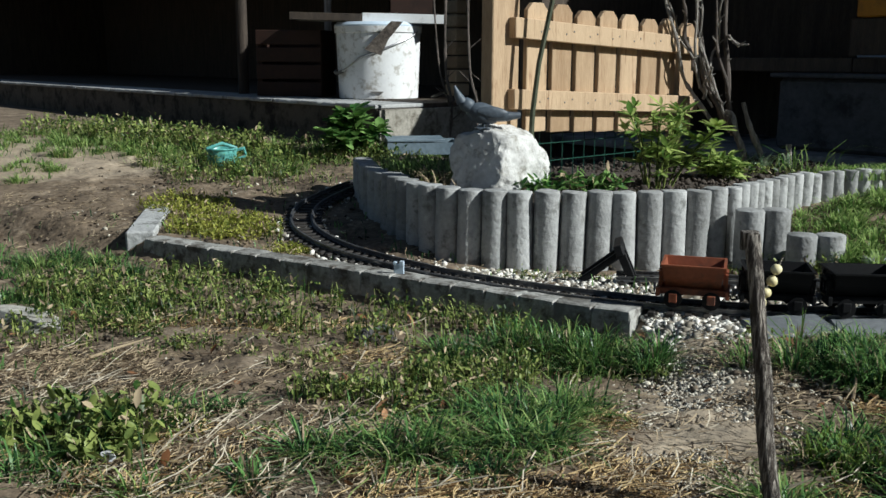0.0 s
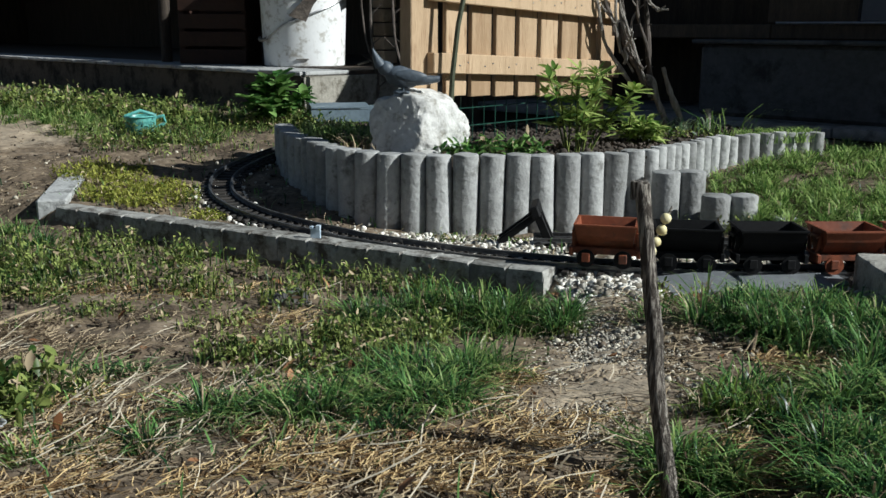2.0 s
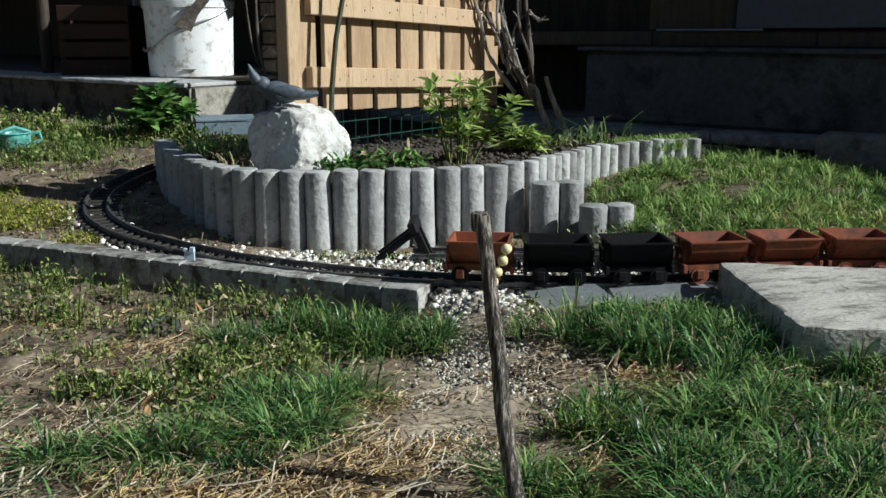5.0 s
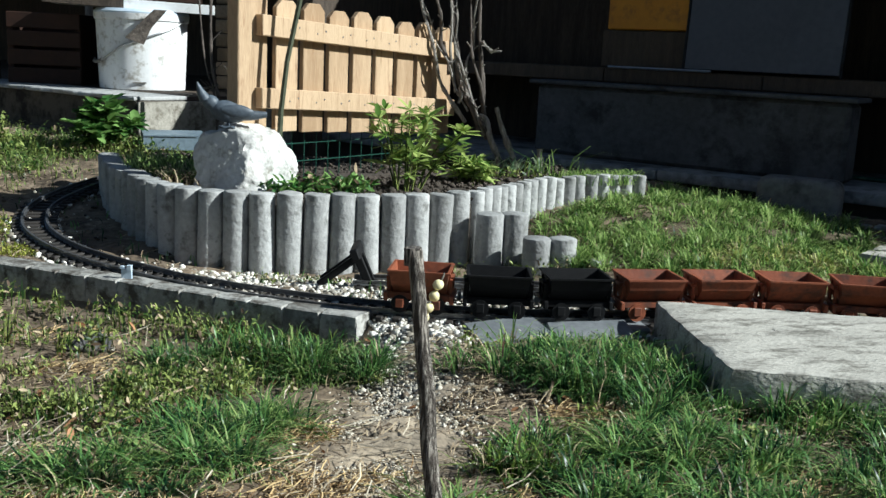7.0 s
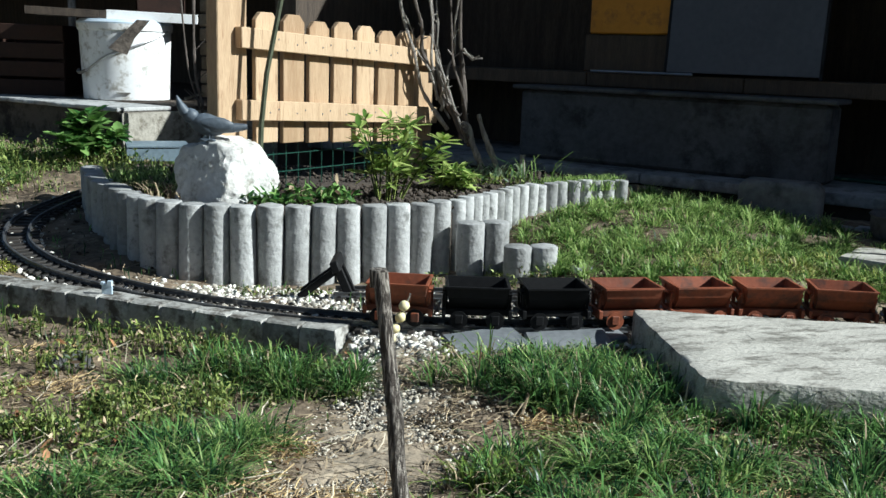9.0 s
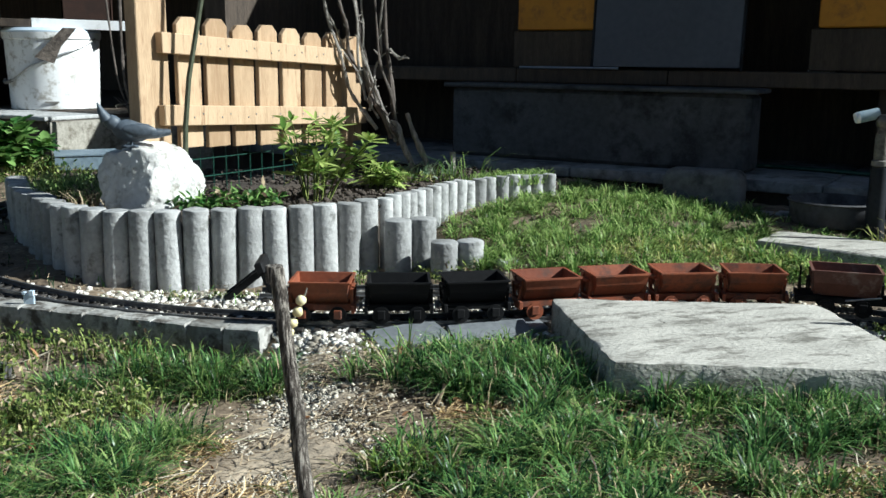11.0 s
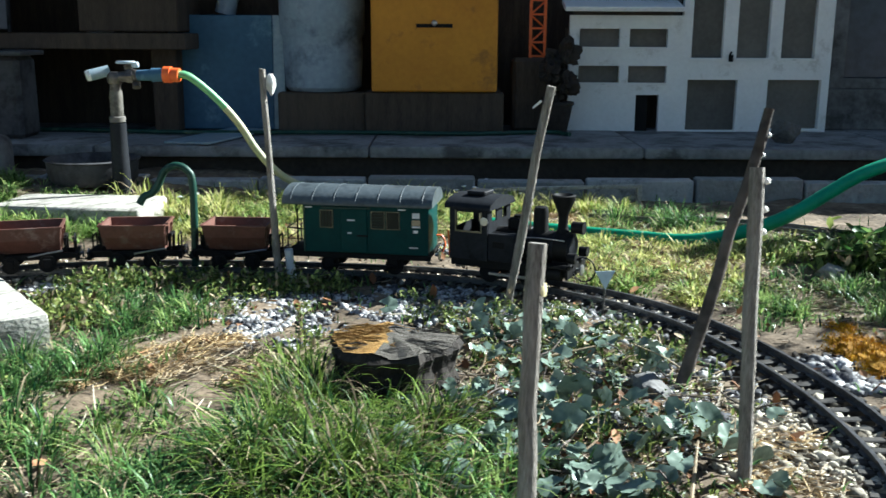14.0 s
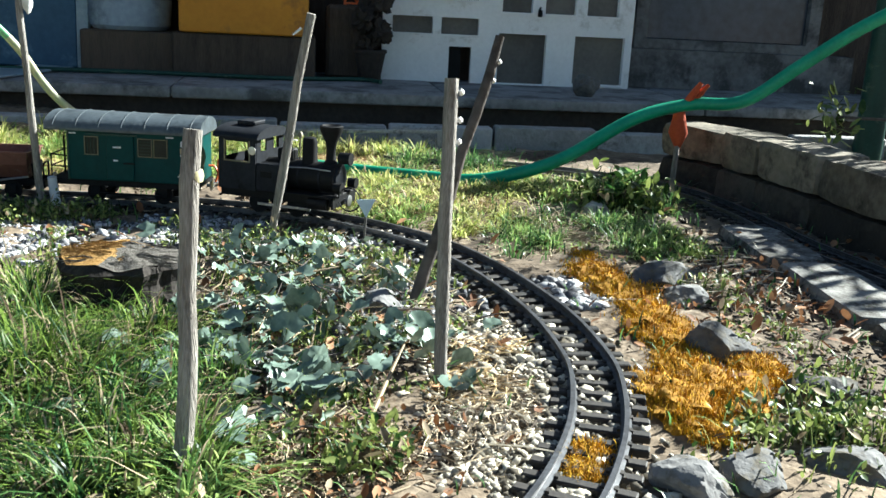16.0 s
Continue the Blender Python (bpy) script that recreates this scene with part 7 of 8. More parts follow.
parts_l = []
for cx, cy, rx, ry, turn, n in ((-0.50, 1.20, 0.22, 0.16, 0, 3400), (-0.35, 1.04, 0.20, 0.07, 0, 1500), (-0.18, 0.88, 0.30, 0.13, 0, 2600), (0.12, 0.84, 0.25, 0.09, 0, 800), (-0.25, 1.25, 0.25, 0.12, 0, 900), (1.11, 0.70, 0.13, 0.07, -30, 2600), (0.60, 0.92, 0.25, 0.15, 0, 900), (0.35, 1.0, 0.25, 0.2, 0, 700), (2.02, 0.92, 0.24, 0.10, -55, 3400), (1.70, 1.12, 0.2, 0.10, -55, 2600), (2.15, 0.78, 0.14, 0.08, -55, 1500), (1.15, 0.15, 0.14, 0.08, 0, 1300), (1.06, 0.05, 0.12, 0.07, -40, 1600), (0.92, 0.18, 0.10, 0.08, 0, 700), (0.37, 1.15, 0.07, 0.2, 0, 700), (1.25, -0.02, 0.12, 0.06, 20, 900), (1.15, 1.68, 0.2, 0.08, 0, 700), (1.9, 0.25, 0.2, 0.08, 40, 900), (1.95, 0.50, 0.18, 0.16, 0, 1300), (1.36, 0.22, 0.16, 0.12, 0, 700), (1.45, 0.42, 0.15, 0.12, 0, 600), (0.10, 1.32, 0.05, 0.04, 0, 500), (1.20, 0.50, 0.10, 0.08, 0, 500), (-0.9, 2.2, 0.4, 0.25, 0, 900), (0.10, 0.72, 0.45, 0.12, 0, 3000), (0.50, 0.72, 0.25, 0.12, 0, 1300), (0.25, 0.60, 0.3, 0.1, 0, 900), (0.85, 0.5, 0.2, 0.15, 0, 800)):
    x, y = scatter(cx, cy, rx, ry, turn, int(n * 2.6), 0.7)
    hole = wave(x, y, 15.0, 3.0) + 0.5 * wave(x, y, 37.0, 5.0) > -0.34
    x, y = x[hole], y[hole]
    parts_l.append(litter(x, y, 0.016, 0.0009))
x, y = gen.uniform(-1.0, 2.4, 30000), gen.uniform(-0.4, 2.9, 30000)
k = off_things(x, y) & (gen.uniform(0, 1, len(x)) < 0.5 + 0.4 * wave(x, y, 23.0, 5.0))
parts_l.append(litter(x[k], y[k], 0.020, 0.0010))
gold = []
for cx, cy, rx, ry, n in ((0.10, 0.74, 0.45, 0.13, 5200), (-0.15, 0.88, 0.34, 0.12, 1500), (0.14, 1.00, 0.07, 0.06, 700), (0.55, 0.86, 0.10, 0.06, 700), (0.50, 0.98, 0.06, 0.05, 350), (0.10, 1.325, 0.035, 0.03, 700), (1.11, 0.72, 0.12, 0.06, 2200), (1.15, 0.60, 0.05, 0.04, 300), (2.05, 0.95, 0.26, 0.14, 5200), (1.98, 0.60, 0.20, 0.18, 5200), (1.72, 1.16, 0.20, 0.12, 3000), (2.10, 0.62, 0.14, 0.12, 1600), (1.33, 0.05, 0.11, 0.07, 700), (1.13, 0.40, 0.06, 0.05, 300), (0.80, 0.68, 0.12, 0.06, 500), (0.58, 0.74, 0.10, 0.06, 500), (-0.30, 1.45, 0.25, 0.06, 500), (-0.05, 1.30, 0.15, 0.06, 400)):
    x, y = scatter(cx, cy, rx, ry, -50 if cx > 1.6 else 0, int(n * 3.6), 0.8)
    hole = wave(x, y, 13.0, 7.0) + 0.5 * wave(x, y, 41.0, 2.0) > -0.36
    x, y = x[hole], y[hole]
    gold.append(litter(x, y, 0.017, 0.0008))
raw_mesh("golden_straw", *many(gold), GOLD_STRAW, "golden dead grass thatch on the soil", "straw")
x, y = gen.uniform(-0.75, 1.25, 1500), gen.uniform(0.35, 1.5, 1500)
k = off_things(x, y, 0.08) & (gen.uniform(0, 1, len(x)) < 0.6 + 0.5 * wave(x, y, 14.0, 1.0))
long_stalks = [litter(x[k], y[k], 0.055, 0.0015)]
for cx, cy, rx, ry, n in ((-0.22, 0.95, 0.16, 0.07, 420), (-0.20, 0.82, 0.20, 0.08, 520), (-0.47, 1.14, 0.10, 0.10, 260), (0.05, 0.76, 0.25, 0.09, 420), (0.28, 0.86, 0.10, 0.12, 120), (-0.03, 1.26, 0.10, 0.05, 90)):
    x, y = scatter(cx, cy, rx, ry, 0, n, 0.5)
    long_stalks.append(litter(x, y, 0.040, 0.0010))
x, y = np.r_[gen.normal(1.33, 0.14, 260), gen.normal(1.82, 0.10, 160)], np.r_[gen.normal(0.25, 0.16, 260), gen.normal(-0.03, 0.09, 160)]
k = off_things(x, y, 0.08)
long_stalks.append(litter(x[k], y[k], 0.05, 0.0015))
raw_mesh("bleached_stalks", *many(long_stalks), BLEACHED, "long bleached dead stalks strewn over the grass", "straw")
raw_mesh("dry_straw", *many(parts_l), STRAW, "loose dry straw and dead grass on the soil", "straw")

# leafy weeds: middle, radii, leaves, height, leaf size
WEEDS = [(-0.33, 1.675, 0.24, 0.035, -33, 1500, 0.05, 0.010), (0.03, 1.455, 0.22, 0.035, -33, 1400, 0.05, 0.010), (1.10, 0.035, 0.06, 0.05, 0, 420, 0.035, 0.013), (0.98, 0.08, 0.08, 0.05, 0, 420, 0.03, 0.012), (1.42, -0.235, 0.10, 0.05, -30, 500, 0.04, 0.013),
         (-0.40, 1.56, 0.24, 0.08, -30, 1500, 0.055, 0.012), (-0.12, 1.39, 0.18, 0.035, -28, 900, 0.055, 0.011), (-0.06, 1.13, 0.13, 0.065, -8, 2600, 0.042, 0.009), (0.03, 1.20, 0.10, 0.05, -10, 900, 0.045, 0.009), (-0.37, 0.92, 0.10, 0.075, 0, 1300, 0.050, 0.015), (-0.60, 1.62, 0.16, 0.08, -25, 1800, 0.05, 0.010), (-0.56, 1.45, 0.12, 0.06, 0, 900, 0.045, 0.010), (-0.62, 1.70, 0.18, 0.12, -20, 1300, 0.05, 0.011), (1.27, 1.07, 0.13, 0.06, -35, 1700, 0.035, 0.011), (1.40, 0.90, 0.13, 0.05, -45, 1600, 0.035, 0.011), (1.12, 0.98, 0.07, 0.12, 0, 1300, 0.04, 0.011), (1.48, 0.45, 0.14, 0.14, 0, 650, 0.03, 0.009), (1.30, 0.20, 0.16, 0.12, 0, 450, 0.03, 0.010), (1.25, 0.60, 0.06, 0.06, 0, 500, 0.04, 0.011), (1.38, 0.78, 0.12, 0.08, -45, 260, 0.025, 0.010), (1.50, 0.64, 0.10, 0.10, 0, 240, 0.025, 0.010), (1.40, -0.27, 0.14, 0.06, -20, 700, 0.04, 0.011), (1.78, -0.08, 0.12, 0.06, 40, 230, 0.035, 0.012), (1.97, 0.08, 0.12, 0.05, 38, 420, 0.03, 0.011),
         (-0.55, 2.60, 0.30, 0.18, -30, 2200, 0.05, 0.013), (-1.0, 3.25, 0.8, 0.20, -42, 7000, 0.075, 0.015), (-0.62, 2.98, 0.35, 0.12, -20, 2600, 0.06, 0.014), (-0.20, 2.80, 0.18, 0.12, 0, 1500, 0.06, 0.014), (-0.32, 1.98, 0.05, 0.05, 0, 300, 0.04, 0.010), (0.20, 1.70, 0.14, 0.03, -12, 400, 0.025, 0.009), (0.62, 1.74, 0.14, 0.05, -5, 700, 0.03, 0.010), (2.17, 0.27, 0.08, 0.08, 0, 600, 0.07, 0.020), (1.62, 1.42, 0.18, 0.10, -45, 900, 0.035, 0.012), (1.9, 1.32, 0.2, 0.07, -52, 1000, 0.05, 0.013), (0.88, 0.66, 0.2, 0.1, 0, 500, 0.03, 0.009), (1.55, 0.30, 0.1, 0.1, 0, 500, 0.03, 0.011)]


brown = []


def leaf_patch(rows, name, mat, label, category="weeds", clear=0.05, inside=False, base=None, clumps=False):
    out = []
    for cx, cy, rx, ry, turn, n, h, size in rows:
        if clumps:
            px, py = scatter(cx, cy, rx, ry, turn, max(5, int(n / 15)), 1.1, clear, inside)
            each = gen.integers(8, 34, len(px))
            wide = np.repeat(size * gen.uniform(0.7, 1.9, len(px)), each)
            tall = np.repeat(gen.uniform(0.45, 1.15, len(px)), each)
            ox, oy = gen.normal(0, 1, len(wide)), gen.normal(0, 1, len(wide))
            x, y = np.repeat(px, each) + ox * wide, np.repeat(py, each) + oy * wide
            rise = h * tall * np.clip(1.05 - 0.16 * (ox * ox + oy * oy), 0.12, 1.0) * gen.uniform(0.35, 1.0, len(x))
            if not inside:
                k = off_things(x, y, clear)
                x, y, rise = x[k], y[k], rise[k]
        else:
            x, y = scatter(cx, cy, rx, ry, turn, int(n * 1.5), 0.8, clear, inside)
            rise = h * (0.55 + 0.45 * wave(x, y, 60.0, cx)) * gen.uniform(0.1, 1.0, len(x))
        z = (land(x, y) if base is None else np.full(len(x), base)) + rise
        dried = gen.uniform(0, 1, len(x)) < 0.11
        brown.append(leaflets(x[dried], y[dried], z[dried], size * 0.75, 0.9, 1.5))
        x, y, z = x[~dried], y[~dried], z[~dried]
        out.append(leaflets(x, y, z, size * (0.62 if clumps and size < 0.0145 else 0.8), 0.7, 1.35))
        m = gen.uniform(0, 1, len(x)) < (0.30 if clumps else 0.16)
        out.append(blades(x[m], y[m], (land(x[m], y[m]) if base is None else np.full(m.sum(), base)) - 0.003, h * 0.9, 0.0018, 0.5))
    raw_mesh(name, *many(out), mat, label, category)


leaf_patch(WEEDS, "leafy_weeds", WEED, "low leafy green weeds in the soil", clumps=True)
CREEPERS = [(-0.30, 1.36, 0.24, 0.06, -28, 900, 0.024, 0.008), (-0.52, 1.40, 0.20, 0.14, 0, 900, 0.026, 0.008), (0.00, 1.04, 0.16, 0.07, 0, 700, 0.026, 0.0085), (-0.25, 1.00, 0.22, 0.07, 0, 260, 0.020, 0.008), (0.22, 1.20, 0.12, 0.05, 0, 300, 0.022, 0.008), (0.62, 0.94, 0.24, 0.10, 0, 1100, 0.022, 0.008), (0.75, 0.60, 0.28, 0.14, 0, 1600, 0.025, 0.008), (1.38, 0.30, 0.20, 0.20, 0, 2600, 0.022, 0.0075), (1.20, 0.14, 0.12, 0.09, 0, 900, 0.022, 0.0075), (1.52, 0.50, 0.12, 0.14, 0, 1200, 0.024, 0.0075), (1.92, 0.22, 0.20, 0.09, 40, 700, 0.02, 0.008), (1.60, -0.18, 0.13, 0.05, 40, 420, 0.028, 0.010), (1.95, 0.50, 0.22, 0.20, 0, 1800, 0.02, 0.008), (0.55, 1.22, 0.16, 0.05, -10, 700, 0.03, 0.009)]
leaf_patch(CREEPERS, "creeping_weeds", WEED, "fine creeping weeds spread over the soil", clumps=True)
leaf_patch([(-0.47, 2.06, 0.15, 0.11, -30, 3800, 0.03, 0.008), (-0.60, 2.25, 0.12, 0.12, 0, 1800, 0.03, 0.009), (-0.30, 1.86, 0.06, 0.05, -40, 500, 0.02, 0.007)], "sedum_carpet", SEDUM, "yellow green creeping sedum beside the kerb", "sedum")
leaf_patch([(0.26, 1.935, 0.12, 0.035, 0, 330, 0.045, 0.020), (0.16, 1.92, 0.05, 0.02, 0, 70, 0.03, 0.016)], "strawberry_plants", STRAWBERRY, "fresh green strawberry plants at the bed edge", "plants", 0.0, True, 0.115)
leaf_patch([(0.02, 2.03, 0.08, 0.06, 20, 260, 0.03, 0.010), (-0.06, 2.2, 0.08, 0.12, 0, 420, 0.04, 0.010), (0.75, 2.25, 0.12, 0.06, 0, 260, 0.03, 0.014)], "bed_weeds", WEED, "small green weeds in the raised bed", "weeds", 0.0, True, 0.112)


def bed_grass():
    out = []
    for cx, cy, rx, ry, turn, n, h, lean in ((-0.06, 2.22, 0.09, 0.16, 10, 1300, 0.05, 0.9), (0.03, 2.02, 0.07, 0.05, 0, 500, 0.05, 0.9), (0.98, 2.24, 0.15, 0.07, 22, 2400, 0.03, 0.9), (0.86, 2.28, 0.10, 0.05, 10, 60, 0.09, 1.3)):
        x, y = scatter(cx, cy, rx, ry, turn, n, 0.5, 0, True)
        out.append(blades(x, y, np.full(len(x), 0.108), h, 0.003, lean))
    raw_mesh("bed_grass", *many(out), LAWN, "grass growing over the edge of the raised bed", "grass")


bed_grass()
x, y = scatter(0.03, 2.02, 0.09, 0.09, 0, 700, 0.4, 0, True)
raw_mesh("bed_straw", *blades(x, y, np.full(len(x), 0.106), 0.05, 0.0024, 1.1), STRAW, "dry grass hanging over the bed edge", "straw")

raw_mesh("dried_leaves", *many(brown), STRAW, "dried brown leaves among the weeds", "leaves")

# gravel
gx, gy = [], []
for px, py in TXY[::2]:
    if px < 1.25:
        n = 50 if px > -0.1 else 16
        a, r = gen.uniform(0, 2 * np.pi, n), (0.10 if px > -0.1 else 0.06) * np.sqrt(gen.uniform(0, 1, n))
        gx.append(px + r * np.cos(a))
        gy.append(py + r * np.sin(a))
gx.append(gen.uniform(-0.02, 0.85, 3000))
gy.append(1.60 - 0.24 * (gx[-1] - 0.2) + gen.normal(0, 0.06, 3000))
for cx, cy, rx, ry, turn, n in ((0.14, 1.715, 0.17, 0.055, -8, 1700), (0.36, 1.665, 0.14, 0.06, -14, 1300), (0.30, 1.36, 0.09, 0.05, -20, 800), (0.50, 1.47, 0.22, 0.04, -16, 900)):
    x, y = scatter(cx, cy, rx, ry, turn, n, 0.3, 0.0)
    gx.append(x)
    gy.append(y)
x, y = scatter(0.37, 1.31, 0.095, 0.065, 0, 900, 0.6, 0.0)
gx.append(x)
gy.append(y)
x, y = scatter(1.33, 0.02, 0.22, 0.10, 35, 4600, 0.4, 0.0)
gx.append(x)
gy.append(y)
x, y = scatter(1.20, -0.06, 0.12, 0.09, 10, 900, 0.4, 0.0)
gx.append(x)
gy.append(y)
for px, py in TXY:
    if px > 1.1:
        a, r = gen.uniform(0, 2 * np.pi, 19), 0.040 * np.sqrt(gen.uniform(0, 1, 19))
        gx.append(px + r * np.cos(a))
        gy.append(py + r * np.sin(a))
gx, gy = np.concatenate(gx), np.concatenate(gy)
k = (in_polygon(gx, gy, BED_XY) == 0) & ~in_polygon(gx, gy, [(0.668, 0.985), (1.040, 0.852), (1.098, 1.175), (0.712, 1.305)])
kk = (gx - K0.x) * KN.x + (gy - K0.y) * KN.y
k &= (kk > 0.055) | (gx > 0.30)
gx, gy = gx[k], gy[k]
far = gx > 1.02 + 0.08 * gen.uniform(-1, 1, len(gx))
for sel, name, mat, label in ((~far, "pale_gravel", GRAVEL, "white limestone gravel along the track"), (far, "tan_gravel", TAN_GRAVEL, "dull beige gravel beside the curving track")):
    x, y = gx[sel], gy[sel]
    raw_mesh(name, *stones(x, y, land(x, y) + 0.0005 + gen.uniform(-0.002, 0.003, len(x)), 0.0042 * (1 + 0.9 * gen.uniform(0, 1, len(x)) ** 3)), mat, label, "gravel")
out = []
for cx, cy, rx, ry, turn, n, size in ((1.36, 0.80, 0.15, 0.10, -45, 1900, 0.0062), (1.52, 0.66, 0.12, 0.12, -60, 1700, 0.0060), (1.28, 0.72, 0.10, 0.08, -45, 800, 0.006), (1.20, 1.14, 0.09, 0.03, -30, 350, 0.007), (1.30, 0.24, 0.15, 0.14, 0, 1100, 0.006), (1.58, 0.42, 0.10, 0.14, 0, 900, 0.007), (1.45, 0.22, 0.14, 0.10, 40, 900, 0.007), (1.62, 0.10, 0.08, 0.08, 45, 500, 0.009), (1.80, 0.90, 0.16, 0.04, -55, 250, 0.006)):
    x, y = scatter(cx, cy, rx, ry, turn, n, 0.7, 0.03)
    gap = wave(x, y, 30.0, 4.0) > -0.3
    x, y = x[gap], y[gap]
    out.append(stones(x, y, land(x, y) + 0.001, size))
raw_mesh("grey_gravel", *many(out), GREY_GRAVEL, "grey white gravel inside the track curve", "gravel")
x, y = np.r_[gen.uniform(-0.9, 2.3, 5200), gen.normal(0.37, 0.07, 900)], np.r_[gen.uniform(-0.4, 2.6, 5200), gen.uniform(0.8, 1.38, 900)]
k = off_things(x, y, 0.04)
raw_mesh("soil_pebbles", *stones(x[k], y[k], land(x[k], y[k]) + 0.001, 0.0034 * (0.6 + 1.1 * gen.uniform(0, 1, k.sum()) ** 4)), TAN_GRAVEL, "scattered pebbles and clods on the soil", "pebbles")
y = gen.uniform(0.80, 1.37, 7000)
x = 0.345 + 0.30 * np.minimum(y - 1.2, 0.0) + gen.normal(0, 0.042, 7000)
k = off_things(x, y, 0.04)
raw_mesh("path_grit", *stones(x[k], y[k], land(x[k], y[k]) + 0.0005, 0.0024, 0.6), DUST, "fine pale grit on the trodden path", "grit")
x, y = gen.uniform(-1.0, 2.4, 21000), gen.uniform(-0.45, 2.7, 21000)
k = off_things(x, y, 0.04) & (gen.uniform(0, 1, len(x)) < 0.5 + 0.5 * wave(x, y, 12.0, 8.0))
raw_mesh("soil_clods", *stones(x[k], y[k], land(x[k], y[k]), 0.0032 * (1 + 2.0 * gen.uniform(0, 1, k.sum()) ** 6), 0.6), CLOD, "small crumbs and clods of dry soil", "soil")
# Dark crumbs also stand for deep shade between the leaves.
x, y = np.r_[gen.normal(1.27, 0.10, 1500), gen.normal(1.12, 0.08, 1000), gen.normal(1.80, 0.13, 1800), gen.normal(1.55, 0.12, 600)], np.r_[gen.normal(0.28, 0.12, 1500), gen.normal(0.08, 0.07, 1000), gen.normal(-0.06, 0.10, 1800), gen.normal(-0.22, 0.06, 600)]
k = off_things(x, y, 0.075)
raw_mesh("leaf_mould", *stones(x[k], y[k], land(x[k], y[k]) + 0.001, 0.0030, 0.4), BED_SOIL, "dark crumbling leaf mould under the creeping plant", "soil")
x, y = gen.uniform(-0.15, 1.0, 3000), gen.uniform(1.85, 2.6, 3000)
k = in_polygon(x, y, BED_XY)
raw_mesh("bed_clods", *stones(x[k], y[k], np.full(k.sum(), 0.115), 0.0040 * (1 + 1.6 * gen.uniform(0, 1, k.sum()) ** 4)), BED_SOIL, "dark clods of earth in the bed", "soil")
x, y = np.r_[gen.uniform(-0.7, 1.9, 420), gen.normal(1.9, 0.2, 220), gen.normal(1.4, 0.12, 130)], np.r_[gen.uniform(-0.2, 1.5, 420), gen.normal(-0.12, 0.12, 220), gen.normal(0.3, 0.14, 130)]
k = off_things(x, y, 0.05)
wx, wy = np.r_[gen.normal(1.11, 0.07, 260), gen.normal(1.80, 0.12, 420), gen.normal(1.30, 0.1, 160)], np.r_[gen.normal(0.03, 0.05, 260), gen.normal(-0.05, 0.10, 420), gen.normal(0.22, 0.1, 160)]
kw = off_things(wx, wy, 0.05)
raw_mesh("leaf_litter", *leaflets(wx[kw], wy[kw], land(wx[kw], wy[kw]) + 0.005, 0.0085, 0.7, 1.3), DEAD_LEAF, "broken red brown leaf litter on the ground", "leaves")
raw_mesh("dead_leaves", *leaflets(x[k], y[k], land(x[k], y[k]) + 0.006, 0.016, 0.5, 1.2), DEAD_LEAF, "curled brown dead leaves on the ground", "leaves")


# amber moss cushions
def build_moss():
    out_v, out_f, o = [], [], 0
    bm = bmesh.new()
    for k, (x, y, rx, ry, h) in enumerate(((1.735, 0.115, 0.045, 0.03, 0.018), (1.675, 0.045, 0.055, 0.035, 0.02), (1.60, -0.02, 0.05, 0.035, 0.018), (1.545, -0.075, 0.05, 0.03, 0.016), (1.40, -0.135, 0.055, 0.035, 0.02), (1.445, -0.165, 0.05, 0.035, 0.018), (1.36, -0.165, 0.04, 0.025, 0.014), (1.53, -0.165, 0.04, 0.02, 0.014), (1.237, -0.118, 0.02, 0.012, 0.012), (1.205, -0.128, 0.014, 0.010, 0.010), (1.80, 0.16, 0.02, 0.015, 0.012), (1.47, -0.115, 0.05, 0.025, 0.014))):
        b = lump(1.0, 4, 0.75, (rx * 1.04, ry * 0.98, h * 0.66), k * 1.9, 2.6)
        moved(b, Matrix.Translation((x, y, 0.0)) @ pose(0, 0, 0, 0, 0, 38))
        me = bpy.data.meshes.new("t")
        b.to_mesh(me)
        b.free()
        bm.from_mesh(me)
        bpy.data.meshes.remove(me)
    moss = solid("amber_moss", bm, MOSS_BED, "cushions of bright amber moss beside the track", "moss", kind="stuff", smooth=60)
    pts = np.array([v.co for v in moss.data.vertices if v.co.z > 0.002])
    pick = pts[gen.integers(0, len(pts), 33000)] + gen.normal(0, 1, (33000, 3)) * np.array([0.006, 0.006, 0.0012])
    raw_mesh("moss_tips", *blades(pick[:, 0], pick[:, 1], pick[:, 2] - 0.0025, 0.0064, 0.0011, 0.6), MOSS, "fine upright tips of amber moss", "moss")


build_moss()


# ---- single plants ----
def round_leaf(seed):
    """A cupped kidney leaf with a scalloped rim, two rings of faces and a notch at the stalk."""
    bm = bmesh.new()
    mid = bm.verts.new((0, 0, -0.10))
    inner, outer = [], []
    for k in range(15):
        a = radians(20 + 320 * k / 14)
        lobe = 1 + 0.10 * math.cos(7 * a + seed) + 0.06 * math.sin(3 * a + 2 * seed)
        lift = 0.16 * math.sin(2 * a + seed) + 0.09 * math.cos(5 * a + seed * 2)
        inner.append(bm.verts.new((0.55 * math.cos(a), 0.55 * math.sin(a), 0.4 * lift)))
        outer.append(bm.verts.new((lobe * math.cos(a), lobe * math.sin(a), lift + 0.04)))
    for k in range(14):
        bm.faces.new((mid, inner[k], inner[k + 1]))
        bm.faces.new((inner[k], outer[k], outer[k + 1], inner[k + 1]))
    me = finish(bm, 60)
    me.materials.append(IVY)
    return me


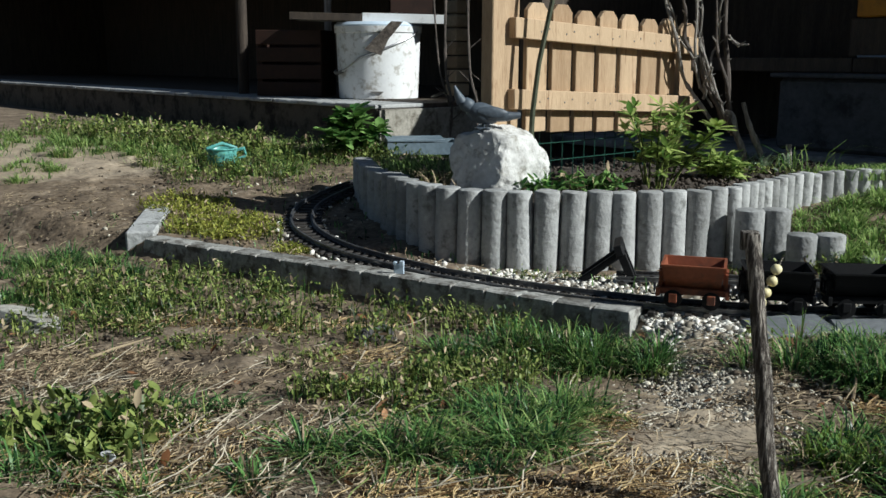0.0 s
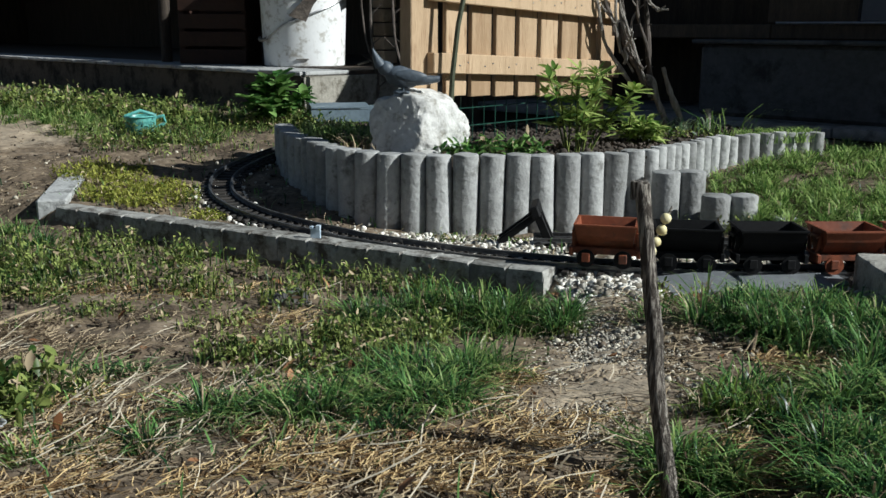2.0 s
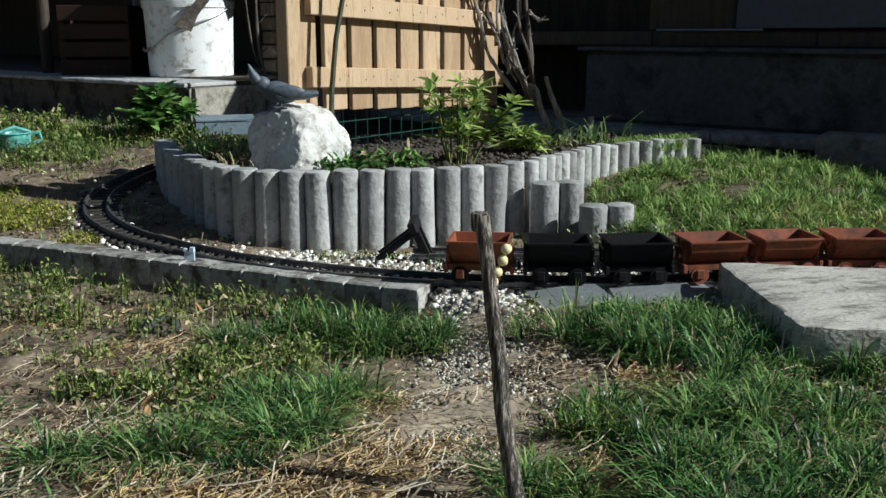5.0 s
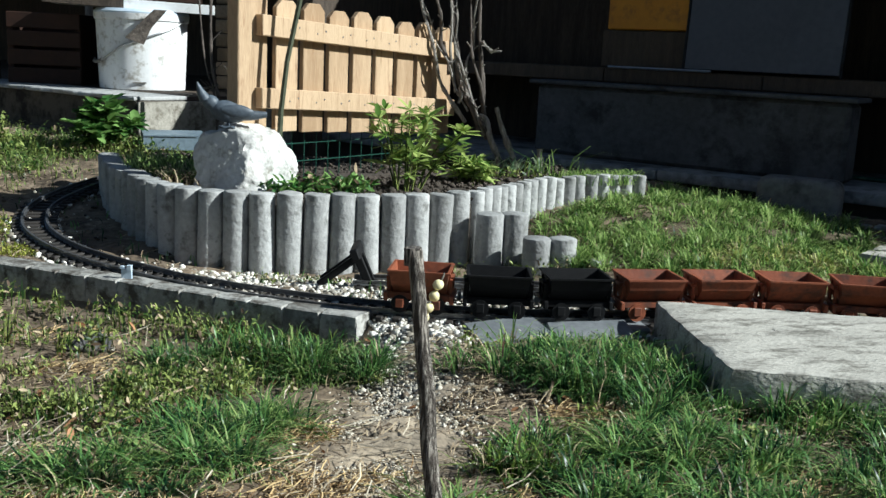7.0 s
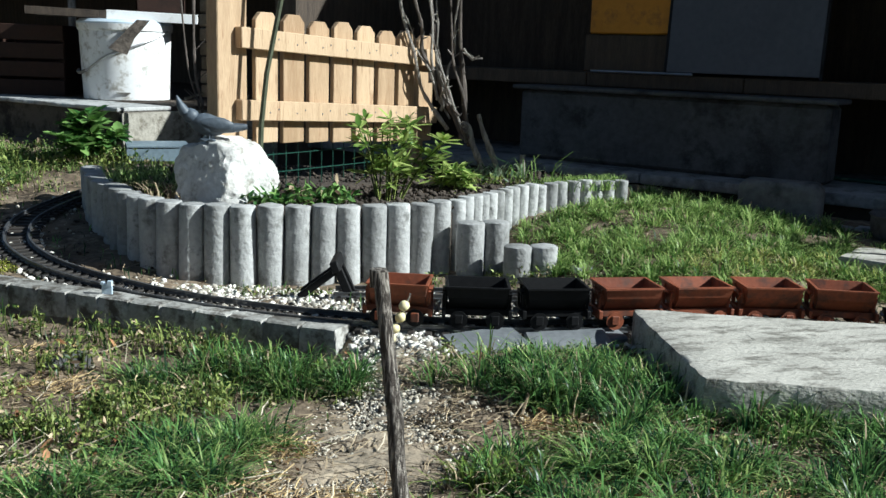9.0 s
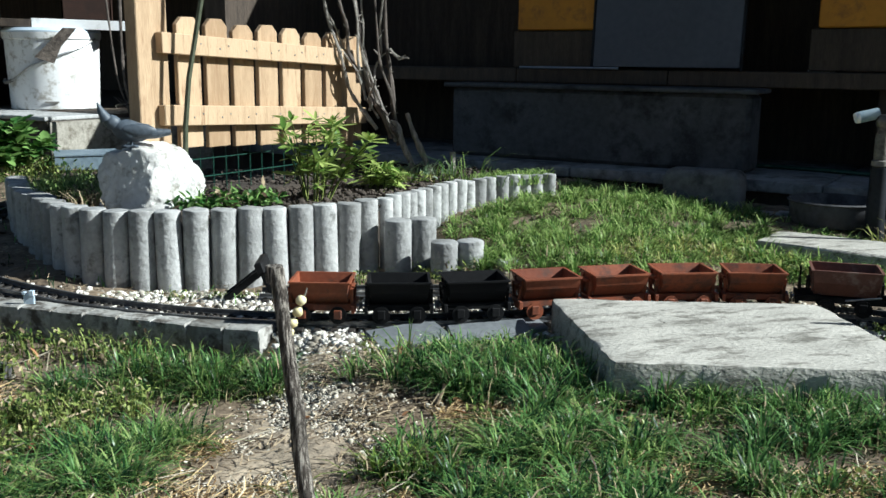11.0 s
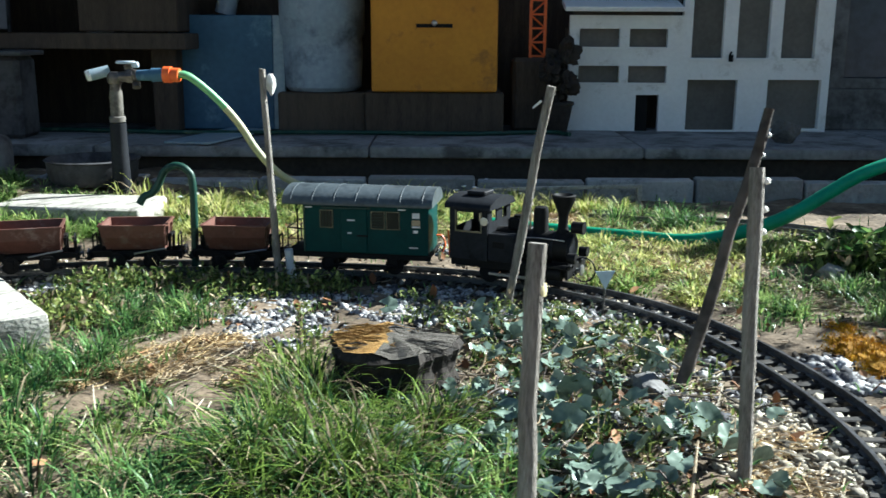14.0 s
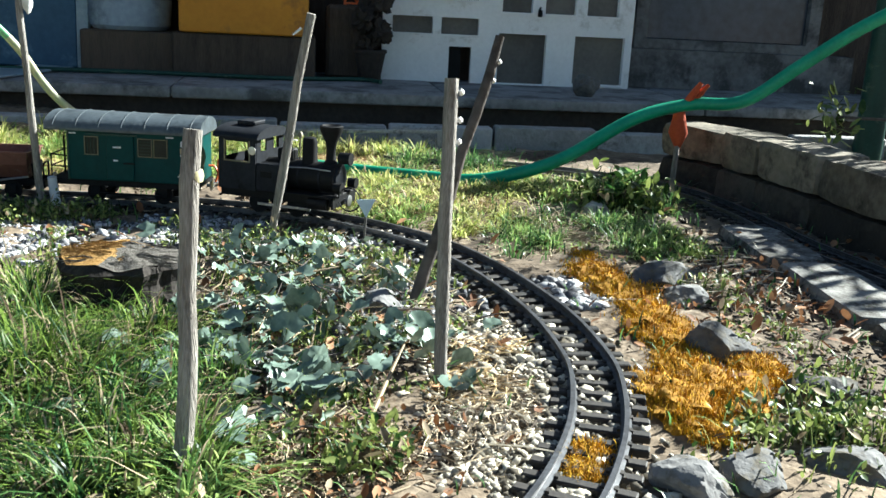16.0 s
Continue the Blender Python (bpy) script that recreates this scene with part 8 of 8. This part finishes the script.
ROUND = [round_leaf(k * 1.3) for k in range(6)]
ivy = thing("round_leaf_plant", "creeping plant with grey green round leaves on gravel", "plant")
r3 = random.Random(21)
stalks = []
for k in range(330):
    u = r3.random()
    if u < 0.45:
        x, y = r3.gauss(1.27, 0.085), r3.gauss(0.30, 0.09)
    elif u < 0.75:
        x, y = r3.gauss(1.46, 0.08), r3.gauss(0.42, 0.08)
    else:
        x, y = r3.gauss(1.22, 0.10), r3.gauss(0.13, 0.05)
    if to_track(x, y)[0] < 0.07 or math.hypot(x - 1.245, y - 0.463) < 0.075:
        continue
    size = r3.uniform(0.006, 0.0150) * (1.4 if k % 6 == 0 else 1.0)
    z = r3.uniform(0.005, 0.026)
    stalks.append(tube([(x + r3.uniform(-0.012, 0.012), y + r3.uniform(-0.012, 0.012), -0.002), (x, y, z - 0.001)], [0.0009, 0.0007], 4))
    part("leaf", ROUND[k % 6], IVY, ivy, m=Matrix.Translation((x, y, z)) @ pose(0, 0, 0, r3.gauss(-5, 32), r3.gauss(0, 32), r3.uniform(0, 360)) @ Matrix.Scale(size, 4))


tagged(part("runner_tangle", join(*stalks), WEED, ivy), kind="stuff")
twigs = []
for k in range(150):
    a, L = r3.uniform(0, 6.28), r3.uniform(0.02, 0.075)
    x, y = r3.gauss(1.33, 0.13), r3.gauss(0.28, 0.15)
    if to_track(x, y)[0] < 0.09:
        continue
    z = r3.uniform(0.003, 0.015)
    twigs.append(tube([(x, y, z), (x + L * 0.5 * math.cos(a), y + L * 0.5 * math.sin(a), z + r3.uniform(0, 0.01)), (x + L * math.cos(a + 0.2), y + L * math.sin(a + 0.2), z + r3.uniform(-0.002, 0.02))], [0.0013, 0.0010, 0.0006], 5))
half = len(twigs) // 2
solid("dry_stalks", join(*twigs[:half]), STRAW, "pale dry stalks among the leaves", "stalks", kind="stuff")
solid("fallen_twigs", join(*twigs[half:]), BARK, "thin dark fallen twigs among the leaves", "twigs", kind="stuff")


def compound_shrub(name, base, stems, height, reach, mat, label, leaf=0.026, seed=1, stretch=2.1, step_up=2):
    """Upright stems that carry fans of long leaflets."""
    rg = random.Random(seed)
    sh = thing(name, label, "shrub")
    cols = []
    for k in range(stems):
        a, lean = rg.uniform(0, 2 * math.pi), rg.uniform(0.1, 1.0)
        h = height * rg.uniform(0.55, 1.0) * (1.1 - 0.4 * lean)
        p0 = Vector((base[0] + 0.02 * math.cos(a), base[1] + 0.02 * math.sin(a), base[2] - 0.02))
        p2 = Vector((base[0] + reach * lean * math.cos(a), base[1] + 0.7 * reach * lean * math.sin(a), base[2] + h))
        p1 = p0.lerp(p2, 0.5) + Vector((0, 0, 0.15 * h))
        way = smooth_path([p0, p1, p2], 5)
        part("stem", tube(way, [0.0024 - 0.0013 * i / len(way) for i in range(len(way))], 6), WEED, sh)
        for i in range(4, len(way), step_up):
            for j in range(2):
                cols.append((way[i], rg.uniform(0, 2 * math.pi), rg.uniform(0.7, 1.1)))
    vs, fs = [], []
    for p, yaw, sc in cols:
        for q in np.linspace(-1.15, 1.15, 5):
            n = 1
            v, f = leaflets(np.zeros(1), np.zeros(1), np.zeros(1), leaf * sc * (1 - 0.25 * abs(q)), 0.25, stretch)
            t = Matrix.Translation(p) @ pose(0, 0, 0, 0, 0, math.degrees(yaw + q)) @ pose(0, 0, 0, 0, rg.uniform(-25, 20), 0)
            root = Matrix.Rotation(-math.atan2(v[3][1], v[3][0]), 4, "Z")
            vs.append(np.array([t @ root @ Vector(c) for c in v]))
            fs.append(f + 7 * len(fs))
    ob = raw_mesh("foliage", np.concatenate(vs), np.concatenate(fs), mat, "", "", "stuff", sh)
    return sh


compound_shrub("peony_shrub", (0.455, 2.02, 0.11), 17, 0.215, 0.125, SHRUB_LEAF, "light green leafy perennial shrub in the raised bed", 0.022, 5, step_up=3)
compound_shrub("peony_shrub", (0.62, 2.15, 0.11), 8, 0.075, 0.085, SHRUB_LEAF, "low light green leafy offshoot in the raised bed", 0.022, 8)
compound_shrub("broadleaf_weed", (-0.27, 2.82, 0.10), 15, 0.13, 0.11, STRAWBERRY, "tall broad leaved green weed near the terrace", 0.050, 3, 0.95)
compound_shrub("broadleaf_weed", (2.19, 0.26, 0.0), 7, 0.07, 0.06, STRAWBERRY, "broad leaved green plant beside the outer track", 0.026, 12, 1.5)


solid("flat_stone", moved(lump(1.0, 3, 0.22, (0.050, 0.036, 0.009), 2.0), Matrix.Translation((0.625, 2.215, 0.117))), FIELDSTONE, "flat grey stone lying in the bed", "stone", smooth=40)
solid("cut_stub", tube([(0.885, 2.43, 0.08), (0.884, 2.43, 0.13), (0.883, 2.432, 0.168)], [0.0085, 0.0075, 0.0078], 9), OLD_WOOD, "short grey cut stub beside the vine", "stub", smooth=30)
x, y = scatter(0.80, 2.385, 0.10, 0.04, 12, 130, 0.5, 0, True)
raw_mesh("iris_leaves", *blades(x, y, np.full(len(x), 0.108), 0.050, 0.0055, 1.3), TALL_IRIS, "long pale green arching leaves by the vine", "plants")


def build_vine():
    v = thing("old_vine", "bare old vine with thin crooked woody stems", "vine")
    rg = random.Random(6)
    # start, bend, end across the fence, and thickness
    for k, (x0, z0, xm, zm, x1, z1, r) in enumerate(((0.713, 0.21, 0.662, 0.33, 0.605, 0.64, 0.0052), (0.675, 0.232, 0.60, 0.34, 0.53, 0.60, 0.0040), (0.655, 0.28, 0.656, 0.317, 0.668, 0.36, 0.0030), (0.736, 0.19, 0.713, 0.353, 0.694, 0.64, 0.0048), (0.708, 0.437, 0.729, 0.412, 0.754, 0.414, 0.0030), (0.646, 0.307, 0.628, 0.41, 0.607, 0.62, 0.0034), (0.625, 0.35, 0.604, 0.43, 0.566, 0.60, 0.0038), (0.668, 0.36, 0.685, 0.425, 0.690, 0.63, 0.0028), (0.686, 0.28, 0.672, 0.35, 0.631, 0.43, 0.0026), (0.74, 0.20, 0.70, 0.26, 0.672, 0.30, 0.0040), (0.725, 0.20, 0.655, 0.37, 0.585, 0.64, 0.0030), (0.70, 0.24, 0.64, 0.40, 0.64, 0.64, 0.0026), (0.73, 0.22, 0.69, 0.40, 0.655, 0.64, 0.0030), (0.68, 0.26, 0.615, 0.38, 0.55, 0.52, 0.0024))):
        a, m, b = Vector((x0, 2.42, z0)), Vector((xm, 2.42, zm)), Vector((x1, 2.40, z1))
        ctrl = [a.lerp(m, f) for f in (0.0, 0.5)] + [m.lerp(b, f) for f in (0.0, 0.33, 0.66, 1.0)]
        ctrl = [p + Vector((rg.uniform(-0.006, 0.006), rg.uniform(-0.02, 0.02), 0)) * (0 < i < 5) for i, p in enumerate(ctrl)]
        way = smooth_path(ctrl, 4)
        st = part("stem", tube(way, [1.2 * r * (1.1 - 0.45 * i / len(way)) * rg.choice((0.85, 0.95, 1.0, 1.35)) for i in range(len(way))], 7), BARK if k % 3 == 0 else OLD_WOOD, v, smooth=30)
        for j in range(4):
            p = way[rg.randrange(3, len(way) - 1)]
            q = p + Vector((rg.uniform(-0.016, 0.016), rg.uniform(-0.012, 0.0), rg.uniform(0.002, 0.014)))
            part("spur", tube([p, q], [0.0026, 0.0012], 5), OLD_WOOD, st)
    for pts, radii, label in (([(0.775, 0.09), (0.765, 0.142), (0.742, 0.191), (0.727, 0.239), (0.709, 0.252)], [0.010, 0.0085, 0.008, 0.008, 0.006], "thick gnarled base"), ([(0.82, 0.09), (0.806, 0.143), (0.783, 0.192), (0.765, 0.235), (0.753, 0.273)], [0.009, 0.0075, 0.008, 0.006, 0.005], "thick cut stub")):
        way = smooth_path([(x, 2.41, z) for x, z in pts], 4)
        part("trunk", tube(way, [float(np.interp(i / (len(way) - 1) * 4, range(5), radii)) * rg.uniform(0.85, 1.2) for i in range(len(way))], 9), OLD_WOOD, v, label, smooth=30)
    return v


build_vine()
bare = thing("bare_climber", "bare dark climbing stems beside the brick pillar", "vine")
for k, (x, top, r) in enumerate(((0.135, 0.16, 0.0075), (0.105, 0.08, 0.004), (0.03, 0.02, 0.005), (0.02, -0.03, 0.003))):
    y = 2.98 if k < 2 else 3.30
    pts = [(x, y, 0.06), (x + 0.012, y, 0.22), (x - 0.008 + (top - x) * 0.3, y, 0.36), (top, y, 0.70)]
    way = smooth_path(pts, 6)
    st = part("stem", tube(way, [r * (1 + 0.25 * math.sin(i * 2.1)) for i in range(len(way))], 7), BARK, bare)
    for j in range(4):
        p = way[4 + 3 * j]
        q = p + Vector((0.05 * math.sin(j * 2.2 + k), 0, 0.04))
        part("twig", tube([p, q], [0.0024, 0.001], 5), BARK, st)
# Crown out of view is added to dapple the path and wall.
wall_shrub = thing("wall_shrub", "leafy green shrub growing beyond the low wall", "shrub")
rs = random.Random(44)
part("trunk", tube(smooth_path([(3.16, -0.36, -0.02), (3.14, -0.38, 0.25), (3.10, -0.39, 0.45), (3.06, -0.40, 0.64)], 4), [0.022 - 0.001 * i for i in range(13)], 9), BARK, wall_shrub)
for k in range(9):
    a = 0.7 * k
    part("limb", tube(smooth_path([(3.11, -0.385, 0.34 + 0.03 * k), (3.08 + 0.16 * math.cos(a), -0.40 + 0.14 * math.sin(a), 0.48 + 0.035 * k), (3.06 + 0.32 * math.cos(a), -0.40 + 0.28 * math.sin(a), 0.55 + 0.04 * k)], 4), [0.009 - 0.0007 * i for i in range(9)], 6), BARK, wall_shrub)
ux, uy, uz = gen.normal(0, 0.17, 1500), gen.normal(0, 0.16, 1500), gen.normal(0, 0.115, 1500)
hole = wave(ux + 3.0, uy + uz * 0.7, 38.0, 3.0) > 0.0
lv = leaflets(3.05 + ux[hole], -0.40 + uy[hole], 0.68 + uz[hole], 0.032, 0.8, 1.5)
lw = leaflets(gen.normal(2.95, 0.05, 70), gen.normal(0.09, 0.03, 70), gen.normal(0.13, 0.035, 70), 0.022, 0.8, 1.5)
raw_mesh("foliage", *many([lv, lw]), WEED, "", "", "stuff", wall_shrub)
part("limb", tube(smooth_path([(3.15, -0.36, 0.05), (3.08, -0.10, 0.12), (2.96, 0.08, 0.13)], 4), 0.004, 6), BARK, wall_shrub)
flower = thing("small_flower", "small pale violet white flower among the leaves", "flower", Matrix.Translation((-0.325, 0.862, -0.03)))
part("stem", tube([(0, 0, 0), (0.003, -0.002, 0.02), (0.004, -0.006, 0.034)], 0.0009, 5), WEED, flower)
for k in range(5):
    a = 2 * math.pi * k / 5
    v, f = leaflets(np.zeros(1), np.zeros(1), np.zeros(1), 0.006, 0.1, 1.3)
    bm = lump(0.004, 1, 0.1, (1.0, 0.8, 0.25))
    part("petal", moved(bm, Matrix.Translation((0.004 + 0.0045 * math.cos(a), -0.007, 0.036 + 0.0045 * math.sin(a))) @ pose(0, 0, 0, 80)), PETAL, flower)
for a, b in (((0.455, 1.015), (0.505, 1.115)), ((0.72, 0.92), (0.80, 0.955)), ((-0.50, 1.27), (-0.42, 1.33)), ((1.18, 0.06), (1.30, 0.115)), ((1.36, 0.40), (1.47, 0.34)), ((-0.02, 1.10), (0.05, 1.16))):
    solid("dry_stick", tube([(a[0], a[1], land1(*a) + 0.006), ((a[0] + b[0]) / 2, (a[1] + b[1]) / 2, land1(*a) + 0.016), (b[0], b[1], land1(*b) + 0.022)], [0.0022, 0.0018, 0.0011], 6), STRAW, "pale dry stick lying on the ground", "stick", group="dry sticks")

solid("peeled_stick", tube([(-0.028, 3.672, 0.2335), (0.0, 3.76, 0.240), (0.03, 3.84, 0.247)], [0.005, 0.0055, 0.0045], 7), BLEACHED, "pale peeled stick lying on the terrace edge", "stick")
r5 = random.Random(31)
for k in range(16):
    x, y = (2.10 + 0.20 * r5.random(), 1.20 - 0.22 * r5.random()) if k < 12 else (1.62 + 0.1 * r5.random(), 1.5 + 0.05 * r5.random())
    z = r5.uniform(0.03, 0.05)
    fl = thing("daisy", "small white daisy in the bright lawn", "flower", Matrix.Translation((x, y, land1(x, y))), "daisies in the lawn")
    part("stem", tube([(0, 0, -0.004), (0.004, 0, z * 0.6), (0.005, 0.002, z)], 0.001, 5), WEED, fl)
    part("petals", moved(lump(0.0055, 2, 0.35, (1, 1, 0.4), k, 2.5), Matrix.Translation((0.005, 0.002, z))), PETAL, fl)
